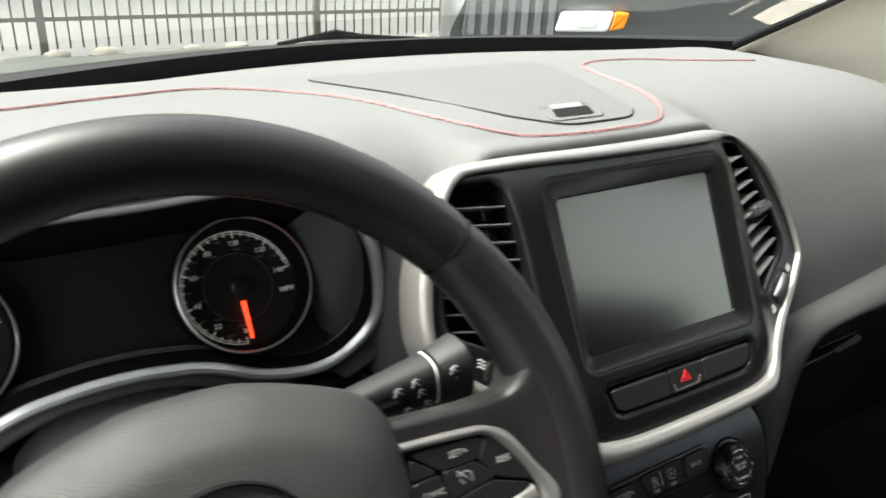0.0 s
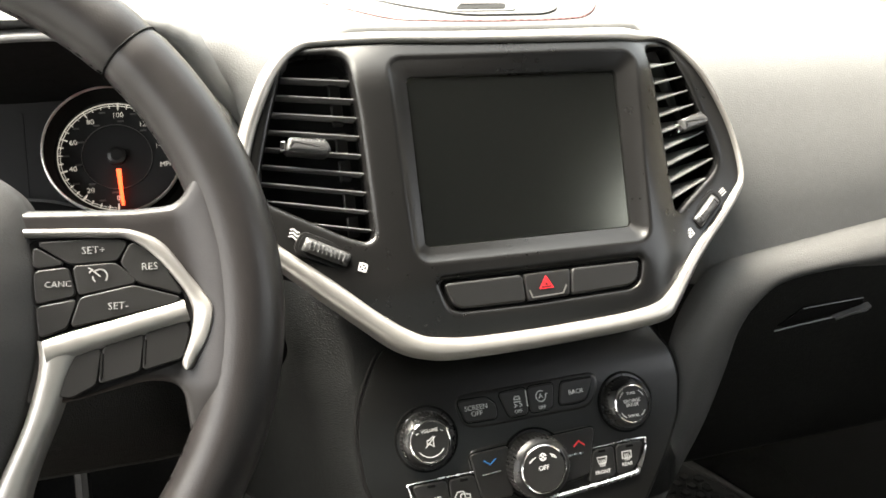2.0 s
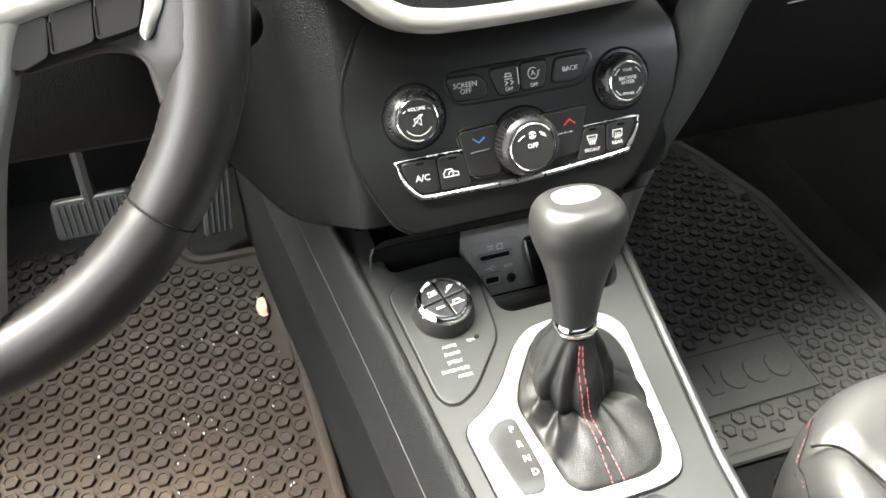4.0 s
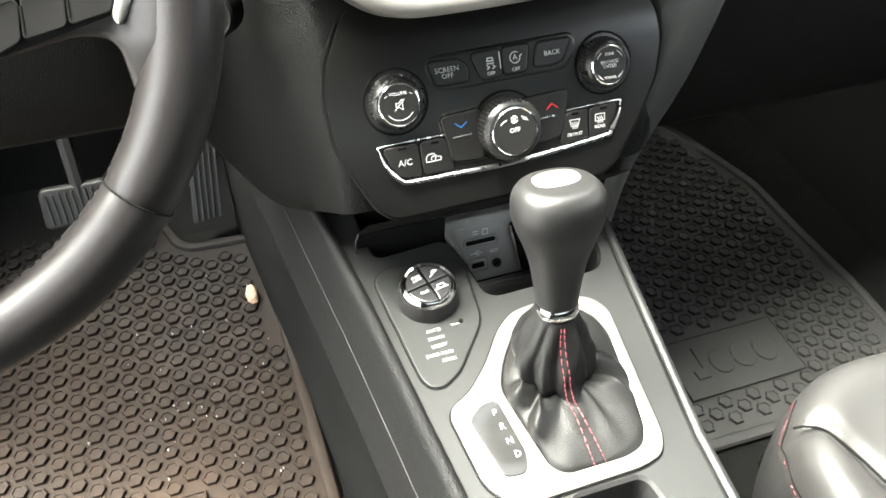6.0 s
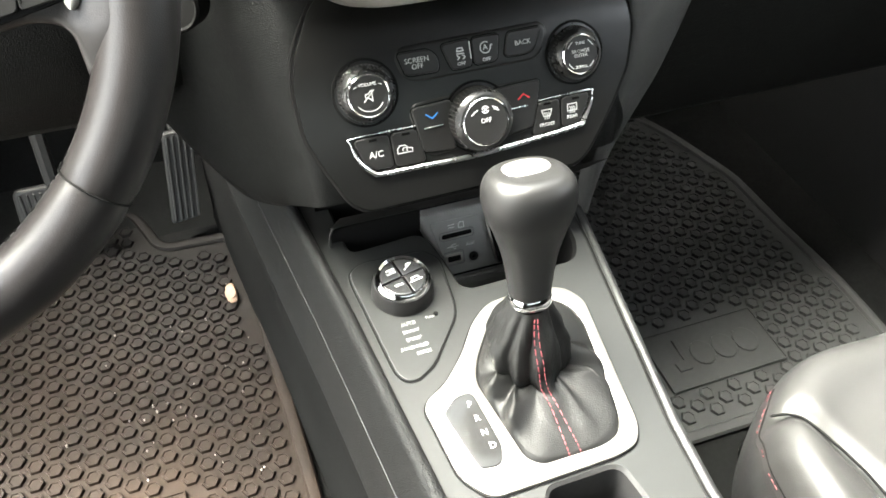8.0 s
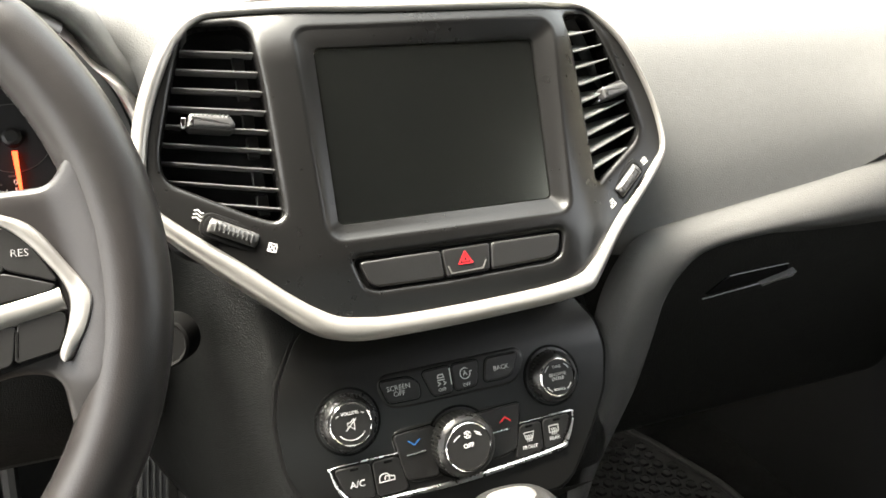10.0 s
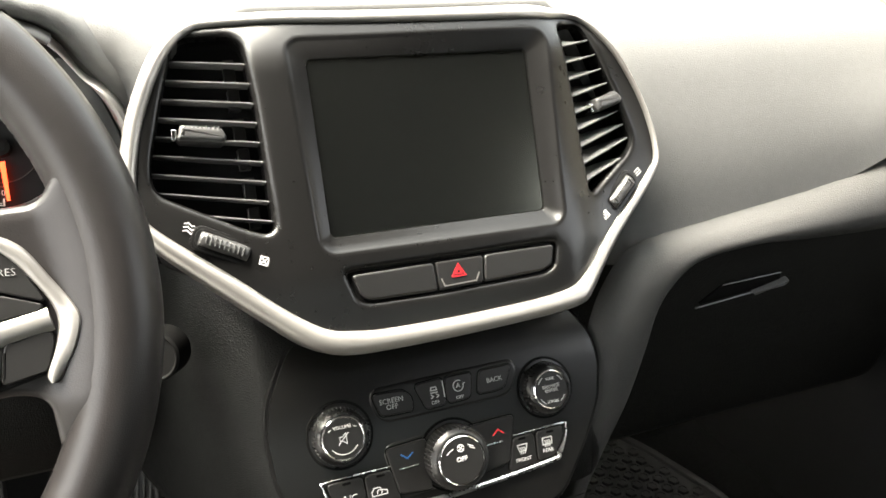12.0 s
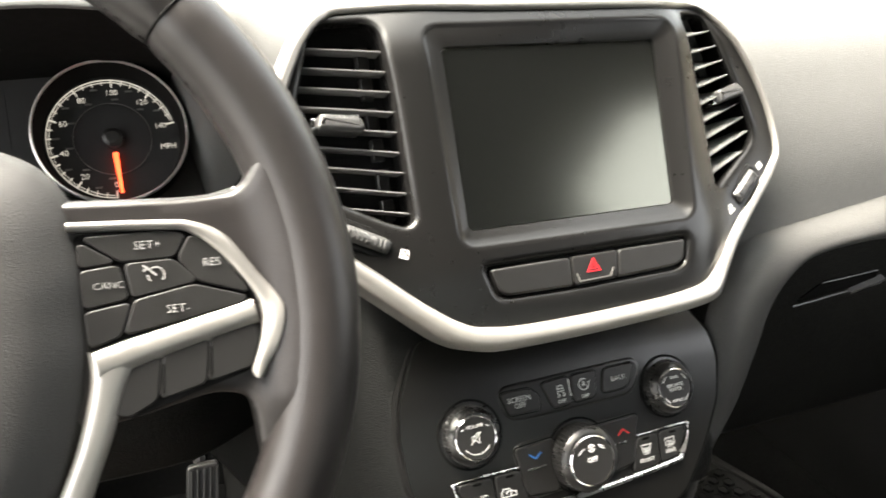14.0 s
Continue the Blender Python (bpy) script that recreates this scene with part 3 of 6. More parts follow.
# padded roll under the passenger pad that turns down beside the controls
UP = curve([(1.36, 0.462, 0.519), (1.15, 0.468, 0.506), (1.05, 0.468, 0.494), (0.95, 0.468, 0.478), (0.85, 0.468, 0.464), (0.78, 0.466, 0.454), (0.73, 0.458, 0.442), (0.695, 0.441, 0.419), (0.672, 0.424, 0.389), (0.660, 0.409, 0.345), (0.652, 0.396, 0.305), (0.640, 0.386, 0.265), (0.636, 0.384, 0.22), (0.636, 0.386, 0.16), (0.64, 0.39, 0.11)], 5)
LOW = curve([(1.36, 0.440, 0.440), (1.15, 0.435, 0.445), (1.05, 0.432, 0.446), (0.95, 0.430, 0.446), (0.87, 0.430, 0.444), (0.80, 0.430, 0.436), (0.763, 0.424, 0.417), (0.742, 0.418, 0.392), (0.730, 0.412, 0.355), (0.714, 0.407, 0.30), (0.698, 0.408, 0.25), (0.687, 0.410, 0.21), (0.680, 0.414, 0.16), (0.676, 0.416, 0.11)], 5)
rows = []
for a, b in zip(UP, LOW):
    d = (b - a).normalized()
    under = Vector((d.x, 0.0, d.z)) * 0.5 + Vector((0, 0.8, 0))
    steep = smooth01(0.80, 0.74, b.x)
    row = [a + (b - a) * s + Vector((0.15 * steep, -0.95 + 0.15 * steep, 0.22 + 0.33 * steep)) * (0.010 + 0.009 * steep) * math.sin(math.pi * s ** (0.8 - 0.22 * steep)) for s in (0, 0.08, 0.2, 0.35, 0.5, 0.65, 0.8, 0.92)]
    rows.append(row + [b + d * 0.003 + under * 0.004, b + d * 0.008 + under * 0.016, b + d * 0.012 + under * 0.04, b + d * 0.016 + under * 0.09])
part("padded_roll", loft(rows, False), ROLL, dash, "leathery padded roll", 70)

# lower flank of the centre stack
flank = []
for z, d in ((0.455, 0.045), (0.43, 0.032), (0.40, 0.017), (0.36, 0.004), (0.32, 0.0), (0.285, 0.0), (0.262, 0.006), (0.25, 0.03), (0.245, 0.08)):
    y = 0.367 + 0.443 * (z - 0.3075) + 0.010
    low = smooth01(0.42, 0.25, z)
    row = []
    for x, e in ((0.215, 0.30), (0.240, 0.24), (0.265, 0.175), (0.288, 0.12), (0.312, 0.07), (0.335, 0.034), (0.356, 0.010), (0.375, 0.0), (0.44, 0.0), (0.51, 0.0), (0.58, 0.0), (0.642, 0.0), (0.662, 0.010), (0.68, 0.03)):
        left = smooth01(0.372, 0.31, x)
        row.append(Vector((x, y + d * (1 - 0.6 * left) + e + 0.075 * left * low, z - 0.085 * left * low)))
    flank.append(row)
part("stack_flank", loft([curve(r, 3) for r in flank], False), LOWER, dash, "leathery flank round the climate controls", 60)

# knee panel and column shroud below the gauges
knee = []
for z, y in ((0.47, 0.64), (0.462, 0.56), (0.445, 0.535), (0.40, 0.515), (0.33, 0.52), (0.27, 0.54), (0.245, 0.57), (0.24, 0.66)):
    knee.append([Vector((x, y + 0.05 * smooth01(0.2, 0.32, x), z)) for x in np.linspace(-0.32, 0.33, 24)])
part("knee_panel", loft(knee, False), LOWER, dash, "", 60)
rings = []
for t, w, h in ((0.0, 0.055, 0.05), (0.08, 0.062, 0.055), (0.5, 0.075, 0.062), (1.0, 0.085, 0.07)):
    c = Vector((0.071, 0.34, 0.53)).lerp(Vector((0.071, 0.58, 0.43)), t)
    rings.append([c + Vector((w * math.copysign(abs(math.cos(a)) ** 0.8, math.cos(a)), 0, h * math.copysign(abs(math.sin(a)) ** 0.8, math.sin(a)))) for a in np.linspace(0, 2 * math.pi, 64, endpoint=False)])
part("column_shroud", loft(rings, True, True, True), SHELL, dash, "", 89)

# glovebox
GM = plane_frame((0, 0.490, 0.35), (0, -0.30, 1))
glove = part("glovebox_door", prism(GM, rounded([(0.725, -0.26), (1.30, -0.26), (1.30, 0.105), (0.75, 0.095)], 0.03, 6), -0.05, 0.0, 0.012, 3), GLOVEBOX, dash, "grained glovebox door, darkened for shade")
pocket = rounded([(0.862, -0.009), (0.978, 0.003), (0.972, 0.021), (0.888, 0.018)], 0.006)
# Near-black patch and thin pale lines draw the pocket's shade and edge highlights.
part("handle_pocket", prism(GM, pocket, 0.0, 0.002, 0.001), VOID, glove)
part("handle", prism(GM, rounded([(0.935, -0.001), (0.981, 0.0035), (0.984, 0.0125), (0.962, 0.0065)], 0.002), 0.001, 0.009, 0.002), SLAT, glove, "satin grey glovebox handle")
part("handle_lip", tube(lay(GM, [(0.8597, -0.0106), (0.92, -0.004), (0.982, 0.0028)], 0.004), 0.0011, 6), SLAT, glove)
part("handle_edge", tube(lay(GM, [(0.8865, 0.0187), (0.93, 0.0208), (0.969, 0.0223)], 0.003), 0.0007, 6), SLAT, glove)



def pad_height(x, y):
    """How high the upper pad lies at a place of the plan."""
    top = [p for p in dash_profile(x)]
    front = min(range(len(top)), key=lambda k: top[k].x)
    top = top[:front + 1][::-1]
    return float(np.interp(y, [p.x for p in top], [p.y for p in top]))


def on_pad(bm, n):
    """Lay a flat sheet of the plan on the upper pad."""
    for v in bm.verts:
        v.co = Vector((v.co.x, v.co.y, pad_height(v.co.x, v.co.y) + n))
    return bm


# storage lid on top with its latch
Z0, Z1 = pad_height(0.525, 0.576), pad_height(0.525, 0.618)
RISE = (Z1 - Z0) / 0.042
TOP = plane_frame((0, 0, Z0 - 0.576 * RISE), (0, 1, RISE))
lid_line = rounded([(0.337, 0.842), (0.40, 0.845), (0.687, 0.853), (0.668, 0.78), (0.604, 0.582), (0.586, 0.566), (0.50, 0.564), (0.455, 0.60), (0.39, 0.745)], 0.02, 4)
part("lid_gap", on_pad(finer(sheet(offset(lid_line, 0.0016)), 0.02), 0.0006), VOID, dash)
skin = on_pad(finer(sheet(lid_line), 0.02), 0.0018)
loft([[Vector((p[0], p[1], pad_height(*p) + h)) for p in lid_line] for h in (0.0018, -0.003)], True, bm=skin)
lid = part("storage_lid", skin, LIDSKIN, dash, "grained storage lid")
rim_o = rounded([(0.488, 0.576), (0.503, 0.618), (0.570, 0.618), (0.557, 0.576)], 0.008)
part("latch_rim", ribbon(TOP, [tuple(p) for p in rim_o], [tuple(p) for p in offset(rim_o, -0.004)], -0.001, 0.0019, 1, 0.0008, True), LIDSKIN, lid)
part("latch_gap", ribbon(TOP, [tuple(p) for p in offset(rim_o, 0.0008)], [tuple(p) for p in offset(rim_o, -0.0002)], -0.001, 0.0019, 1, 0.0003, True), VOID, lid)
part("latch_recess", prism(TOP, rounded([(0.500, 0.584), (0.512, 0.608), (0.560, 0.608), (0.549, 0.584)], 0.004), 0.0012, 0.0026, 0.0003), VOID, lid)
part("latch", prism(TOP, rounded([(0.509, 0.604), (0.515, 0.617), (0.556, 0.617), (0.551, 0.604)], 0.003), 0.001, 0.0040, 0.001), SILVER, lid, "satin silver latch tongue")
red = curve([(-0.28, 0.77, 0.689), (-0.1, 0.785, 0.689), (0.032, 0.797, 0.689), (0.132, 0.818, 0.689), (0.235, 0.825, 0.689), (0.337, 0.736, 0.689), (0.392, 0.606, 0.688), (0.448, 0.551, 0.687), (0.546, 0.541, 0.6865), (0.618, 0.556, 0.685), (0.668, 0.630, 0.685), (0.728, 0.802, 0.6865), (0.826, 0.828, 0.6865), (0.93, 0.782, 0.6858), (1.02, 0.752, 0.6845)], 10)
red = [Vector((p.x, p.y, pad_height(p.x, p.y) + 0.0010)) for p in red]
thread = bmesh.new()
for d in (-0.0035, 0.0035):
    side = []
    for a, b in zip(red, red[1:]):
        t = (b - a).normalized()
        side.append(a + Vector((-t.y, t.x, 0)) * d)
    stitches(side, 0.0065, 0.0015, 0.0008, thread)
tagged(part("stitching", thread, RED, dash, "double row of red stitching"), kind="stuff")
seam = tube(red, 0.0014, 6)
# The welt's red is dulled by the same painted haze.
part("seam_welt", seam, material("haze_paled_red_seam", (0.15, 0.075, 0.075), 0.7), dash)
part("airbag_mark", letters(at(plane_frame((0, 0.4715, 0.487), (0, 0.2, 1)), 0.985, 0.0, 0.004, 4), "SRS", 0.016), PAD, dash)
# silver-framed side vent at the far end
SV = plane_frame((1.19, 0.485, 0.52), (0, 0.3, 1))
vent = part("side_vent", ribbon(SV, [(-0.1, -0.03), (-0.04, -0.055), (0.1, -0.05), (0.1, 0.055), (-0.02, 0.06)], [(-0.085, -0.022), (-0.035, -0.043), (0.09, -0.04), (0.09, 0.045), (-0.015, 0.048)], -0.04, 0.012, closed=True), SILVER, dash, "silver frame of the side vent")
for k in range(6):
    part("slat", prism(SV, rect(0.02, -0.035 + 0.015 * k, 0.13, 0.003, 0.001), -0.02, 0.004, 0.001), SHELL, vent)
# start button on the flank beside the column
SB = Matrix.Translation((0.2885, 0.462, 0.414)) @ plane_frame((0, 0, 0), (0, 0.3, 1)).to_3x3().to_4x4() @ Matrix.Rotation(radians(-25), 4, "Y")
start = part("start_button", lathe(SB, [(0, -0.02), (0.021, -0.02), (0.021, 0.004), (0.019, 0.006), (0.017, 0.004), (0, 0.003)]), VOID, dash, "round black start button")
part("print", letters(at(SB, 0, 0.006, 0.004), "START", 0.0048), bpy.data.materials.get("dim_start_print") or material("dim_start_print", (0.06, 0.06, 0.06), 0.6), start)

# ---- gauges ----
cluster = thing("instrument_cluster", (0.07, 0.63, 0.5), "black instrument cluster with two round gauges under a hood", "instrument cluster")
XC = 0.070


def both(half):
    """A closed outline from its right half, mirrored about the cluster's middle."""
    return [(XC + x, v) for x, v in half] + [(XC - x, v) for x, v in reversed(half)]


FRAME = plane_frame((0, 0.575, 0.50), (0, -0.035, 0.17))
edge = both([(0.004, 0.025), (0.021, 0.0243), (0.042, 0.0215), (0.0642, 0.0172), (0.0874, 0.0078), (0.1119, -0.0054), (0.1377, -0.0140), (0.1690, -0.0180), (0.1930, -0.0094), (0.2131, 0.0110), (0.2197, 0.0321), (0.2180, 0.0579), (0.2140, 0.0770), (0.2070, 0.0985), (0.1954, 0.1200), (0.165, 0.158), (0.10, 0.1695), (0.03, 0.168)])
inner = [p.to_2d() for p in curve([(*p, 0) for p in edge], 5, True)]
outer = both([(0.004, 0.006), (0.021, 0.005), (0.042, 0.002), (0.0657, -0.0055), (0.0896, -0.0176), (0.1149, -0.0317), (0.1416, -0.0420), (0.1700, -0.0480), (0.2020, -0.0420), (0.2335, -0.0200), (0.246, 0.016), (0.2408, 0.0468), (0.2331, 0.0796), (0.2224, 0.1008), (0.205, 0.130), (0.172, 0.172), (0.10, 0.184), (0.03, 0.183)])
outer = [p.to_2d() for p in curve([(*p, 0) for p in outer], 5, True)]
back_line = [GAUGE.inverted() @ (FRAME @ Vector((p.x, p.y, 0))) for p in offset(inner, -0.004)]
back_line = [Vector((p.x, min(p.y, 0.088))) for p in back_line]
part("recess_wall", loft([lay(FRAME, inner, 0.0), lay(FRAME, offset(inner, -0.003), -0.012), lay(GAUGE, back_line, -0.006)]), VOID, cluster)
part("face", loft([lay(GAUGE, offset(back_line, 0.004), -0.004), lay(GAUGE, offset(back_line, 0.004), -0.012)], True, True, True), DIALFACE, cluster)
n_half = len(inner) // 2
low = [i for i in range(len(inner)) if inner[i].y < 0.163]
order = [i for i in low if i >= n_half] + [i for i in low if i < n_half]
broad = offset(inner, 0.0145)
part("silver_trim", ribbon(FRAME, [inner[i].lerp(broad[i], 0.12 + 0.88 * smooth01(0.130, 0.095, inner[i].y)) for i in order], [inner[i] for i in order], -0.014, -0.002, 1, 0.0075), TRIMSILVER, cluster, "bright satin silver edge trim")
high = [i for i in range(len(inner)) if inner[i].y > 0.146]
high.sort(key=lambda i: inner[i].x)
wide = offset(inner, 0.007)
part("hood_lip", ribbon(FRAME, [wide[i] for i in high], [inner[i] for i in high], -0.01, 0.0055, 1, 0.003), LIPGREY, cluster, "lip under the hood, lightened for windshield light")
rings = [lay(FRAME, inner, -0.022)] + [lay(FRAME, offset(outer, g), n) for g, n in ((-0.004, 0.0), (0.0, 0.003), (0.002, 0.0035), (0.008, 0.0), (0.012, -0.012), (0.015, -0.05), (0.016, -0.14))]
rings = [[Vector((p.x, p.y, min(p.z, 0.6845 + 0.03 * (p.y - 0.6), (pad_height(p.x, p.y) - 0.004) if k > 5 else 1.0))) for p in r] for k, r in enumerate(rings)]
part("hood", loft(rings), PAD, cluster, "soft grained hood", 60)


def gauge(u, labels, name, needle):
    m = at(GAUGE, u, 0.0)
    g = part(name, lathe(m, [(0, -0.004), (0.058, -0.004), (0.058, 0.0), (0, 0.0)]), DIALFACE, cluster)
    part("ring", lathe(m, [(0.0572, 0.024), (0.0574, 0.0270), (0.0581, 0.0284), (0.0591, 0.0277), (0.0598, 0.024)], 64), TRIMSILVER, g, "silver gauge ring")
    part("ring_wall", lathe(m, [(0.0535, -0.002), (0.0570, 0.026), (0.0594, 0.026), (0.0604, -0.002)], 64), VOID, g)
    prints = bmesh.new()
    for r, w in ((0.0505, 0.0007), (0.0484, 0.0004)):
        line_print(m, [arc(0, 0, r, 15, 265, 48)], w, 0.0012, prints)
    n = len(labels)
    for i, text in enumerate(labels):
        a = radians(-93 - 255 * i / (n - 1))
        line_print(m, [[(0.0450 * math.cos(a), 0.0450 * math.sin(a)), (0.0505 * math.cos(a), 0.0505 * math.sin(a))]], 0.0011, 0.0014, prints)
        if text:
            letters(at(m, 0.0395 * math.cos(a), 0.0395 * math.sin(a), 0.0006), text, 0.0068, 0.0004, 1.0, prints, 0.00008)
        if i < n - 1:
            for k in (1, 2, 3):
                b = a - radians(255 / (n - 1) * k / 4)
                line_print(m, [[(0.0465 * math.cos(b), 0.0465 * math.sin(b)), (0.0495 * math.cos(b), 0.0495 * math.sin(b))]], 0.0007, 0.0012, prints)
    small = line_print(m, [arc(0, 0, 0.0305, -85, 265, 64)], 0.0005, 0.0012)
    for i in range(n - 1):
        for k, r in ((0.5, 0.0435), (0.12, 0.034)):
            b = radians(-93 - 255 * (i + k) / (n - 1))
            line_print(at(m, r * math.cos(b), r * math.sin(b), 0.0004), [[(-0.002, 0), (0.002, 0)]], 0.0016, 0.0004, small)
    part("small_scale", small, material("dim_gauge_print", (0.09, 0.09, 0.085), 0.6) if not bpy.data.materials.get("dim_gauge_print") else bpy.data.materials["dim_gauge_print"], g, "dim grey second scale")
    part("scale", prints, BACKLIT, g, "white printed scale")
    a = radians(needle)
    d, s = Vector((math.cos(a), math.sin(a))), Vector((-math.sin(a), math.cos(a)))
    pts = [d * 0.013 + s * 0.0021, d * 0.047 + s * 0.0012, d * 0.047 - s * 0.0012, d * 0.013 - s * 0.0021]
    part("needle", prism(m, pts, 0.003, 0.0055, 0.0006, 1), NEEDLE, g, "red pointer")
    part("hub", lathe(m, [(0, 0.0), (0.0085, 0.0), (0.008, 0.006), (0.005, 0.0075), (0, 0.0075)]), BUTTON, g)
    return g


speed = gauge(0.187, ["0", "20", "40", "60", "80", "100", "120", "140"], "speedometer", -88)
part("unit", letters(at(GAUGE, 0.187 + 0.043, -0.010, 0.0006), "MPH", 0.0065), BACKLIT, speed)
gauge(XC * 2 - 0.187, ["0", "1", "2", "3", "4", "5", "6", "7"], "tachometer", -88)
part("display", prism(GAUGE, rect(XC - 0.002, 0.006, 0.085, 0.085, 0.004), -0.006, -0.0036, 0.0002), DIALFACE, cluster, "dark info display")


# ---- centre stack: bezel, vents, touch screen ----
stack = thing("centre_stack", (0.516, 0.43, 0.43), "dark satin centre bezel with silver edge, vents and touch screen", "dashboard bezel")


def bulge(u, v=0.0):
    """The bezel's face falls away to both sides."""
    return float(np.interp(u, BOW[0], BOW[1]))


BOW = np.array([p[:2] for p in curve([(0.27, -0.020, 0), (0.30, -0.012, 0), (0.335, -0.006, 0), (0.3735, 0.0, 0), (0.415, 0.0062, 0), (0.47, 0.0075, 0), (0.525, 0.0095, 0), (0.575, 0.0115, 0), (0.62, 0.0120, 0), (0.640, 0.0090, 0), (0.660, 0.0005, 0), (0.677, -0.0050, 0), (0.70, -0.0085, 0), (0.735, -0.0135, 0), (0.76, -0.018, 0)], 8)]).T
OUT = [(0.281, 0.060), (0.288, 0.100), (0.303, 0.137), (0.318, 0.163), (0.338, 0.182), (0.363, 0.187), (0.477, 0.184), (0.57, 0.183), (0.642, 0.184), (0.674, 0.182), (0.697, 0.170), (0.722, 0.137), (0.744, 0.088), (0.751, 0.043), (0.737, 0.017), (0.692, -0.026), (0.6475, -0.0705), (0.623, -0.0840), (0.540, -0.0895), (0.463, -0.0910), (0.422, -0.0890), (0.397, -0.0790), (0.370, -0.056), (0.335, -0.024), (0.300, 0.010), (0.285, 0.032)]
INN = [(0.2925, 0.060), (0.3005, 0.098), (0.3145, 0.132), (0.328, 0.156), (0.344, 0.171), (0.368, 0.175), (0.478, 0.171), (0.57, 0.169), (0.640, 0.169), (0.676, 0.174), (0.693, 0.167), (0.718, 0.135), (0.740, 0.088), (0.746, 0.044), (0.732, 0.024), (0.684, -0.018), (0.6425, -0.0560), (0.614, -0.0695), (0.541, -0.0742), (0.465, -0.0748), (0.431, -0.0718), (0.410, -0.0662), (0.384, -0.0480), (0.350, -0.017), (0.309, 0.018), (0.294, 0.036)]


def rolled_back(u, v):
    """The upper end of the bezel leans back towards the windshield."""
    return bulge(u) - 0.017 * (max(v - 0.130, 0) / 0.055) ** 2


def lower_roll(u, v):
    """The face also falls back towards its lower edge."""
    return rolled_back(u, v) - 0.006 * smooth01(-0.02, -0.085, v)


silver = ribbon(STACK, OUT, INN, -0.035, lambda u, v: rolled_back(u, v) + 0.002, 5, 0.0035, True)
part("silver_edge", silver, SILVER, stack, "satin silver edge", 50)

VENT_L = dense(rounded([(0.304, 0.075), (0.316, 0.117), (0.333, 0.168), (0.381, 0.167), (0.385, 0.113), (0.386, 0.008), (0.364, 0.0165), (0.303, 0.052)], 0.012, 5))
VENT_R = dense(rounded([(0.660, 0.166), (0.686, 0.168), (0.699, 0.140), (0.712, 0.102), (0.7235, 0.058), (0.716, 0.045), (0.664, 0.008)], 0.008, 5))
SCREEN = dense(rounded([(0.4130, 0.1585), (0.4170, -0.0105), (0.6255, -0.0115), (0.6375, 0.1570)], 0.012, 5))
GLASSLINE = dense(rounded([(0.4285, 0.1408), (0.4270, 0.0024), (0.6130, 0.0028), (0.6185, 0.1410)], 0.004, 5))
STRIP = dense(rounded([(0.4320, -0.0265), (0.4395, -0.0490), (0.4480, -0.0530), (0.5067, -0.0540), (0.6020, -0.0518), (0.6115, -0.0470), (0.6160, -0.0262)], 0.006, 5))


def rolled(hole, depth, r=0.004):
    """The rounded lip of an opening and its wall, from the face inwards."""
    rings = []
    for k in range(5):
        a = math.pi / 2 * k / 4
        rings.append(lay(STACK, offset(hole, r * (1 - math.sin(a))), lambda u, v, a=a: lower_roll(u, v) - 0.8 * r * (1 - math.cos(a))))
    rings.append(lay(STACK, hole, lambda u, v: bulge(u) - depth))
    return loft(rings)


LIP = 0.0055
WIDE = 0.004
rim = [p.to_2d() for p in curve([(*q, 0) for q in INN], 5, True)]
holes = [offset(h, WIDE if h is SCREEN else LIP) for h in (VENT_L, VENT_R, SCREEN, STRIP)]
face = finer(sheet(rim, holes), 0.008)
raise_sheet(face, STACK, lower_roll)
for h, d in ((VENT_L, 0.02), (VENT_R, 0.02), (STRIP, 0.007)):
    bm = rolled(h, d, LIP)
    tmp = bpy.data.meshes.new("tmp")
    bm.to_mesh(tmp)
    face.from_mesh(tmp)
    bm.free()
    bpy.data.meshes.remove(tmp)
bmesh.ops.remove_doubles(face, verts=face.verts, dist=0.00002)
fascia = part("fascia", face, FASCIA, stack, "satin dark grey fascia", 40)

# the frame that slopes down to the screen, with its thick lower lip
rings = [lay(STACK, offset(SCREEN, g), lambda u, v, d=d: lower_roll(u, v) - d) for g, d in ((WIDE, 0.0), (0.0022, 0.0001), (0.0008, 0.0006), (-0.0004, 0.0014))]
for t in (0.12, 0.5, 0.9):
    rings.append([STACK @ Vector((p.x, p.y, (lower_roll(p.x, p.y) - 0.0018) * (1 - t) + 0.0006 * t)) for p in (Vector(a).to_2d().lerp(Vector(b).to_2d(), t) for a, b in zip(SCREEN, GLASSLINE))])
rings.append(lay(STACK, GLASSLINE, -0.006))
part("screen_frame", loft(rings), FASCIA, stack)
part("touch_screen", prism(at(STACK, 0, 0, -0.0004), offset(GLASSLINE, 0.001), -0.01, 0.0, 0.0005), GLASS, stack, "glossy black touch screen, switched off")


def span(hole, v0, slope):
    """Where a line across the opening enters and leaves it."""
    cuts = []
    for a, b in zip(hole, [*hole[1:], hole[0]]):
        fa, fb = a[1] - (v0 + slope * a[0]), b[1] - (v0 + slope * b[0])
        if fa * fb < 0:
            cuts.append(a[0] + (b[0] - a[0]) * fa / (fa - fb))
    return (min(cuts), max(cuts)) if len(cuts) >= 2 else None


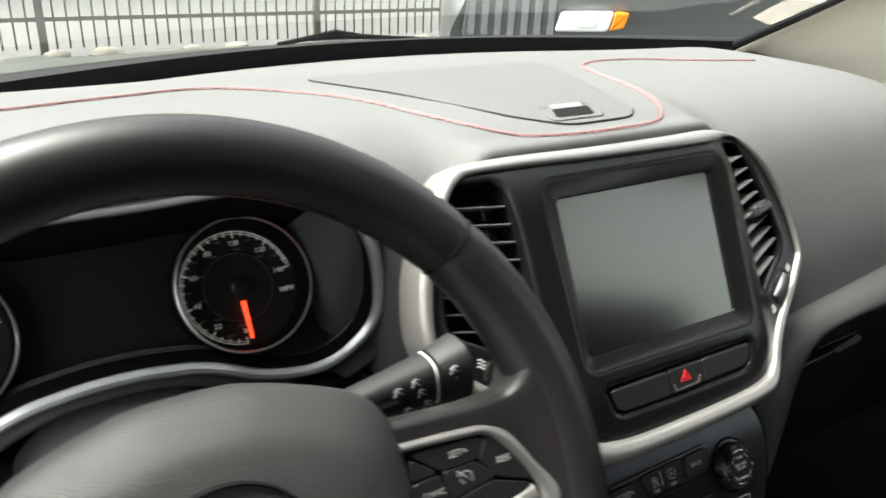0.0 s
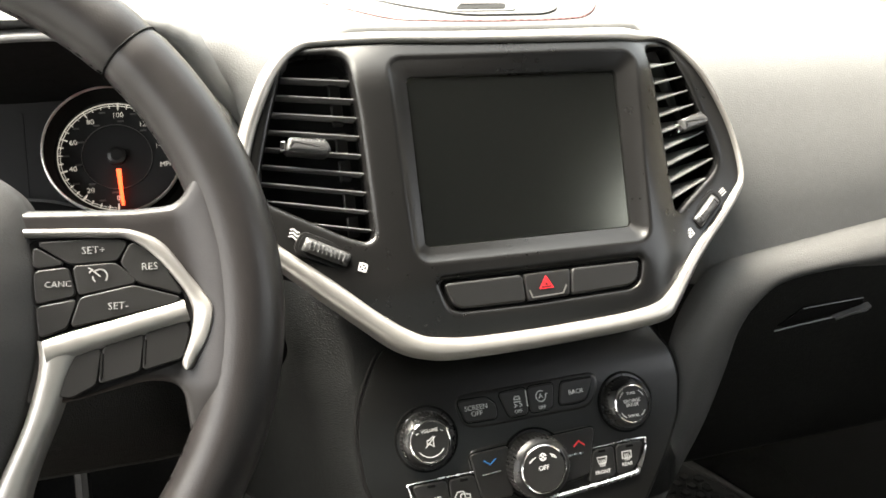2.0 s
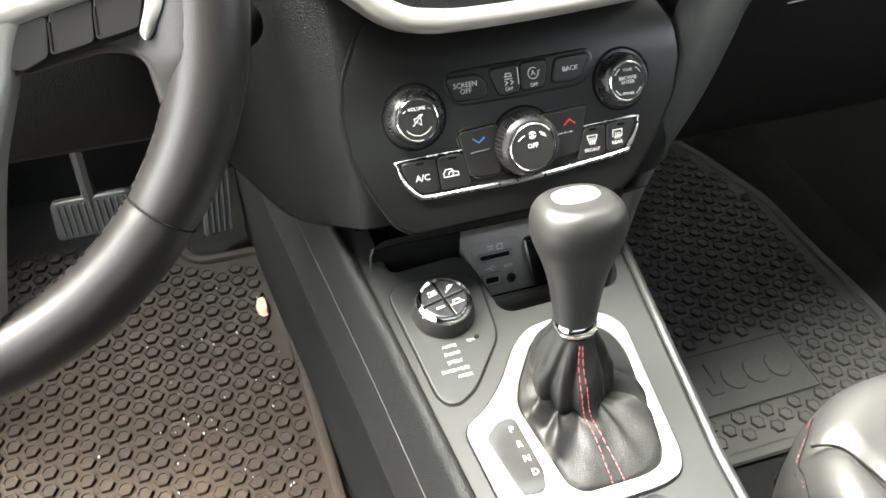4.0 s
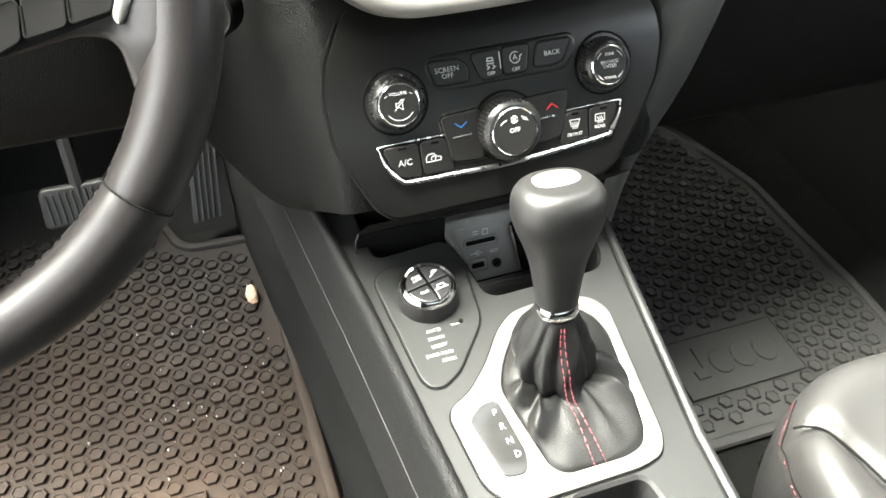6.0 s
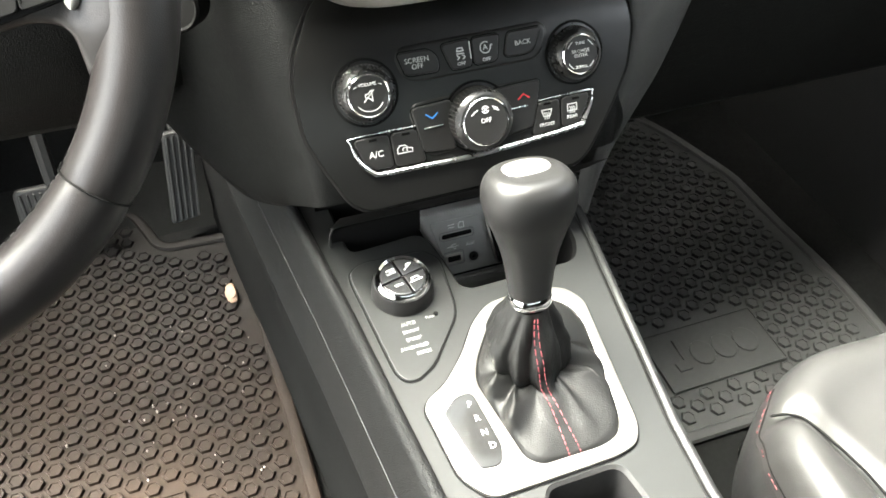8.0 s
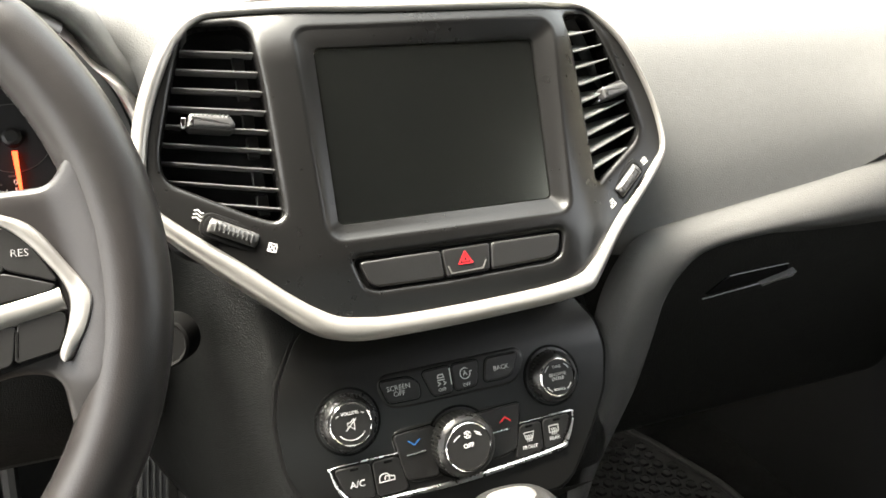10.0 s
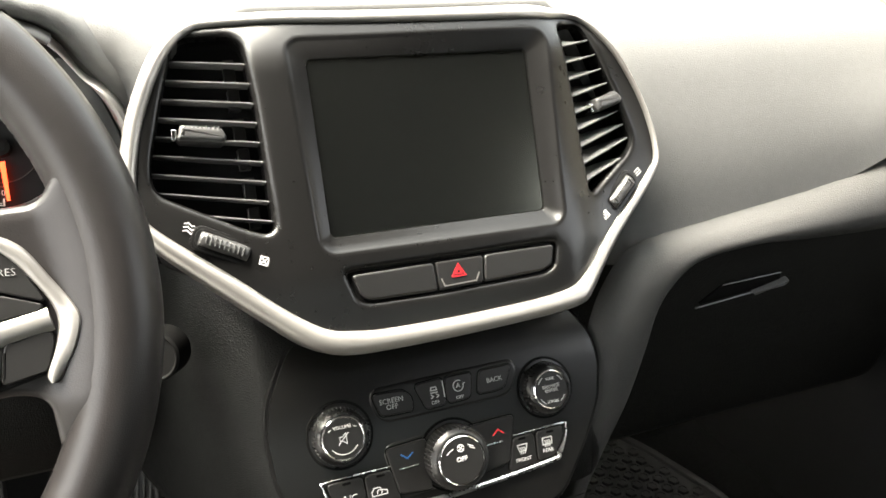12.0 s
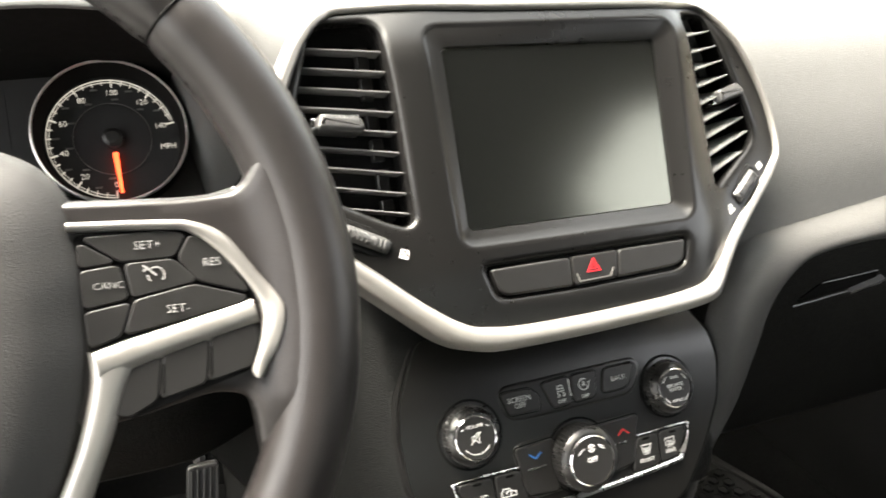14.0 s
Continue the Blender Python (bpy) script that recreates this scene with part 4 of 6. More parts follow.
def vent(hole, name, inner_u, outer_u, tab, wheel, wheel_turn, count):
    duct = part(name, loft([lay(STACK, hole, -0.012), lay(STACK, hole, lambda u, v: bulge(u) - 0.032)], True, False, True), VOID, stack, "black air vent with level slats")
    for k in range(count):
        e = k / (count - 1)
        if inner_u < 0.5:
            vi, slope = 0.1443 - 0.1230 * e, -0.135 - 0.09 * e
        else:
            vi, slope = 0.1466 - 0.1226 * e, 0.21 + 0.18 * e
        vo = vi + slope * (outer_u - inner_u)
        ends = span(hole, vo - slope * outer_u, slope)
        if not ends:
            continue
        a, b = ends
        if b - a < 0.012:
            continue
        bm = bmesh.new()
        us = np.linspace(a + 0.0005, b - 0.0005, 7)
        rings = []
        for u in us:
            v = vo + slope * (u - outer_u)
            n = bulge(u)
            rise, sunk = (0.0013, 0.0115) if inner_u < 0.5 else (0.0030 + 0.0095 * (b - u) / (b - a), 0.005)
            rings.append([STACK @ Vector((u, v + dv, n + dn - sunk)) for dv, dn in ((-0.0008, -0.0010), (-0.0004, -0.0001), (0.0004, 0.0), (0.0008, -0.0010), (rise, -0.0155), (rise - 0.0018, -0.0155))])
        loft(rings, True, True, True, bm)
        part("slat", bm, SLAT, duct)
    for k in range(6 if inner_u < outer_u + 0.2 and inner_u < 0.5 else 0):
        part("vane", prism(STACK, rect(0.3715 + 0.0006 * k, 0.144 - 0.0235 * k, 0.009, 0.017, 0.001, 2), -0.031, -0.024, 0.0006, 1), PANEL, duct)
    # thumb tab on the middle slat
    u, v, turn, w = tab
    m = at(STACK, u, v, bulge(u), turn)
    t = part("tab", prism(m, rounded([(-w / 2, -0.0050), (w / 2 - 0.003, -0.0062), (w / 2, -0.002), (w / 2 - 0.004, 0.0052), (-w / 2 + 0.002, 0.0066)], 0.0025), -0.02, 0.0022, 0.0034, 4), TAB, duct, "satin grey thumb tab")
    for k in range(9):
        part("rib", prism(m, rect(-w / 2 + 0.006 + k * (w - 0.012) / 8, 0.0042, 0.0011, 0.0040, 0.0003, 1), 0.0, 0.0020, 0.0003, 1), TAB, t)
    part("tab_tip", prism(m, rect(-w / 2 - 0.002, 0, 0.004, 0.008, 0.001), -0.016, -0.004, 0.001), CHROME, t)
    # thumb wheel in its slot
    u, v, w = wheel
    m = at(STACK, u, v, bulge(u), wheel_turn)
    slot = part("thumb_wheel_slot", prism(m, rect(0, 0, w + 0.012, 0.0190, 0.007, 5), -0.006, 0.0014, 0.0012), FASCIA, stack)
    part("slot_bed", prism(m, rect(0, 0, w + 0.007, 0.0150, 0.006, 5), 0.0, 0.0018, 0.0004, 1), VOID, slot)
    tw = part("thumb_wheel", loft([[m @ Vector((s * w / 2, h, n)) for h, n in ((-0.0058, 0.0), (-0.0054, 0.0032 * b), (-0.0030, 0.0060 * b), (0.0, 0.0070 * b), (0.0030, 0.0060 * b), (0.0054, 0.0032 * b), (0.0058, 0.0))] for s, b in ((-1, 0.35), (-0.97, 0.65), (-0.9, 0.88), (-0.5, 1), (0, 1.05), (0.5, 1), (0.9, 0.88), (0.97, 0.65), (1, 0.35))], True, True, True), THUMB, slot, "satin grey thumb wheel")
    for k in range(9):
        part("rib", prism(at(m, (k - 4) * w / 11, 0, 0.0060), rect(0, 0, 0.0010, 0.0066, 0.0003, 1), -0.003, 0.0012, 0.0003, 1), THUMB, tw)


vent(VENT_L, "air_vent", 0.383, 0.309, (0.343, 0.0915, -6, 0.036), (0.347, 0.006, 0.038), -27, 9)
vent(VENT_R, "air_vent", 0.667, 0.736, (0.702, 0.094, 16, 0.030), (0.6985, 0.0095, 0.032), 42, 9)
m = at(STACK, 0.3245, 0.023, bulge(0.3245) + 0.0002, -20)
part("open_mark", line_print(m, [[(-0.004, k * 0.0028 - 0.003), (-0.0015, k * 0.0028 - 0.002), (0.0015, k * 0.0028 - 0.004), (0.004, k * 0.0028 - 0.003)] for k in range(3)], 0.0009, 0.0004), WHITE, stack, "white printed air symbol")
for u, v, tw in ((0.3735, -0.009, -22), (0.677, -0.0095, 35)):
    m = at(STACK, u, v, bulge(u) + 0.0002, tw)
    q = 0.0030
    part("shut_mark", line_print(m, [[(-q, -q), (q, -q), (q, q), (-q, q), (-q, -q)], [(-q, -q), (q, q)], [(-q, q), (q, -q)]], 0.0008, 0.0004), WHITE, stack, "white printed crossed box")
m = at(STACK, 0.7225, 0.026, bulge(0.7225) + 0.0002, 35)
part("open_mark", line_print(m, [[(-0.003, k * 0.0022 - 0.002), (0.003, k * 0.0022 - 0.002)] for k in range(3)], 0.0008, 0.0004), WHITE, stack, "white printed air symbol")

# switch strip under the screen, bowed like the face round it
def bowed(bm):
    out = STACK.to_3x3() @ Vector((0, 0, 1))
    back = STACK.inverted()
    for v in bm.verts:
        q = back @ v.co
        v.co += out * lower_roll(q.x, q.y)
    return bm


sw = part("switch_strip", bowed(prism(STACK, offset(STRIP, -0.0002), -0.014, -0.0055, 0.0004)), VOID, stack)
for pts in ([(0.4365, -0.0295), (0.4425, -0.0475), (0.4500, -0.0510), (0.5055, -0.0520), (0.5040, -0.0292)], [(0.5460, -0.0510), (0.6000, -0.0492), (0.6085, -0.0455), (0.6120, -0.0288), (0.5480, -0.0288)]):
    part("blank_switch", bowed(prism(STACK, rounded(pts, 0.0035), -0.008, -0.0008, 0.0018, 3)), BUTTON, sw)
hz = part("hazard_switch", bowed(prism(STACK, rounded([(0.5052, -0.0292), (0.5068, -0.0518), (0.5447, -0.0509), (0.5467, -0.0290)], 0.003), -0.008, -0.0008, 0.0014)), BUTTON, sw, "hazard switch with red triangle")
part("silver_lip", bowed(line_print(at(STACK, 0, 0, -0.0008), [[(0.5090, -0.0435), (0.5112, -0.0492), (0.5385, -0.0485), (0.5415, -0.0425)]], 0.0010, 0.0008)), SILVER, hz)
m = at(STACK, 0.5240, -0.0385, -0.0006)
part("triangle", bowed(line_print(m, [[(-0.0058, -0.0042), (0.0058, -0.0042), (0, 0.0056), (-0.0058, -0.0042)], [(-0.0026, -0.0022), (0.0026, -0.0022), (0, 0.0022), (-0.0026, -0.0022)]], 0.0008, 0.0004)), REDPRINT, hz)

# ---- climate controls ----
climate = thing("climate_panel", (0.511, 0.37, 0.3), "black climate control panel with three knobs and buttons", "control panel")
plate = rounded([(0.395, 0.128), (0.385, 0.118), (0.366, 0.087), (0.3605, 0.060), (0.363, 0.020), (0.374, -0.007), (0.390, -0.040), (0.405, -0.052), (0.605, -0.050), (0.617, -0.042), (0.6255, -0.029), (0.643, -0.001), (0.6605, 0.032), (0.668, 0.066), (0.6655, 0.092), (0.652, 0.118), (0.642, 0.128)], 0.008, 4)
part("seam", prism(CLIMATE, offset(plate, 0.0022), -0.012, -0.0008, 0.0004), VOID, climate)
front = raise_sheet(finer(sheet(offset(plate, -0.0010)), 0.012), CLIMATE, 0.0)
loft([lay(CLIMATE, offset(plate, -g), n) for g, n in ((0.0010, 0.0), (0.0010, -0.012))], True, bm=front)
bmesh.ops.remove_doubles(front, verts=front.verts, dist=0.00001)
part("panel", front, PANEL, climate, "smooth black panel")


def knob(u, v, r, height, face_r, name, label, tilt=0.0):
    m = at(CLIMATE, u, v)
    k = part(name, lathe(m, [(0, -0.002), (r + 0.003, -0.002), (r + 0.003, 0.0008), (r + 0.0005, 0.001), (r, 0.002), (r - 0.0008, height - 0.006), (r - 0.004, height - 0.0025), (face_r + 0.002, height - 0.002), (0, height - 0.002)], 56), SKIRT, climate, label)
    part("chrome_ring", lathe(m, [(face_r - 0.0006, height - 0.003), (face_r - 0.0004, height - 0.0010), (face_r + 0.0002, height - 0.0006), (face_r + 0.0009, height - 0.0012), (face_r + 0.0013, height - 0.003)], 56), CHROME, k, "chrome ring")
    part("cap", lathe(m, [(0, height - 0.003), (face_r - 0.0005, height - 0.003), (face_r - 0.0005, height - 0.0012), (0, height - 0.0009)], 56), BUTTON, k, "dark satin cap")
    part("gap_ring", lathe(m, [(r + 0.0024, -0.001), (r + 0.0028, 0.0012), (r + 0.0046, 0.0012), (r + 0.0050, -0.001)], 48), VOID, k)
    teeth = bmesh.new()
    for i in range(44):
        a = 2 * math.pi * i / 44
        mm = at(CLIMATE, u + (r - 0.0003) * math.cos(a), v + (r - 0.0003) * math.sin(a), 0, math.degrees(a))
        prism(mm, [(-0.0006, -0.0007), (0.0006, -0.0004), (0.0006, 0.0004), (-0.0006, 0.0007)], 0.003, height - 0.006, 0.0002, 1, teeth)
    part("knurling", teeth, BUTTON, k)
    return k, at(CLIMATE, u, v, height - 0.0009)


vol, m = knob(0.4186, 0.0503, 0.0232, 0.0140, 0.0168, "volume_knob", "black volume knob with chrome ring")
pr = letters(at(m, 0, 0.009), "VOLUME", 0.0038, 0.0003)
line_print(m, [arc(0, 0, 0.0125, 215, 325, 14), [(-0.003, -0.0015), (-0.003, 0.0015), (-0.001, 0.0015), (0.0024, 0.0042), (0.0024, -0.0042), (-0.001, -0.0015), (-0.003, -0.0015)], [(-0.0046, -0.0042), (0.0044, 0.0042)], [(-0.0115, 0.0075), (-0.0095, 0.0085)], [(0.0115, 0.0075), (0.0095, 0.0085)]], 0.0006, 0.0003, pr)
part("print", pr, WHITE, vol)
tune, m = knob(0.6088, 0.0520, 0.0228, 0.0140, 0.0162, "tune_knob", "black tuning knob with chrome ring")
pr = letters(at(m, 0, 0.001), "BROWSE\nENTER", 0.0043, 0.0003, thin=0.00005)
letters(at(m, 0, 0.0095), "TUNE", 0.0034, 0.0003, 1, pr)
letters(at(m, 0, -0.0105), "SCROLL", 0.0032, 0.0003, 1, pr)
line_print(m, [arc(0, 0, 0.0135, 150, 125, 5), arc(0, 0, 0.0135, 55, 30, 5), arc(0, 0, 0.0135, 210, 235, 5), arc(0, 0, 0.0135, 305, 330, 5)], 0.0007, 0.0003, pr)
part("print", pr, WHITE, tune)
fan, m = knob(0.5122, 0.0132, 0.0268, 0.0235, 0.0197, "fan_knob", "large black fan knob with chrome ring")
pr = letters(at(m, 0, 0.0012), "OFF", 0.0056, 0.0003)
line_print(at(m, 0, 0.0035), [[(-0.0125, 0.004), (-0.010, 0.006), (-0.007, 0.0075)], [(0.007, 0.0085), (0.011, 0.0065)], [(0.008, 0.0065), (0.012, 0.0045)], arc(0, 0.007, 0.0028, 20, 160, 5), arc(0, 0.007, 0.0028, 200, 340, 5), [(-0.002, 0.005), (0.002, 0.009)], [(-0.002, 0.009), (0.002, 0.005)]], 0.0009, 0.0003, pr)
part("print", pr, WHITE, fan)


def button(pts, name="button", high=0.0024, mat=None, label=""):
    line = rounded(pts, 0.004, 4)
    b = part(name, prism(CLIMATE, line, -0.002, high, 0.0012, 3), mat or BUTTON, climate, label)
    part("gap", prism(CLIMATE, offset(line, 0.0010), -0.002, 0.0012, 0.0002, 1), VOID, b)
    return b


def bed(pts, grow, name="button_bed"):
    """The raised, softly rounded moulding that a group of buttons sits in."""
    line = offset(rounded(pts, 0.008, 5), grow)
    part(name, prism(CLIMATE, line, -0.004, 0.0010, 0.0030, 4), PANEL, climate)


bed([(0.449, 0.078), (0.455, 0.056), (0.478, 0.055), (0.573, 0.056), (0.5835, 0.080)], 0.0042)
bed([(0.4535, 0.032), (0.495, 0.034), (0.525, 0.034), (0.572, 0.035), (0.565, -0.002), (0.555, -0.007), (0.468, -0.011), (0.460, -0.002)], 0.0030)
TOPB = 0.0025
b = button([(0.4490, 0.0770), (0.4760, 0.0765), (0.4840, 0.0690), (0.4835, 0.0570), (0.4545, 0.0575)], "screen_button")
part("print", letters(at(CLIMATE, 0.4652, 0.0668, TOPB), "SCREEN\nOFF", 0.0060, 0.0003, thin=0.00003), WHITE, b)
b = button([(0.4870, 0.0780), (0.5132, 0.0795), (0.5132, 0.0565), (0.4950, 0.0555)], "traction_button")
pr = letters(at(CLIMATE, 0.5035, 0.0602, TOPB), "OFF", 0.0042, 0.0003)
m = at(CLIMATE, 0.5035, 0.0685, TOPB)
line_print(m, [[(-0.0028, 0.002), (-0.002, 0.0045), (0.002, 0.0045), (0.0028, 0.002), (-0.0028, 0.002)], [(-0.003, 0.0), (0.003, 0.0)], [(-0.003, -0.0015), (-0.001, -0.003), (-0.003, -0.0045)], [(0.002, -0.0015), (0.004, -0.003), (0.002, -0.0045)], [(0.0090, 0.0080), (0.0090, -0.0050)]], 0.0009, 0.0003, pr)
part("print", pr, WHITE, b)
b = button([(0.5150, 0.0795), (0.5405, 0.0795), (0.5360, 0.0575), (0.5150, 0.0565)], "start_stop_button")
pr = letters(at(CLIMATE, 0.5262, 0.0602, TOPB), "OFF", 0.0042, 0.0003)
letters(at(CLIMATE, 0.5262, 0.0700, TOPB), "A", 0.0062, 0.0003, 1, pr)
line_print(at(CLIMATE, 0.5262, 0.0700, TOPB), [arc(0, 0, 0.0046, 60, 370, 20), [(0.0045, 0.001), (0.0062, 0.0015)]], 0.0008, 0.0003, pr)
part("print", pr, WHITE, b)
b = button([(0.5475, 0.0790), (0.5795, 0.0795), (0.5700, 0.0605), (0.5610, 0.0585), (0.5425, 0.0590)], "back_button")
part("print", letters(at(CLIMATE, 0.5605, 0.0688, TOPB), "BACK", 0.0058, 0.0003, thin=0.00003), WHITE, b)
# temperature rockers beside the fan knob
b = button([(0.4535, 0.0310), (0.4900, 0.0330), (0.4900, -0.0110), (0.4610, -0.0085)], "temperature_down", 0.0028)
part("print", line_print(at(CLIMATE, 0.4712, 0.0215, 0.0029), [[(-0.005, 0.0024), (0, -0.0014), (0.005, 0.0024)]], 0.0011, 0.0003), BLUEPRINT, b, "blue arrow")
part("divider", line_print(at(CLIMATE, 0.4720, 0.0125, 0.0028), [[(-0.0085, 0), (0.0075, 0.0006)]], 0.0013, 0.0005), BRIGHT, b)
b = button([(0.5260, 0.0340), (0.5735, 0.0355), (0.5640, -0.0050), (0.5260, -0.0105)], "temperature_up", 0.0028)
part("print", line_print(at(CLIMATE, 0.5560, 0.0240, 0.0029), [[(-0.005, -0.0022), (0, 0.0018), (0.005, -0.0022)]], 0.0011, 0.0003), REDPRINT, b, "red arrow")
part("divider", line_print(at(CLIMATE, 0.5485, 0.0145, 0.0028), [[(-0.0095, 0), (0.0100, 0.0004)]], 0.0013, 0.0005), BRIGHT, b)
# lower row with the chrome strip
for nm, pts in (("air_conditioning_button", [(0.4005, 0.0140), (0.4315, 0.0140), (0.4330, -0.0155), (0.4160, -0.0150), (0.4070, -0.0060)]), ("recirculation_button", [(0.4330, 0.0140), (0.4560, 0.0140), (0.4625, -0.0165), (0.4345, -0.0160)]), ("front_defrost_button", [(0.5695, 0.0150), (0.5905, 0.0155), (0.5900, -0.0115), (0.5620, -0.0140)]), ("rear_defrost_button", [(0.5920, 0.0155), (0.6200, 0.0165), (0.6185, 0.0060), (0.6085, -0.0095), (0.5915, -0.0115)])):
    b = button(pts, nm, 0.0021)
    u = sum(p[0] for p in pts) / len(pts)
    part("indicator", prism(CLIMATE, rect(u, 0.0112 if u < 0.5 else 0.0128, 0.007, 0.0022, 0.0006, 2), 0.001, 0.0024, 0.0002, 1), VOID, b)
    if nm.startswith("air"):
        pr = letters(at(CLIMATE, 0.4190, -0.0015, 0.0022), "A/C", 0.0078, 0.0003)
    elif nm.startswith("rec"):
        m = at(CLIMATE, 0.4440, -0.0015, 0.0022)
        pr = line_print(m, [[(-0.0065, -0.003), (0.0065, -0.003), (0.0065, 0.0), (0.0025, 0.001), (0.0005, 0.0035), (-0.0045, 0.0035), (-0.0065, 0.0005), (-0.0065, -0.003)], arc(0, -0.0005, 0.002, -40, 200, 8)], 0.0008, 0.0003)
    else:
        m = at(CLIMATE, 0.5772 if nm.startswith("front") else 0.6022, 0.004 if nm.startswith("front") else 0.005, 0.0022)
        shape = [(-0.0048, 0.0035), (0.0048, 0.0035), (0.0032, -0.0022), (-0.0032, -0.0022), (-0.0048, 0.0035)] if nm.startswith("front") else [(-0.0045, 0.0035), (0.0045, 0.0035), (0.0045, -0.0025), (-0.0045, -0.0025), (-0.0045, 0.0035)]
        pr = line_print(m, [shape, *[[(k, -0.0045), (k + 0.0006, -0.001), (k - 0.0004, 0.001)] for k in (-0.002, 0, 0.002)]], 0.0008, 0.0003)
        letters(at(CLIMATE, 0.5772 if nm.startswith("front") else 0.6022, -0.0058 if nm.startswith("front") else -0.0030, 0.0022), "FRONT" if nm.startswith("front") else "REAR", 0.0046, 0.0003, 1, pr)
    part("print", pr, WHITE, b)
strip = curve([(0.4560, 0.0162, 0), (0.4020, 0.0158, 0), (0.3985, 0.0110, 0), (0.4045, -0.0060, 0), (0.4140, -0.0170, 0), (0.4230, -0.0195, 0), (0.4630, -0.0200, 0), (0.5050, -0.0205, 0), (0.5520, -0.0178, 0), (0.6060, -0.0130, 0), (0.6135, -0.0085, 0), (0.6220, 0.0060, 0), (0.6230, 0.0145, 0), (0.6190, 0.0178, 0), (0.5700, 0.0168, 0)], 6)
wide = [0.0007 + 0.0016 * smooth01(0.010, -0.012, p.y) for p in strip]
part("chrome_strip", tube(lay(CLIMATE, strip, 0.0015), wide, 8), BRIGHT, climate, "bright chrome strip")


def crown(root, m, bend):
    """Bows a finished thing: what lies above or below its middle turns away, the top most of all."""
    back = m.inverted()
    for ob in root.children_recursive:
        o = ORIGIN[ob]
        for v in ob.data.vertices:
            q = back @ ((v.co + o) / K)
            q.z -= bend * q.y * q.y + 5.0 * max(q.y - 0.072, 0.0) ** 2
            v.co = (m @ q) * K - o
        ob.data.update()


crown(climate, CLIMATE, 0.9)

# ---- centre console ----
console = thing("centre_console", (0.5, 0.15, FLOOR), "black centre console with silver shifter surround", "console")


def left_edge(y):
    return 0.4000 - 0.100 * max(y - 0.10, 0) - 0.02 * max(y - 0.34, 0)


def right_edge(y):
    return 0.588 + 0.155 * max(y - 0.09, 0)


ys = [0.56, 0.48, 0.42, 0.36, 0.30, 0.24, 0.18, 0.12, 0.06, 0.0, -0.1, -0.25, -0.42]
deck_line = [(left_edge(y), y) for y in ys] + [(right_edge(y), y) for y in reversed(ys)]
bin_hole = rounded([(0.388, 0.47), (0.392, 0.392), (0.470, 0.398), (0.477, 0.365), (0.482, 0.320), (0.492, 0.312), (0.604, 0.314), (0.616, 0.335), (0.634, 0.47)], 0.012, 4)
cup_hole = rounded([(0.470, 0.106), (0.462, 0.02), (0.555, 0.015), (0.540, 0.106)], 0.012, 5)
deck = raise_sheet(sheet(deck_line, [bin_hole, cup_hole]), DECK, 0.0)
part("deck", deck, DECKPLASTIC, console, "satin black deck")
# Bin walls get near-black colour in place of the shade inside.
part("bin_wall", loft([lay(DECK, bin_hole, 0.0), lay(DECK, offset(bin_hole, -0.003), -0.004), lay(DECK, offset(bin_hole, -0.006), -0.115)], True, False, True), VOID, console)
part("cup_holder", loft([lay(DECK, cup_hole, 0.0), lay(DECK, offset(cup_hole, -0.003), -0.003), lay(DECK, offset(cup_hole, -0.006), -0.075)], True, False, True), SHELL, console, "dark cup holder")
for nm, edge, s in (("side_rail", left_edge, -1), ("side_rail", right_edge, 1)):
    sec = [(0.0, -0.004), (0.0006, 0.002), (0.003, 0.005), (0.007, 0.006), (0.011, 0.0045), (0.0135, 0.0), (0.0150, -0.008), (0.0185, -0.028), (0.0245, -0.060), (0.0290, -0.12), (0.0330, -0.20), (0.032, -0.26)]
    rings = [[Vector((edge(y) + s * a * (1.0 if s < 0 else 0.85), y, 0.165 + b)) for a, b in sec] for y in [0.80, 0.66, *ys]]
    # Only the right crest takes the lit copy; window light is put into it.
    part(nm, loft([ring[:7] for ring in rings], False), RAILTOP if s > 0 else RAIL, console, "satin black side rail, lightened for window light" if s > 0 else "grained black side rail", 60)
    part("side_panel", loft([ring[6:] for ring in rings], False), RAIL, console, "grained side panel", 60)
    sec = [(0.0315, -0.17), (0.0345, -0.185), (0.0365, -0.30), (0.0385, -0.40), (0.042, -0.42)]
    part("carpet_side", loft([[Vector((edge(y) + s * a, y, 0.165 + b)) for a, b in sec] for y in [0.95, 0.75, *ys]], False), CARPET, console, "black carpet lining", 60)
    part("seam_line", tube([Vector((edge(y) + s * 0.0246, y, 0.165 - 0.060)) for y in [0.66, *ys]], 0.0007, 5), TAB, console)
    part("rail_groove", tube([Vector((edge(y) + s * 0.0012, y, 0.1675)) for y in ys], 0.0011, 5), VOID, console)
part("rear_wall", box(0.36, 0.64, -0.44, -0.42, FLOOR, 0.16), SHELL, console)
# Panel, chin and bin back below: shade under the stack painted as near-black.
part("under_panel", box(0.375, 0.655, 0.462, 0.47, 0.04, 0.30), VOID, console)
part("chin", loft([[Vector((x, y, z)) for y, z in ((0.347, 0.2605), (0.362, 0.243), (0.385, 0.216), (0.406, 0.192), (0.4125, 0.1868), (0.4135, 0.1815))] for x in (0.379, 0.40, 0.46, 0.52, 0.60, 0.64)], False), VOID, console, "underside above the storage bin, shade put into its colour", 80)
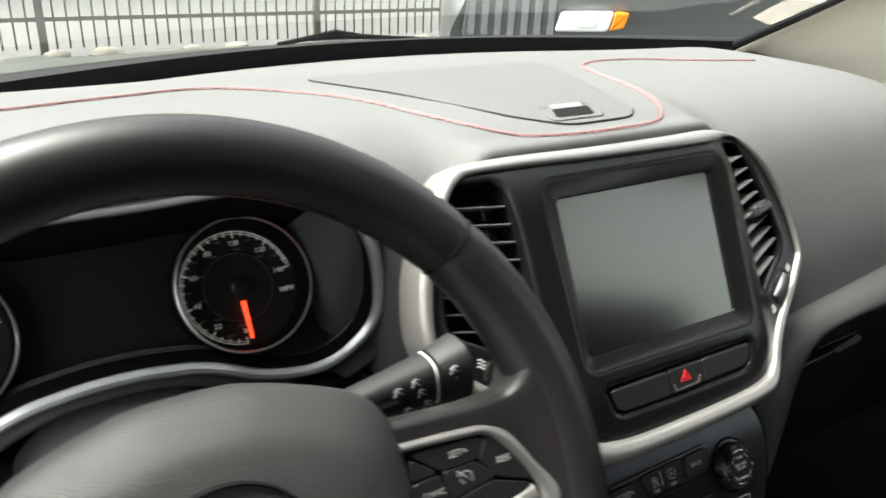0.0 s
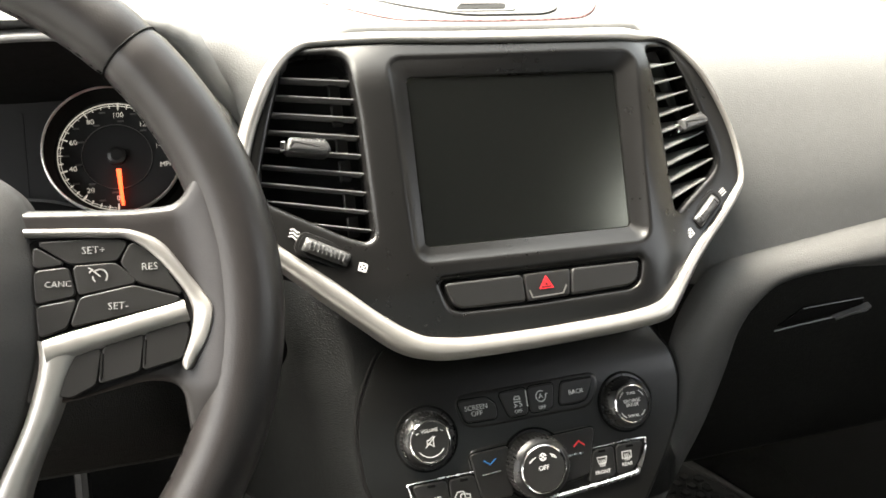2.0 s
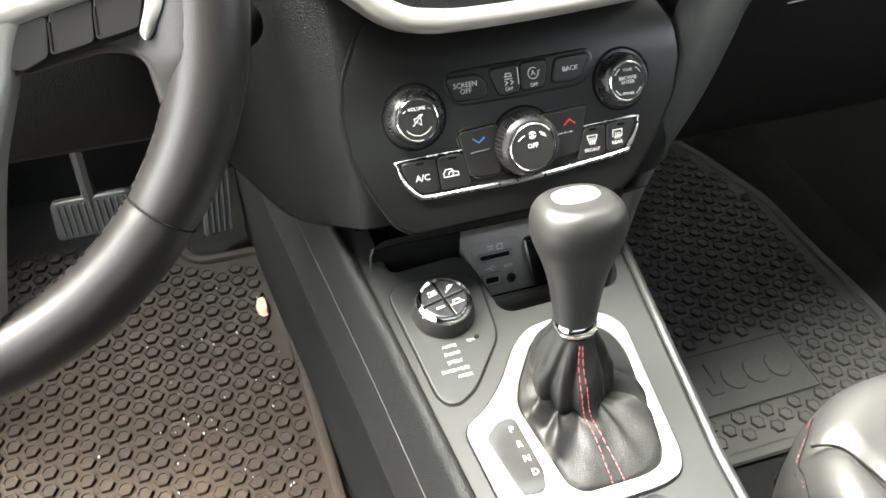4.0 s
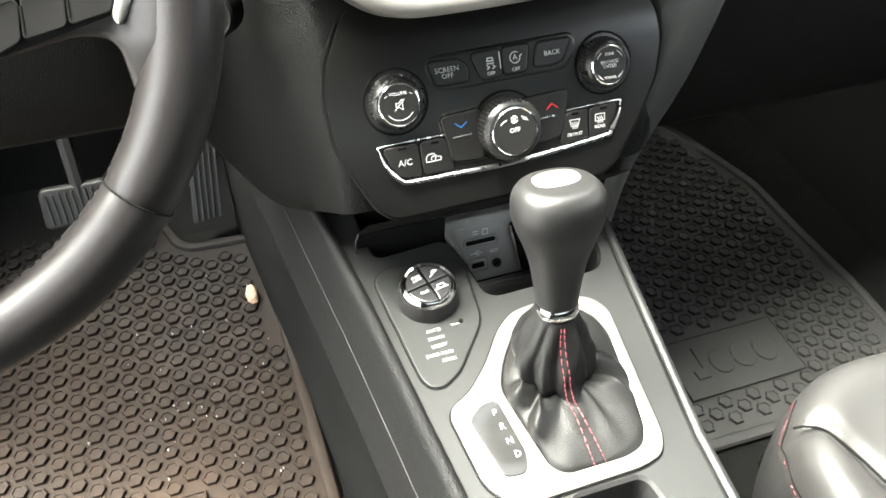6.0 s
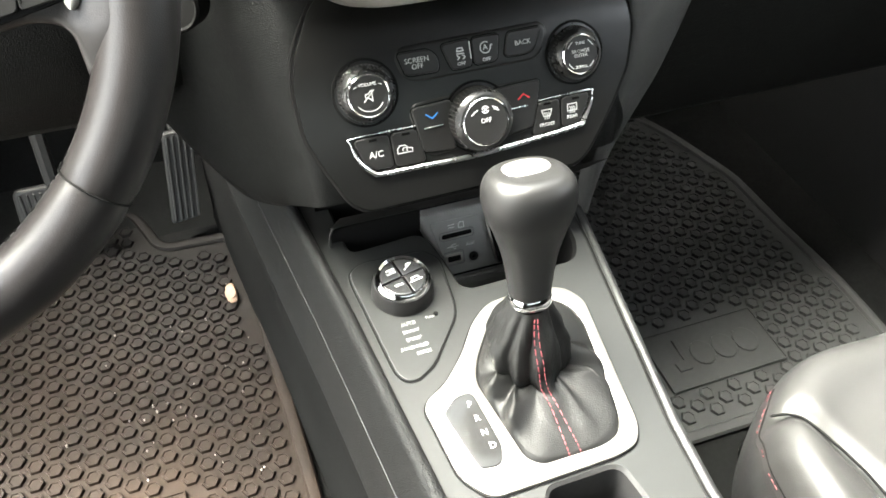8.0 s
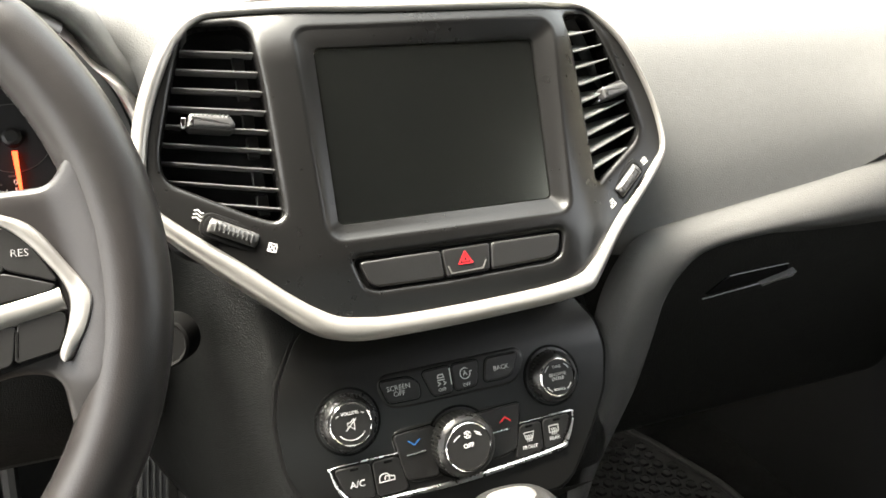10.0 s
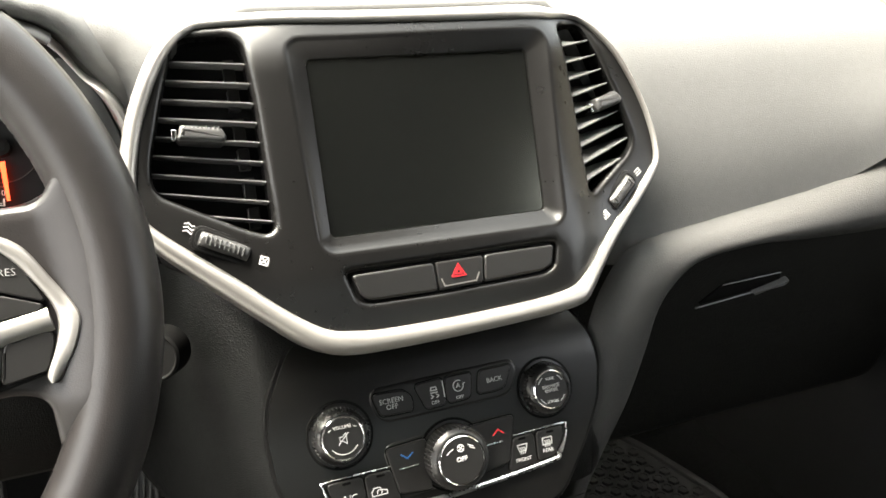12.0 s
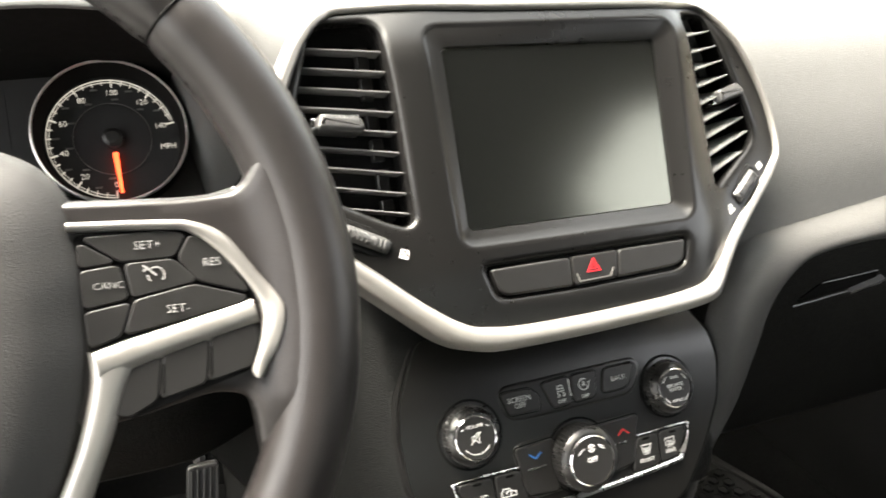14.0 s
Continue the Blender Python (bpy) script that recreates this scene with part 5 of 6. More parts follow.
part("bin_lip", tube(curve([(0.3795, 0.404, 0.150), (0.3785, 0.408, 0.172), (0.3815, 0.4105, 0.1825), (0.390, 0.4118, 0.1868), (0.45, 0.4118, 0.1868), (0.53, 0.4118, 0.1868), (0.60, 0.4118, 0.1868)], 5), 0.0012, 6), DECKPLASTIC, console, "thin lip round the storage bin")
part("bin_back", loft([[Vector((x, 0.4118, 0.1835)), Vector((x, 0.4125, 0.14)), Vector((x, 0.414, 0.05))] for x in (0.380, 0.42, 0.474)], False), VOID, console, "back of the storage bin, shade put into its colour")

# media panel in the bin
MEDIA = plane_frame((0, 0.4005, 0.1043), (0, 0.5, 1))
media = part("media_panel", prism(MEDIA, rounded([(0.475, 0.060), (0.500, -0.010), (0.506, -0.040), (0.612, -0.040), (0.616, 0.060)], 0.006), -0.03, 0.0, 0.003, 3), MEDIAGREY, console, "media socket panel, grey lightened against the bin's shade")
part("inset", prism(MEDIA, rounded([(0.487, 0.050), (0.500, -0.003), (0.552, -0.006), (0.545, 0.049)], 0.004), -0.002, 0.0016, 0.001), MEDIAGREY, media, "inset round the sockets, grey lightened against shade")
part("card_slot", prism(MEDIA, rect(0.516, 0.0320, 0.034, 0.0050, 0.002), 0.0008, 0.0024, 0.0006), VOID, media)
part("card_slot_lip", tube(lay(MEDIA, [(0.500, 0.0290), (0.533, 0.0290)], 0.0024), 0.0007, 6), SILVER, media)
part("usb_socket", prism(MEDIA, rect(0.5095, 0.0058, 0.019, 0.0110, 0.0025), 0.0008, 0.0034, 0.001), SILVER, media, "silver usb socket")
part("usb_rim", tube(lay(MEDIA, rect(0.5095, 0.0058, 0.0235, 0.0155, 0.003), 0.0016), 0.0006, 5, True), SLAT, media)
part("slot_rim", tube(lay(MEDIA, rect(0.516, 0.0320, 0.039, 0.0095, 0.003), 0.0016), 0.0006, 5, True), SLAT, media)
part("usb_hole", prism(MEDIA, rect(0.5095, 0.0058, 0.0145, 0.0062, 0.001), 0.002, 0.0038, 0.0003), VOID, media)
mm = at(MEDIA, 0.532, 0.003, 0.001)
part("aux_socket", lathe(mm, [(0.0024, 0.0), (0.0024, 0.003), (0.004, 0.0032), (0.0052, 0.002), (0.0055, 0.0)], 24), FASCIA, media)
part("aux_hole", lathe(mm, [(0, 0.0012), (0.0025, 0.0012), (0.0025, 0.0016), (0, 0.0016)], 16), VOID, media)
pr = letters(at(MEDIA, 0.530, 0.0180, 0.0017), "AUX", 0.0050, 0.0003)
line_print(at(MEDIA, 0.510, 0.0190, 0.0017), [[(-0.007, 0), (0.006, 0)], [(-0.003, 0), (0, 0.0025), (0.003, 0.0025)], [(-0.001, 0), (0.001, -0.0025), (0.003, -0.0025)]], 0.0008, 0.0003, pr)
line_print(at(MEDIA, 0.516, 0.0420, 0.0017), [[(-0.008, 0.002), (-0.002, 0.002)], [(-0.008, -0.001), (-0.002, -0.001)], [(0.003, -0.003), (0.009, -0.003), (0.009, 0.003), (0.005, 0.003), (0.003, 0.001), (0.003, -0.003)]], 0.0009, 0.0003, pr)
part("print", pr, WHITE, media, "white printed symbols")
socket_lid = part("power_socket", prism(MEDIA, rounded([(0.549, 0.046), (0.557, -0.012), (0.606, -0.012), (0.606, 0.048)], 0.006), -0.002, 0.006, 0.003), GLOSS, media, "black power socket lid")
part("lid_edge", tube(lay(MEDIA, [(0.5505, 0.043), (0.5575, -0.008)], 0.004), 0.0016, 8), SILVER, socket_lid, "bright edge")

part("panel_gap", prism(MEDIA, rect(0.555, -0.0145, 0.112, 0.0022, 0.0006, 1), -0.001, 0.0008, 0.0002, 1), VOID, media)
part("panel_ledge", prism(MEDIA, rounded([(0.500, -0.017), (0.504, -0.028), (0.611, -0.028), (0.612, -0.017)], 0.002), -0.002, 0.004, 0.002, 2), MEDIAGREY, media)

# drive mode plate and dial
mode_line = rounded([(0.3850, 0.366), (0.3855, 0.345), (0.3945, 0.242), (0.4010, 0.2305), (0.4120, 0.2290), (0.4296, 0.2393), (0.4655, 0.284), (0.4700, 0.298), (0.4755, 0.356), (0.464, 0.373), (0.40, 0.376)], 0.008, 4)
part("mode_gap", prism(DECK, offset(mode_line, 0.0014), -0.002, 0.0006, 0.0003), VOID, console)
modes = part("mode_plate", prism(DECK, mode_line, -0.002, 0.002, 0.0015, 3), DECKPLASTIC, console, "satin charcoal drive mode plate")
DM = at(DECK, 0.4278, 0.3275, -0.0055) @ Matrix.Rotation(radians(3), 4, "X")
dial = part("mode_dial", lathe(DM, [(0, 0), (0.031, 0.0), (0.031, 0.004), (0.0295, 0.008), (0.0285, 0.020), (0.0265, 0.0255), (0.0225, 0.027), (0, 0.027)], 56), BUTTON, console, "round black drive mode dial")
part("chrome_ring", lathe(DM, [(0.0215, 0.026), (0.0215, 0.0315), (0.0235, 0.033), (0.0255, 0.031), (0.0265, 0.026)], 56), CHROME, dial, "chrome ring")
for k in range(4):
    a0 = 45 + 90 * k + 12
    pts = [(0.0009 * math.cos(radians(a0)), 0.0009 * math.sin(radians(a0)))] + arc(0, 0, 0.0208, a0 - 43, a0 + 43, 12)
    cx, cy = 0.0012 * math.cos(radians(a0)), 0.0012 * math.sin(radians(a0))
    part("key", prism(DM, rounded([(p[0] + cx * 0.2, p[1] + cy * 0.2) for p in pts], 0.001, 2), 0.026, 0.0315, 0.001, 2), KEYGLOSS, dial, "gloss black key")
part("cross", line_print(at(DM, 0, 0, 0.0265, 12), [[(-0.022, 0), (0.022, 0)], [(0, -0.022), (0, 0.022)]], 0.0016, 0.0052), CHROME, dial)
pr = letters(at(DM, -0.009, 0.008, 0.0318, 10), "4WD\nLOW", 0.0040, 0.0003)
letters(at(DM, -0.006, -0.009, 0.0318, 10), "REAR", 0.0036, 0.0003, 1, pr)
line_print(at(DM, 0.0085, 0.0095, 0.0318, 10), [[(-0.005, -0.002), (0.004, 0.003)], [(-0.002, 0.001), (-0.001, 0.003), (0.002, 0.004)]], 0.001, 0.0003, pr)
line_print(at(DM, 0.0105, -0.006, 0.0318, 10), [[(-0.006, -0.002), (0.006, -0.002)], [(-0.004, -0.001), (-0.003, 0.002), (0.003, 0.002), (0.004, -0.001)]], 0.001, 0.0003, pr)
part("print", pr, WHITE, dial)
pr = bmesh.new()
for text, u, v in (("AUTO", 0.4213, 0.2893), ("SNOW", 0.4213, 0.2805), ("SPORT", 0.4213, 0.2715), ("SAND/MUD", 0.4188, 0.2628), ("ROCK", 0.4255, 0.2552)):
    letters(at(DECK, u, v, 0.0022), text, 0.0053, 0.0001, 0.95, pr, 0.00010)
letters(at(DECK, 0.4428, 0.2905, 0.0022), "TOW", 0.0038, 0.0001, 1, pr, 0.00007)
part("print", pr, WHITE, modes)
part("pin", lathe(at(DECK, 0.4490, 0.2925, 0.001), [(0, 0), (0.0022, 0), (0.0022, 0.0022), (0.0012, 0.003), (0, 0.003)], 16), VOID, modes)

# silver surround with the selector window
trim_line = rounded([(0.4060, 0.198), (0.4110, 0.207), (0.4304, 0.217), (0.4537, 0.240), (0.4770, 0.272), (0.4970, 0.288), (0.535, 0.2925), (0.5745, 0.2845), (0.5870, 0.264), (0.5690, 0.130), (0.5600, 0.1140), (0.5400, 0.1085), (0.430, 0.1075), (0.4120, 0.132)], 0.010, 4)
boot_line = rounded([(0.4565, 0.212), (0.4680, 0.235), (0.4919, 0.268), (0.505, 0.278), (0.553, 0.2775), (0.5700, 0.262), (0.5740, 0.240), (0.5570, 0.140), (0.5480, 0.1255), (0.5309, 0.1210), (0.4785, 0.1215), (0.4680, 0.131), (0.4594, 0.188)], 0.010, 4)
bm = raise_sheet(sheet(offset(trim_line, -0.0015), [offset(boot_line, 0.0015)]), DECK, 0.004)
for ring, s in ((trim_line, 1), (boot_line, -1)):
    rows = [lay(DECK, offset(ring, -0.0015 * s), 0.004), lay(DECK, offset(ring, -0.0004 * s), 0.0034), lay(DECK, ring, 0.0024), lay(DECK, ring, -0.001)]
    loft(rows, True, bm=bm)
bmesh.ops.remove_doubles(bm, verts=bm.verts, dist=0.00001)
part("surround", bm, SILVER, console, "satin silver shifter surround")
part("surround_gap", prism(DECK, offset(trim_line, 0.0014), -0.001, 0.0008, 0.0003), VOID, console)
win = rounded([(0.4185, 0.1885), (0.4340, 0.2010), (0.4490, 0.2015), (0.4540, 0.1470), (0.4480, 0.1310), (0.4290, 0.1330)], 0.006, 4)
wp = part("selector_window", prism(DECK, win, 0.003, 0.0052, 0.0008), SMOKED, console, "smoked selector window")
pr = bmesh.new()
for text, u, v in (("P", 0.4427, 0.1900), ("R", 0.4440, 0.1758), ("N", 0.4450, 0.1618), ("D", 0.4470, 0.1490)):
    letters(at(DECK, u, v, 0.0053, -4), text, 0.0080, 0.0003, 1, pr)
part("print", pr, WHITE, wp)

# ---- gear shifter ----
shifter = thing("gear_shifter", (0.515, 0.2, 0.165), "black leather gear shifter with chrome collar and stitched boot", "gear shifter")
AX0, AX1 = Vector((0.5045, 0.2265, 0.2510)), Vector((0.5050, 0.256, 0.3560))
axis = (AX1 - AX0).normalized()
SX = (Vector((1, 0, 0)) - axis * axis.x).normalized()
SF = axis.cross(SX) * -1
SF = SF if SF.y > 0 else -SF
SHM = Matrix((SX, SF, SX.cross(SF))).transposed().to_4x4()
if (SHM.to_3x3() @ Vector((0, 0, 1))).dot(axis) < 0:
    SF = -SF
    SHM = Matrix((SX, SF, SX.cross(SF))).transposed().to_4x4()
SHM.translation = AX0
LEN = (AX1 - AX0).length


def egg(w, d, h, n=40, power=0.85):
    return [SHM @ Vector((w * math.copysign(abs(math.cos(a)) ** power, math.cos(a)), d * math.copysign(abs(math.sin(a)) ** power, math.sin(a)), h)) for a in (2 * math.pi * i / n for i in range(n))]


prof = [(0.0, 0.0160, 0.0158), (0.02, 0.0168, 0.0163), (0.2, 0.0190, 0.0185), (0.38, 0.0225, 0.0215), (0.54, 0.0280, 0.0255), (0.68, 0.0338, 0.0300), (0.80, 0.0362, 0.0320), (0.90, 0.0350, 0.0315), (0.96, 0.0315, 0.0285), (0.992, 0.0265, 0.024), (1.0, 0.0215, 0.018)]
part("knob", loft([egg(w, d, h * LEN) for h, w, d in [tuple(p) for p in curve(prof, 4)]], True, True, True), KNOBSKIN, shifter, "smooth black leather knob", 60)
part("top_plate", loft([[q + SF * (0.005 if SF.y > 0 else -0.005) for q in egg(w, d, h * LEN)] for w, d, h in ((0.0195, 0.0135, 0.985), (0.0185, 0.0125, 1.006), (0.0160, 0.0105, 1.010))], True, True, True), SILVER, shifter, "silver plate on top of the knob", 60)
part("collar", loft([egg(0.0160, 0.0155, -0.010), egg(0.0175, 0.0170, -0.007), egg(0.0175, 0.0170, -0.001), egg(0.0165, 0.016, 0.001)], True, True, True), CHROME, shifter, "chrome collar")
# pleated boot from the collar down to the surround
n = 192
bx = curve([(*p, 0) for p in boot_line], 3, True)
c0 = Vector((sum(p.x for p in bx) / len(bx), sum(p.y for p in bx) / len(bx)))
polar = sorted((math.atan2(p.y - c0.y, p.x - c0.x), math.hypot(p.x - c0.x, p.y - c0.y)) for p in bx)
ang = [2 * math.pi * k / n - math.pi for k in range(n)]
far = np.interp(ang, [p[0] for p in polar], [p[1] for p in polar], period=2 * math.pi)
bx = [Vector((c0.x + float(r) * math.cos(a), c0.y + float(r) * math.sin(a))) for a, r in zip(ang, far)]
NB = 48
# from the surround up to the collar: how round the ring is, its radius, its height and the depth of the pleats
FOLDS = [(0.0, 0.0, 0.030, 0.1660, 0.0), (0.08, 0.05, 0.030, 0.1705, 0.15), (0.20, 0.30, 0.029, 0.1755, 0.7), (0.32, 0.70, 0.0275, 0.1795, 1.0), (0.42, 0.95, 0.0260, 0.1815, 0.8), (0.46, 1.0, 0.0262, 0.1795, 0.5), (0.50, 1.0, 0.0300, 0.1765, 0.3), (0.54, 1.0, 0.0335, 0.1785, 0.25), (0.60, 1.0, 0.0362, 0.1870, 0.2), (0.70, 1.0, 0.0345, 0.2030, 0.2), (0.82, 1.0, 0.0275, 0.2215, 0.15), (0.92, 1.0, 0.0205, 0.2360, 0.1), (1.0, 1.0, 0.0165, 0.2450, 0.0)]
FRONT = [(0.0, 0.030, 0.1660), (0.20, 0.0315, 0.1710), (0.42, 0.0360, 0.1775), (0.54, 0.0380, 0.1830), (0.64, 0.0370, 0.1915), (0.75, 0.0335, 0.2075), (0.88, 0.0240, 0.2300), (1.0, 0.0165, 0.2450)]
RIDGES = ((0.0, 0.26, 0.005), (0.52, 0.14, -0.020), (-0.46, 0.13, -0.019), (0.86, 0.14, 0.010), (-0.78, 0.13, 0.010), (1.18, 0.12, -0.012), (-1.06, 0.11, -0.012), (1.5, 0.2, 0.006), (-1.36, 0.14, 0.009), (-1.75, 0.16, -0.010), (2.0, 0.2, -0.008), (2.4, 0.4, -0.006), (-2.5, 0.4, -0.006))
rings = []
for i in range(NB + 1):
    t = i / NB
    row = [float(np.interp(t, [k[0] for k in FOLDS], [k[c] for k in FOLDS])) for c in range(5)]
    fr, fz = (float(np.interp(t, [k[0] for k in FRONT], [k[c] for k in FRONT])) for c in (1, 2))
    ring = []
    for p, a in zip(bx, ang):
        d = Vector((p.x, p.y)) - c0
        way = Vector((math.cos(a), math.sin(a)))
        da = (a + math.pi / 2 + math.pi) % (2 * math.pi) - math.pi
        near = math.exp(-(da / 0.42) ** 2)
        rad, z = row[2] + (fr - row[2]) * near, row[3] + (fz - row[3]) * near
        r = d.lerp(way * rad, row[1])
        wave = row[4] * sum(h * math.exp(-((da - c - 0.5 * (t - 0.3)) / w) ** 2) for c, w, h in RIDGES)
        wave += 0.0009 * noise.noise(Vector((7 * math.cos(a), 7 * math.sin(a), 11 * t + 3))) * smooth01(0.08, 0.2, t) * smooth01(0.98, 0.85, t)
        wave += 0.0042 * noise.noise(Vector((2.6 * math.cos(a), 2.6 * math.sin(a), 6 * t))) * smooth01(0.05, 0.2, t) * smooth01(0.98, 0.8, t)
        q = c0.lerp(Vector((AX0.x - 0.001, AX0.y - 0.002)), smooth01(0.0, 0.9, t)) + r * (1 + wave / max(r.length, 0.012))
        droop = smooth01(0.30, 0.44, t) * smooth01(0.78, 0.52, t) * (1 - near)
        z += droop * (0.0045 * math.sin(2 * a + 0.9) + 0.003 * math.sin(3 * a - 0.6))
        skirt = smooth01(0.06, 0.24, t) * smooth01(0.44, 0.34, t)
        z += skirt * sum(h * math.exp(-((da - c) / w) ** 2) for c, w, h in ((0.92, 0.13, 0.009), (1.22, 0.16, -0.004), (1.55, 0.25, 0.004), (-0.82, 0.13, 0.007), (-1.10, 0.14, -0.004), (-1.40, 0.22, 0.007)))
        z += 0.0018 * noise.noise(Vector((3 * math.cos(a), 3 * math.sin(a), 9 * t + 5))) * smooth01(0.1, 0.25, t) * smooth01(1.0, 0.85, t)
        ring.append(Vector((q.x, q.y, z)))
    rings.append(ring)
BOOT = material("black_boot_leather", (0.0072, 0.0074, 0.0073), 0.50, grain=0.3, size=600, kind="leather", vary=0.2, spec=0.26)
boot = part("boot", loft(rings, True, False, False), BOOT, shifter, "creased black leather boot", 80)
thread = bmesh.new()
j = min(range(n), key=lambda k: abs(ang[k] + math.pi / 2 + 0.06))
for off in (-1, 1):
    line = []
    for i in range(NB):
        m, s = rings[i][j], (rings[i][(j + 2) % n] - rings[i][(j - 2) % n]).normalized()
        k = (j + off * 2) % n
        up = rings[min(i + 1, NB)][k] - rings[max(i - 1, 0)][k]
        out = s.cross(up).normalized()
        line.append(rings[i][k] + (out if out.dot(Vector((0, -0.75, 0.65))) > 0 else -out) * 0.0010)
    for i in range(1, NB - 2, 2):
        tube([line[i], line[i].lerp(line[i + 1], 0.95) + Vector((0, -0.0002, 0.0002)), line[i + 1].lerp(line[i + 2], 0.35)], [0.0004, 0.0006, 0.0004], 6, bm=thread)
tagged(part("stitching", thread, DARKRED, boot, "double row of red stitching"), kind="stuff")


# ---- steering wheel ----
wheel = thing("steering_wheel", (0.071, 0.30, 0.559), "black leather steering wheel with silver spoke trim", "steering wheel")
R, RR = 0.2055, 0.0200


def rim_arc(a0, a1, name, label, n=40, puff=0.0):
    rings = []
    for i in range(n + 1):
        a = radians(a0 + (a1 - a0) * i / n)
        e = min(i, n - i)
        k = RR * (1 - (0.05 if e == 0 else 0.0)) + puff * math.sin(math.pi * i / n)
        d = Vector((math.cos(a), math.sin(a), 0))
        ring = []
        for j in range(28):
            b = 2 * math.pi * j / 28
            ring.append(WHEEL @ (d * (R + k * math.cos(b)) + Vector((0, 0, k * 1.02 * math.sin(b)))))
        rings.append(ring)
    part(name, loft(rings, True, True, True), LEATHER, wheel, label, 60)
    seam = [WHEEL @ Vector(((R + RR * 0.99 * math.cos(b)) * math.cos(radians(a1)), (R + RR * 0.99 * math.cos(b)) * math.sin(radians(a1)), RR * 0.99 * math.sin(b))) for b in (2 * math.pi * j / 28 for j in range(28))]
    part("seam", tube(seam, 0.0006, 5, True), VOID, wheel)


rim_arc(41, 139, "rim_top", "smooth black leather rim")
rim_arc(139, 221, "rim_side", "grained leather hand grip", puff=0.0006)
rim_arc(221, 319, "rim_bottom", "smooth black leather rim")
rim_arc(-41, 41, "rim_side", "grained leather hand grip", puff=0.0006)
INNERSEAM = [WHEEL @ Vector(((R - RR * 0.985) * math.cos(a), (R - RR * 0.985) * math.sin(a), 0.003)) for a in np.linspace(0, 2 * math.pi, 240)]
tagged(part("rim_stitching", stitches(INNERSEAM, 0.004, 0.003, 0.0007), VOID, wheel), kind="stuff")


def spoke_face(u, v):
    """The leather of a spoke swells up into the rim."""
    return 0.008 + 0.0100 * smooth01(0.170, 0.200, math.hypot(u, v)) - 0.014 * smooth01(0.052, 0.092, abs(v))


def flip(pts, s):
    return [(s * p[0], p[1]) for p in pts]


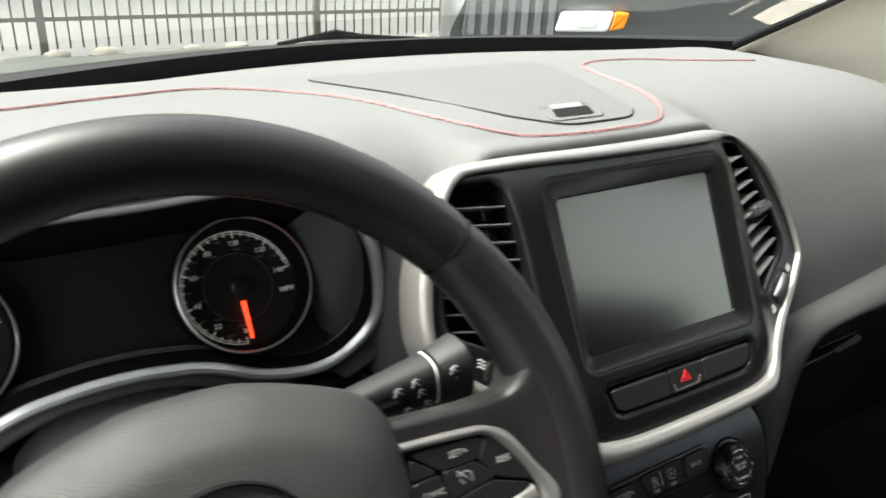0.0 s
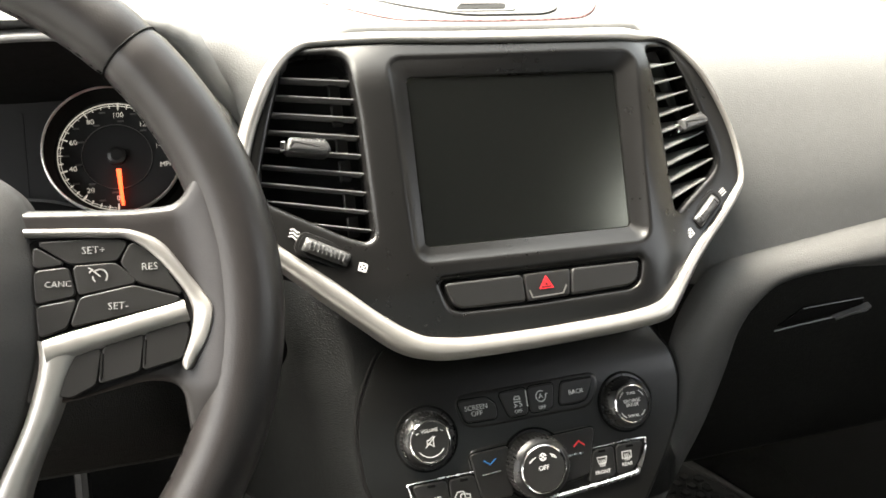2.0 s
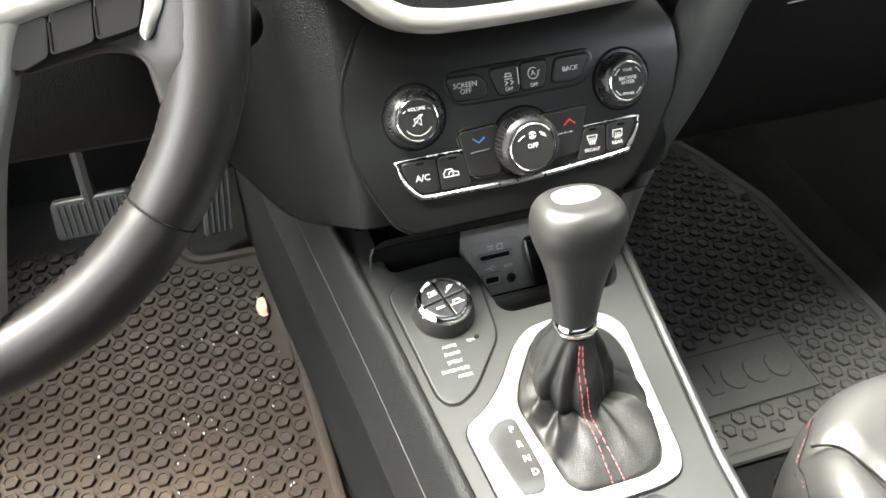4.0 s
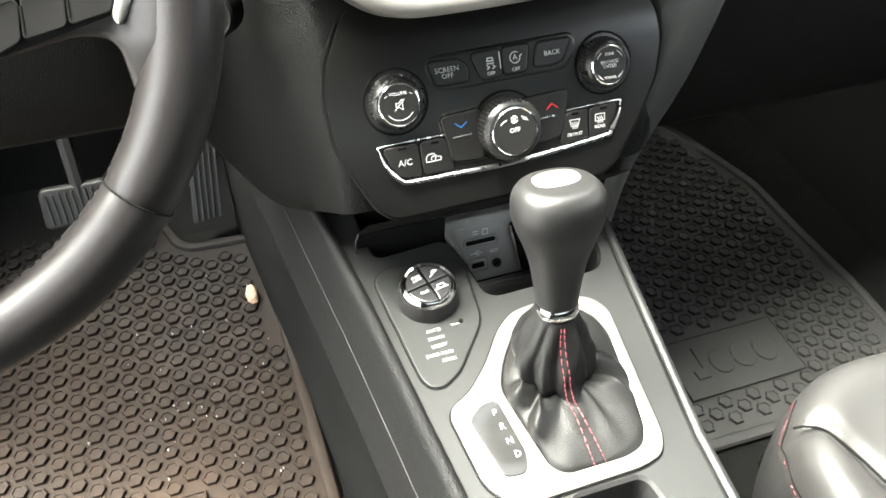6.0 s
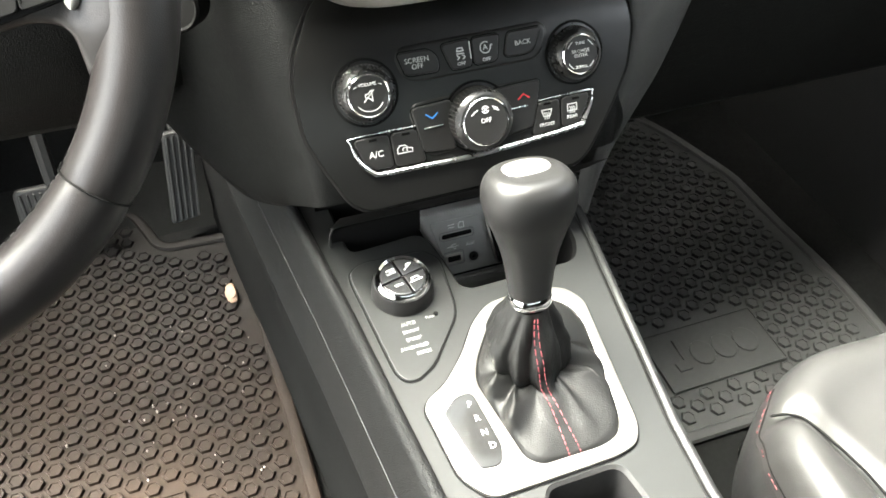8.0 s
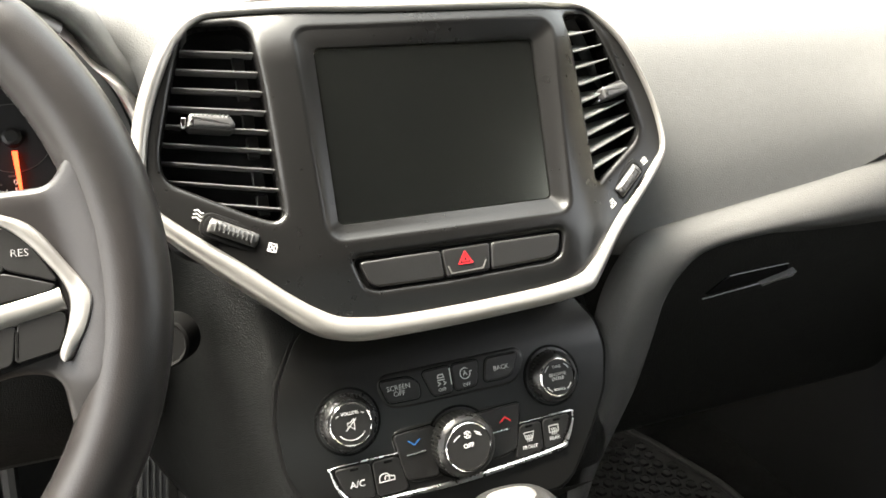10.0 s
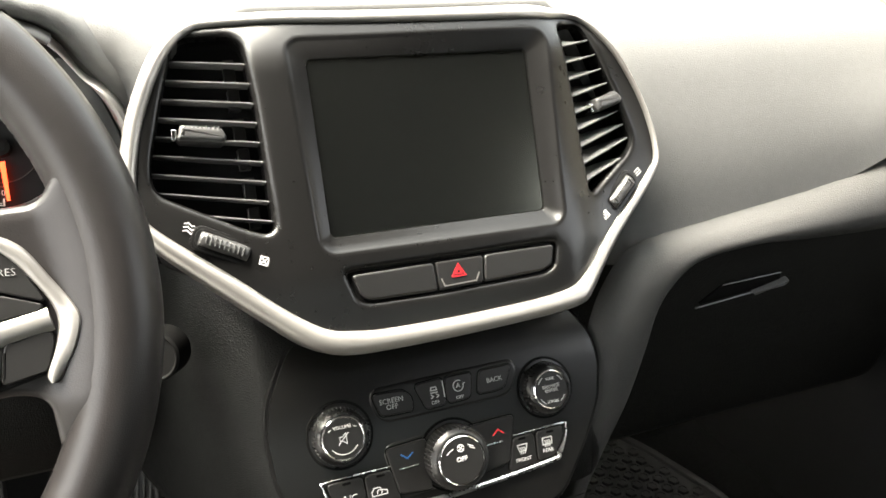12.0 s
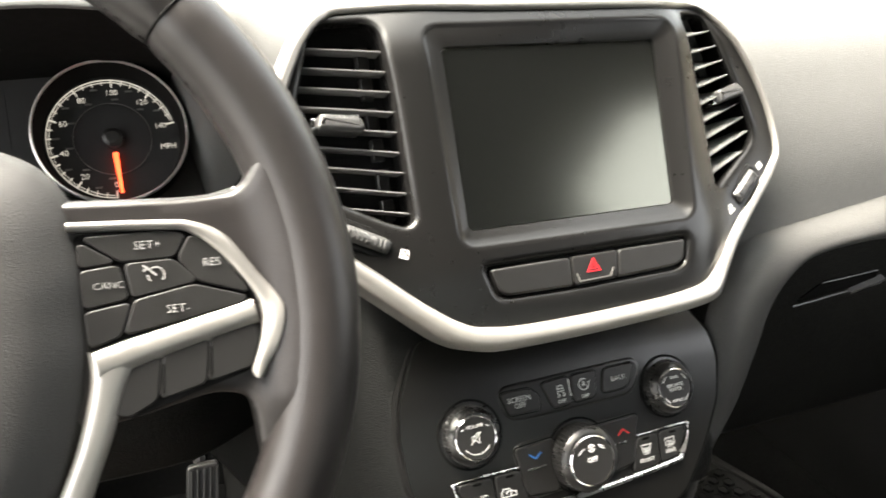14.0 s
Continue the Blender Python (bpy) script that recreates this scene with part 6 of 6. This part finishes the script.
for s in (1, -1):
    spoke = rounded(flip([(0.085, 0.050), (0.150, 0.0455), (0.172, 0.0465), (0.180, 0.056), (0.1835, 0.090), (0.200, 0.095), (0.2055, 0.0), (0.195, -0.105), (0.1680, -0.094), (0.1672, -0.072), (0.1660, -0.053), (0.150, -0.048), (0.110, -0.054), (0.085, -0.055)], s), 0.010, 5)
    rows = [lay(WHEEL, spoke, -0.016)] + [lay(WHEEL, offset(spoke, -g), lambda u, v, d=d: spoke_face(u, v) - d) for g, d in ((0.0, 0.006), (0.0008, 0.003), (0.0025, 0.0008), (0.0045, 0.0))]
    body = finer(sheet(offset(spoke, -0.0045)), 0.010)
    raise_sheet(body, WHEEL, spoke_face)
    loft(rows, True, True, bm=body)
    bmesh.ops.remove_doubles(body, verts=body.verts, dist=0.00002)
    sp = part("spoke", body, LEATHER, wheel, "leather-covered spoke", 70)
    a = [(0.096, 0.0385), (0.136, 0.0352), (0.1502, 0.0326), (0.1633, 0.0247), (0.1753, 0.0063), (0.1832, -0.0066), (0.1860, -0.0154), (0.1822, -0.0280), (0.1762, -0.0385), (0.1735, -0.0430), (0.1706, -0.0455)]
    b = [(0.096, 0.0340), (0.134, 0.0305), (0.1466, 0.0282), (0.1585, 0.0175), (0.1680, 0.0041), (0.1735, -0.0060), (0.1752, -0.0160), (0.1722, -0.0290), (0.1686, -0.0370), (0.1672, -0.0415), (0.1682, -0.0445)]
    part("silver_trim", ribbon(WHEEL, flip(a, s), flip(b, s), -0.012, lambda u, v: max(0.0115, spoke_face(u, v) + 0.0012), 6, 0.0016), SILVER, sp, "satin silver trim")
    a = [(0.1710, -0.0070), (0.1550, -0.0100), (0.1320, -0.0140), (0.1120, -0.0175), (0.1000, -0.0200)]
    b = [(0.1735, -0.0190), (0.1560, -0.0225), (0.1340, -0.0270), (0.1160, -0.0310), (0.1020, -0.0350)]
    part("silver_bar", ribbon(WHEEL, flip(a, s), flip(b, s), -0.012, 0.0110, 6, 0.0022), SILVER, sp, "satin silver trim")
    a = [(0.0975, -0.0200), (0.0970, -0.0350), (0.0880, -0.0620), (0.0740, -0.0900), (0.0560, -0.1280), (0.040, -0.170)]
    b = [(0.1180, -0.0290), (0.1110, -0.0400), (0.1030, -0.0600), (0.0880, -0.0930), (0.0760, -0.1310), (0.064, -0.175)]
    part("lower_spoke", ribbon(WHEEL, flip(a, s), flip(b, s), -0.022, 0.0108, 6, 0.002), SILVER, wheel, "satin silver lower spoke")
    part("pod_back", prism(WHEEL, rounded(flip([(0.096, 0.033), (0.136, 0.032), (0.154, 0.027), (0.172, -0.004), (0.172, -0.022), (0.170, -0.040), (0.108, -0.054), (0.098, -0.02)], s), 0.006), 0.004, 0.0088, 0.001), VOID, sp)
    keys = [("set_plus_button", [(0.1015, 0.0305), (0.1370, 0.0295), (0.1455, 0.0270), (0.1395, 0.0175), (0.1165, 0.0180)], "SET+", (0.1285, 0.0240)),
            ("resume_button", [(0.1475, 0.0265), (0.1580, 0.0200), (0.1710, -0.0040), (0.1490, 0.0048), (0.1412, 0.0165)], "RES", (0.1555, 0.0125)),
            ("cruise_button", [(0.1180, 0.0165), (0.1385, 0.0160), (0.1475, 0.0065), (0.1465, 0.0045), (0.1195, 0.0012)], "", (0.1305, 0.0100)),
            ("set_minus_button", [(0.1200, -0.0005), (0.1465, 0.0030), (0.1700, -0.0060), (0.1660, -0.0085), (0.1142, -0.0150)], "SET-", (0.1380, -0.0068)),
            ("cancel_button", [(0.0990, 0.0155), (0.1150, 0.0162), (0.1175, 0.0010), (0.0990, -0.0010)], "CANC", (0.1100, 0.0078)),
            ("button", [(0.0990, -0.0030), (0.1180, -0.0012), (0.1120, -0.0152), (0.0990, -0.0185)], "", None),
            ("button", [(0.1000, 0.0285), (0.1140, 0.0180), (0.0990, 0.0175)], "", None),
            ("lower_button", [(0.1100, -0.0320), (0.1275, -0.0278), (0.1235, -0.0465), (0.1110, -0.0515), (0.1045, -0.0490)], "", None),
            ("lower_button", [(0.1292, -0.0274), (0.1490, -0.0230), (0.1455, -0.0425), (0.1252, -0.0462)], "", None),
            ("lower_button", [(0.1507, -0.0226), (0.1715, -0.0195), (0.1720, -0.0250), (0.1675, -0.0385), (0.1472, -0.0422)], "", None)]
    for nm, pts, text, c in keys:
        b = part(nm, prism(WHEEL, offset(rounded(flip(pts, s), 0.0024, 4), 0.0005), 0.008, 0.0112, 0.0007, 3), KEYSKIN, sp, "black spoke button")
        if text and s > 0:
            part("print", letters(at(WHEEL, c[0], c[1], 0.0114, -3), text, 0.0046 if text == "CANC" else 0.0055, 0.0003, thin=0.00008), KEYPRINT, b)
        elif nm == "cruise_button" and s > 0:
            part("print", line_print(at(WHEEL, c[0], c[1], 0.0114), [arc(0, 0, 0.0036, -40, 130, 10), arc(0, 0, 0.0036, 180, 220, 4), [(0, 0), (-0.0034, 0.0034)], [(-0.0050, 0.0024), (-0.0034, 0.0038), (-0.0050, 0.0048)]], 0.0007, 0.0003), KEYPRINT, b)
for s in (1, -1):
    for u, v in ((0.1264, -0.0370), (0.1481, -0.0325)):
        part("divider", prism(WHEEL, flip([(u - 0.0008, v - 0.007), (u + 0.0008, v - 0.0068), (u + 0.0024, v + 0.006), (u + 0.0008, v + 0.006)], s), 0.008, 0.0116, 0.0004, 1), VOID, wheel)

# airbag cover, crowned towards the driver
half = [(0.020, 0.0895), (0.040, 0.0855), (0.060, 0.0795), (0.078, 0.0720), (0.0905, 0.0625), (0.0985, 0.0480), (0.1020, 0.0300), (0.1035, 0.0150), (0.1020, -0.0050), (0.1000, -0.0260), (0.0890, -0.0620), (0.0720, -0.0980), (0.0500, -0.1250), (0.0200, -0.1350)]
line = curve([(x, v, 0) for x, v in half] + [(-x, v, 0) for x, v in reversed(half)], 4, True)
rings = []
for k, n in ((1.0, -0.02), (1.0, 0.000), (0.985, 0.0055), (0.95, 0.0100), (0.88, 0.0160), (0.80, 0.0215), (0.76, 0.0235), (0.70, 0.0250), (0.5, 0.028), (0.3, 0.029)):
    rings.append([WHEEL @ Vector((p.x * k, (p.y + 0.015) * k - 0.015, n)) for p in line])
cover = part("airbag_cover", loft(rings, True, True, True), material("grained_airbag_cover", (0.026, 0.0255, 0.025), 0.55, grain=0.25, size=800, kind="leather", vary=0.1, spec=0.4), wheel, "grained black airbag cover", 60)
part("badge_rim", lathe(at(WHEEL, 0, 0.009), [(0.0405, 0.020), (0.0405, 0.0290), (0.0415, 0.0300), (0.0425, 0.0290), (0.0425, 0.020)], 48), VOID, cover, "dark round badge rim")

# wiper stalk behind the wheel
stalk = thing("wiper_stalk", (0.17, 0.36, 0.56), "black wiper stalk with white symbols", "stalk")
p0, p1 = Vector((0.184, 0.418, 0.541)), Vector((0.288, 0.418, 0.5505))
ax = (p1 - p0).normalized()
sy = Vector((0, 1, 0))
sz = ax.cross(sy).normalized() * -1
STM = Matrix((ax, -sz if sz.z < 0 else sz, ax.cross(-sz if sz.z < 0 else sz))).transposed().to_4x4()
STM.translation = p0
L1 = (p1 - p0).length


def bar(x, w, d, n=24):
    return [STM @ Vector((x, w * math.copysign(abs(math.cos(a)) ** 0.7, math.cos(a)), d * math.copysign(abs(math.sin(a)) ** 0.7, math.sin(a)))) for a in (2 * math.pi * i / n for i in range(n))]


arm = part("arm", loft([bar(0, 0.0115, 0.011), bar(0.03, 0.0140, 0.0125), bar(0.0740, 0.0185, 0.016), bar(0.0752, 0.0175, 0.015)], True, True, True), STALKSKIN, stalk)
part("mark_ring", loft([bar(0.0751, 0.0186, 0.0161), bar(0.0760, 0.0188, 0.0163)], True, True, True), WHITE, stalk, "white marker ring")
part("end_knob", loft([bar(0.079, 0.0185, 0.016), bar(0.081, 0.0198, 0.0172), bar(L1 - 0.003, 0.0245, 0.0205), bar(L1, 0.0225, 0.0185), bar(L1 - 0.002, 0.0195, 0.0155)], True, True, True), STALKSKIN, stalk, "black turning end")
part("window", loft([bar(0.030, 0.006, 0.0146, 8), bar(0.044, 0.006, 0.0156, 8)], True, True, True), VOID, stalk, "dark marker window")
face_n = 0.0150 if STM.to_3x3()[1][2] < 0 else -0.0150
pr = bmesh.new()
for u, v in ((0.020, 0.007), (0.022, -0.006), (0.044, 0.009), (0.050, -0.010), (0.058, 0.011), (0.062, 0.001), (0.066, -0.010), (0.088, 0.012), (0.092, 0.003)):
    mm = at(STM, u, v, face_n * (1 if u < 0.07 else 1.2))
    line_print(mm, [arc(0, 0, 0.003, 20, 160, 6), [(-0.003, -0.003), (0.0, 0.002)], [(0.003, -0.003), (0.0, 0.0005)]], 0.0007, 0.0004 if face_n > 0 else -0.0004, pr)
part("print", pr, GREY, arm, "pale printed symbols")

# ---- pedals ----
gas = thing("accelerator_pedal", (0.23, 0.92, -0.245), "black ribbed rubber accelerator pedal", "pedal")
PM = plane_frame((0.227, 0.925, -0.140), (0.05, 0.35, 1))
part("pad", prism(PM, rounded([(-0.030, -0.075), (0.018, -0.070), (0.032, 0.085), (-0.016, 0.085)], 0.008), -0.012, 0.0, 0.004, 3), SHELL, gas)
for k in range(5):
    u = -0.020 + 0.0095 * k
    part("rib", prism(PM, [(u - 0.003, -0.066), (u + 0.001, -0.066), (u + 0.013, 0.078), (u + 0.009, 0.078)], -0.001, 0.003, 0.001, 2), RUBBER, gas)
part("arm", tube([(0.235, 0.96, -0.12), (0.24, 1.02, 0.02), (0.24, 1.1, 0.16)], 0.011, 8), SHELL, gas)
brake = thing("brake_pedal", (0.02, 0.93, -0.14), "wide black ribbed brake pedal", "pedal")
BM = plane_frame((0.035, 0.925, -0.14), (0.0, 0.4, 1))
part("pad", prism(BM, rounded([(-0.065, -0.032), (0.065, -0.032), (0.060, 0.036), (-0.060, 0.036)], 0.010), -0.014, 0.0, 0.005, 3), SHELL, brake)
for k in range(11):
    u = -0.050 + 0.010 * k
    part("rib", prism(BM, rect(u, 0.002, 0.004, 0.052, 0.001, 1), -0.001, 0.003, 0.001, 1), RUBBER, brake)
part("arm", tube([(0.035, 0.94, -0.13), (0.037, 1.0, 0.02), (0.04, 1.08, 0.25)], 0.012, 8), SHELL, brake)

# ---- floor mats ----
MATPLANE = plane_frame((0, 0, FLOOR), (0, 1, 0))


def hex_mesh(r, h, RUBBER):
    """A raised hexagon with a sunk, slightly domed middle."""
    bm = bmesh.new()
    rows = [(r, 0.0), (r * 0.93, h), (r * 0.70, h), (r * 0.64, h * 0.72)]
    loft([[Vector((a * math.cos(radians(60 * k + 30)), a * math.sin(radians(60 * k + 30)), b)) for k in range(6)] for a, b in rows], True, False, True, bm)
    for v in bm.verts:
        v.co *= K
    bmesh.ops.recalc_face_normals(bm, faces=bm.faces)
    me = bpy.data.meshes.new("hexagon")
    bm.to_mesh(me)
    bm.free()
    me.materials.append(RUBBER)
    return me


def inside(p, poly):
    hit = False
    for a, b in zip(poly, [*poly[1:], poly[0]]):
        if (a[1] > p[1]) != (b[1] > p[1]) and p[0] < a[0] + (p[1] - a[1]) / (b[1] - a[1]) * (b[0] - a[0]):
            hit = not hit
    return hit


def mat(outline, label, near, plates, turn, RUBBER, pitch=0.0281):
    ol = rounded(outline, 0.03, 5)
    m = thing("floor_mat", (near[0], near[1], FLOOR - 0.006), label, "floor mat", "rubber floor mats")
    part("base", prism(MATPLANE, ol, -0.006, 0.0, 0.002), RUBBER, m)
    border = offset(ol, -0.006)
    part("border", tube(lay(MATPLANE, border, 0.002), 0.0095, 8, True, flat=0.7), RUBBER, m, "raised rubber edge")
    me = hex_mesh(pitch * 0.43, 0.0055, RUBBER)
    spots = []
    keep = offset(ol, -0.028)
    rot = Matrix.Rotation(radians(turn), 2)
    for j in range(-60, 60):
        for i in range(-40, 40):
            q = rot @ Vector(((i + 0.5 * (j % 2)) * pitch, j * pitch * 0.866))
            q = (near[0] + q.x, near[1] + q.y)
            if inside(q, keep) and not any(inside(q, [(a - 0.016, b - 0.014), (c + 0.016, b - 0.014), (c + 0.016, d + 0.014), (a - 0.016, d + 0.014)]) for a, b, c, d in plates):
                spots.append(q)
    spots.sort(key=lambda q: (q[0] - near[0]) ** 2 + (q[1] - near[1]) ** 2)
    o = ORIGIN[m]
    for q in spots[:300]:
        h = new("hexagon", me)
        h.parent = m
        h.location = Vector((q[0], q[1], FLOOR)) * K - o
        h.rotation_euler = (0, 0, radians(turn + random.uniform(-1, 1)))
    rest = bmesh.new()
    r, hh = pitch * 0.43, 0.0055
    for q in spots[300:]:
        loft([[Vector((q[0] + a * math.cos(radians(60 * k + 30 + turn)), q[1] + a * math.sin(radians(60 * k + 30 + turn)), FLOOR + b)) for k in range(6)] for a, b in ((r, 0), (r * 0.93, hh), (r * 0.70, hh), (r * 0.64, hh * 0.72))], True, False, True, rest)
    if spots[300:]:
        tagged(part("hexagon_field", rest, RUBBER, m), kind="stuff")
    for a, b, c, d in plates:
        pl = part("plate", prism(MATPLANE, rounded([(a, b), (c, b), (c, d), (a, d)], 0.004), -0.001, 0.0050, 0.0015), RUBBER, m, "raised plain badge plate")
        part("plate_rim", tube(lay(MATPLANE, [(a, b), (c, b), (c, d), (a, d)], 0.0045), 0.0024, 6, True), RUBBER, pl)
        # badge on the plate, as plain raised shapes
        x = a + 0.022
        w = (c - a - 0.044)
        y0, y1 = b + 0.028, d - 0.020
        shapes = [[(x + 0.04 * w, y0), (x + 0.17 * w, y0), (x + 0.20 * w, y0 + 0.02), (x + 0.20 * w, y1), (x + 0.14 * w, y1), (x + 0.14 * w, y0 + 0.018), (x + 0.03 * w, y0 + 0.016)]]
        for k in range(3):
            cx = x + w * (0.37 + 0.25 * k)
            shapes.append([(cx + 0.020 * math.cos(t), y0 + 0.022 + 0.023 * math.sin(t)) for t in np.linspace(0, 2 * math.pi, 16, endpoint=False)])
        for k, sh in enumerate(shapes):
            part("badge_shape", prism(MATPLANE, sh, 0.002, 0.0085, 0.0018, 2), RUBBER, pl)
    return m


mat([(0.130, 1.00), (0.165, 0.905), (0.182, 0.893), (0.275, 0.890), (0.297, 0.870), (0.3035, 0.84), (0.317, 0.400), (0.320, 0.14), (-0.20, 0.14), (-0.22, 0.95), (-0.16, 1.01)], "black rubber floor mat with hexagons, dusted brown", (0.1840, 0.5975), [(0.02, 0.20, 0.150, 0.424)], 30, MUDDY)
mat([(0.735, 0.270), (1.24, 0.260), (1.246, 0.455), (1.234, 0.60), (1.229, 0.74), (1.180, 0.893), (1.130, 0.995), (1.06, 1.02), (0.76, 1.02), (0.725, 0.6)], "black rubber floor mat with hexagons and badge plate", (0.948, 0.5565), [(0.852, 0.346, 1.053, 0.450)], 30, RUBBER)
bm = bmesh.new()
bmesh.ops.create_icosphere(bm, subdivisions=3, radius=0.013)
for v in bm.verts:
    v.co = Vector((v.co.x * 0.75, v.co.y * 1.45, v.co.z * 0.6)) * (1 + 0.35 * noise.noise(v.co * 120)) + Vector((0.264, 0.744, FLOOR + 0.009))
tagged(part("crumb", bm, CRUMB), "tan crumb of wood lying on the driver's mat", "crumb")
DUST = material("pale_grit", (0.26, 0.24, 0.22), 0.9)
grit = bmesh.new()
for k in range(46):
    x, y = random.gauss(0.18, 0.07), random.gauss(0.58, 0.14)
    if -0.1 < x < 0.28 and 0.2 < y < 0.85:
        r = random.uniform(0.0006, 0.0017)
        loft([[Vector((x + r * s * math.cos(a), y + r * 1.5 * s * math.sin(a), FLOOR + 0.0052 + h * r)) for a in (0.3, 1.6, 2.9, 4.1, 5.3)] for s, h in ((1, -1), (1.1, 0.3), (0.4, 0.9))], True, True, True, grit)
tagged(part("grit", grit, DUST), "pale grit scattered over the driver's mat", "grit", kind="stuff")

# ---- passenger seat ----
seat = thing("passenger_seat", (0.95, -0.1, FLOOR - 0.006), "charcoal leather passenger seat with red piping", "car seat")


half = [(1.00, 0.203), (0.924, 0.204), (0.878, 0.206), (0.837, 0.202), (0.800, 0.186), (0.7755, 0.167), (0.754, 0.145), (0.739, 0.119), (0.731, 0.092), (0.724, 0.02), (0.722, -0.12), (0.725, -0.42)]
line = curve([(x, y, 0) for x, y in half] + [(1.90 - x, y, 0) for x, y in reversed(half)], 6, True)
line = [p.to_2d() for p in line]
mid = Vector((0.95, -0.08))
DIP = [p.to_2d() for p in curve([(0.728, 0.146, 0), (0.752, 0.145, 0), (0.770, 0.142, 0), (0.784, 0.134, 0), (0.791, 0.118, 0), (0.796, 0.100, 0), (0.801, 0.078, 0), (0.806, 0.048, 0), (0.811, -0.05, 0), (0.814, -0.42, 0)], 5)]


def dip(q):
    """How deep the sewn seam pulls the cushion down at a place."""
    best = min((q - (a + (b - a) * min(max((q - a).dot(b - a) / (b - a).length_squared, 0), 1))).length for a, b in zip(DIP, DIP[1:]))
    return math.exp(-(best / 0.011) ** 2)


levels = [(0.96, -0.115, 0), (0.985, -0.08, 0), (1.0, -0.03, 0), (1.002, 0.0, 0), (0.994, 0.026, 0), (0.975, 0.046, 0), (0.945, 0.058, 0), (0.90, 0.064, 0), (0.85, 0.064, 0), (0.79, 0.060, 0), (0.72, 0.058, 0), (0.6, 0.058, 0), (0.4, 0.058, 0)]
rings = []
for s, z, _ in curve(levels, 4):
    ring = []
    for p in line:
        q = mid + (p - mid) * s
        side = smooth01(0.12, 0.20, abs(q.x - 0.95)) * smooth01(0.18, 0.04, q.y)
        ring.append(Vector((q.x, q.y, z + (0.016 * side * smooth01(0.02, 0.05, z)) - (0.013 * dip(q) if z > 0.02 else 0.0))))
    rings.append(ring)
cu = part("cushion", loft(rings[15:], True, False, True), SEAT, seat, "charcoal leather cushion", 80)
part("side_panel", loft(rings[:16], True, True, False), SHELL, seat, "dark lower side of the cushion", 80)
row, start = rings[16], [i for i, p in enumerate(rings[16]) if p.x < 0.80 and p.y > -0.4]
pipe = [row[i] + (row[i] - Vector((mid.x, mid.y, row[i].z))).normalized() * 0.0012 for i in start]
thread = stitches(pipe, 0.005, 0.0015, 0.0006)
tagged(part("stitching", thread, DARKRED, cu, "row of dark red stitching"), kind="stuff")
part("welt", tube([p + Vector((0.002, -0.0015, 0.0036)) for p in pipe], 0.0016, 6), VOID, cu)
part("seam", tube([Vector((p.x, p.y, 0.0525 + 0.016 * smooth01(0.12, 0.20, abs(p.x - 0.95)) * smooth01(0.18, 0.04, p.y))) for p in DIP[6:]], 0.0016, 6), VOID, cu)
part("base", box(0.78, 1.13, -0.4, 0.10, FLOOR - 0.006, -0.02), SHELL, seat, "black seat base")
part("slide_handle", tube(curve([(0.766, 0.02, -0.12), (0.769, 0.09, -0.095), (0.7725, 0.126, -0.085), (0.7775, 0.150, -0.08), (0.789, 0.1715, -0.08), (0.8075, 0.179, -0.08), (0.85, 0.182, -0.08), (1.0, 0.182, -0.08)], 6), 0.004, 8), CHROME, seat, "bright metal slide bar")
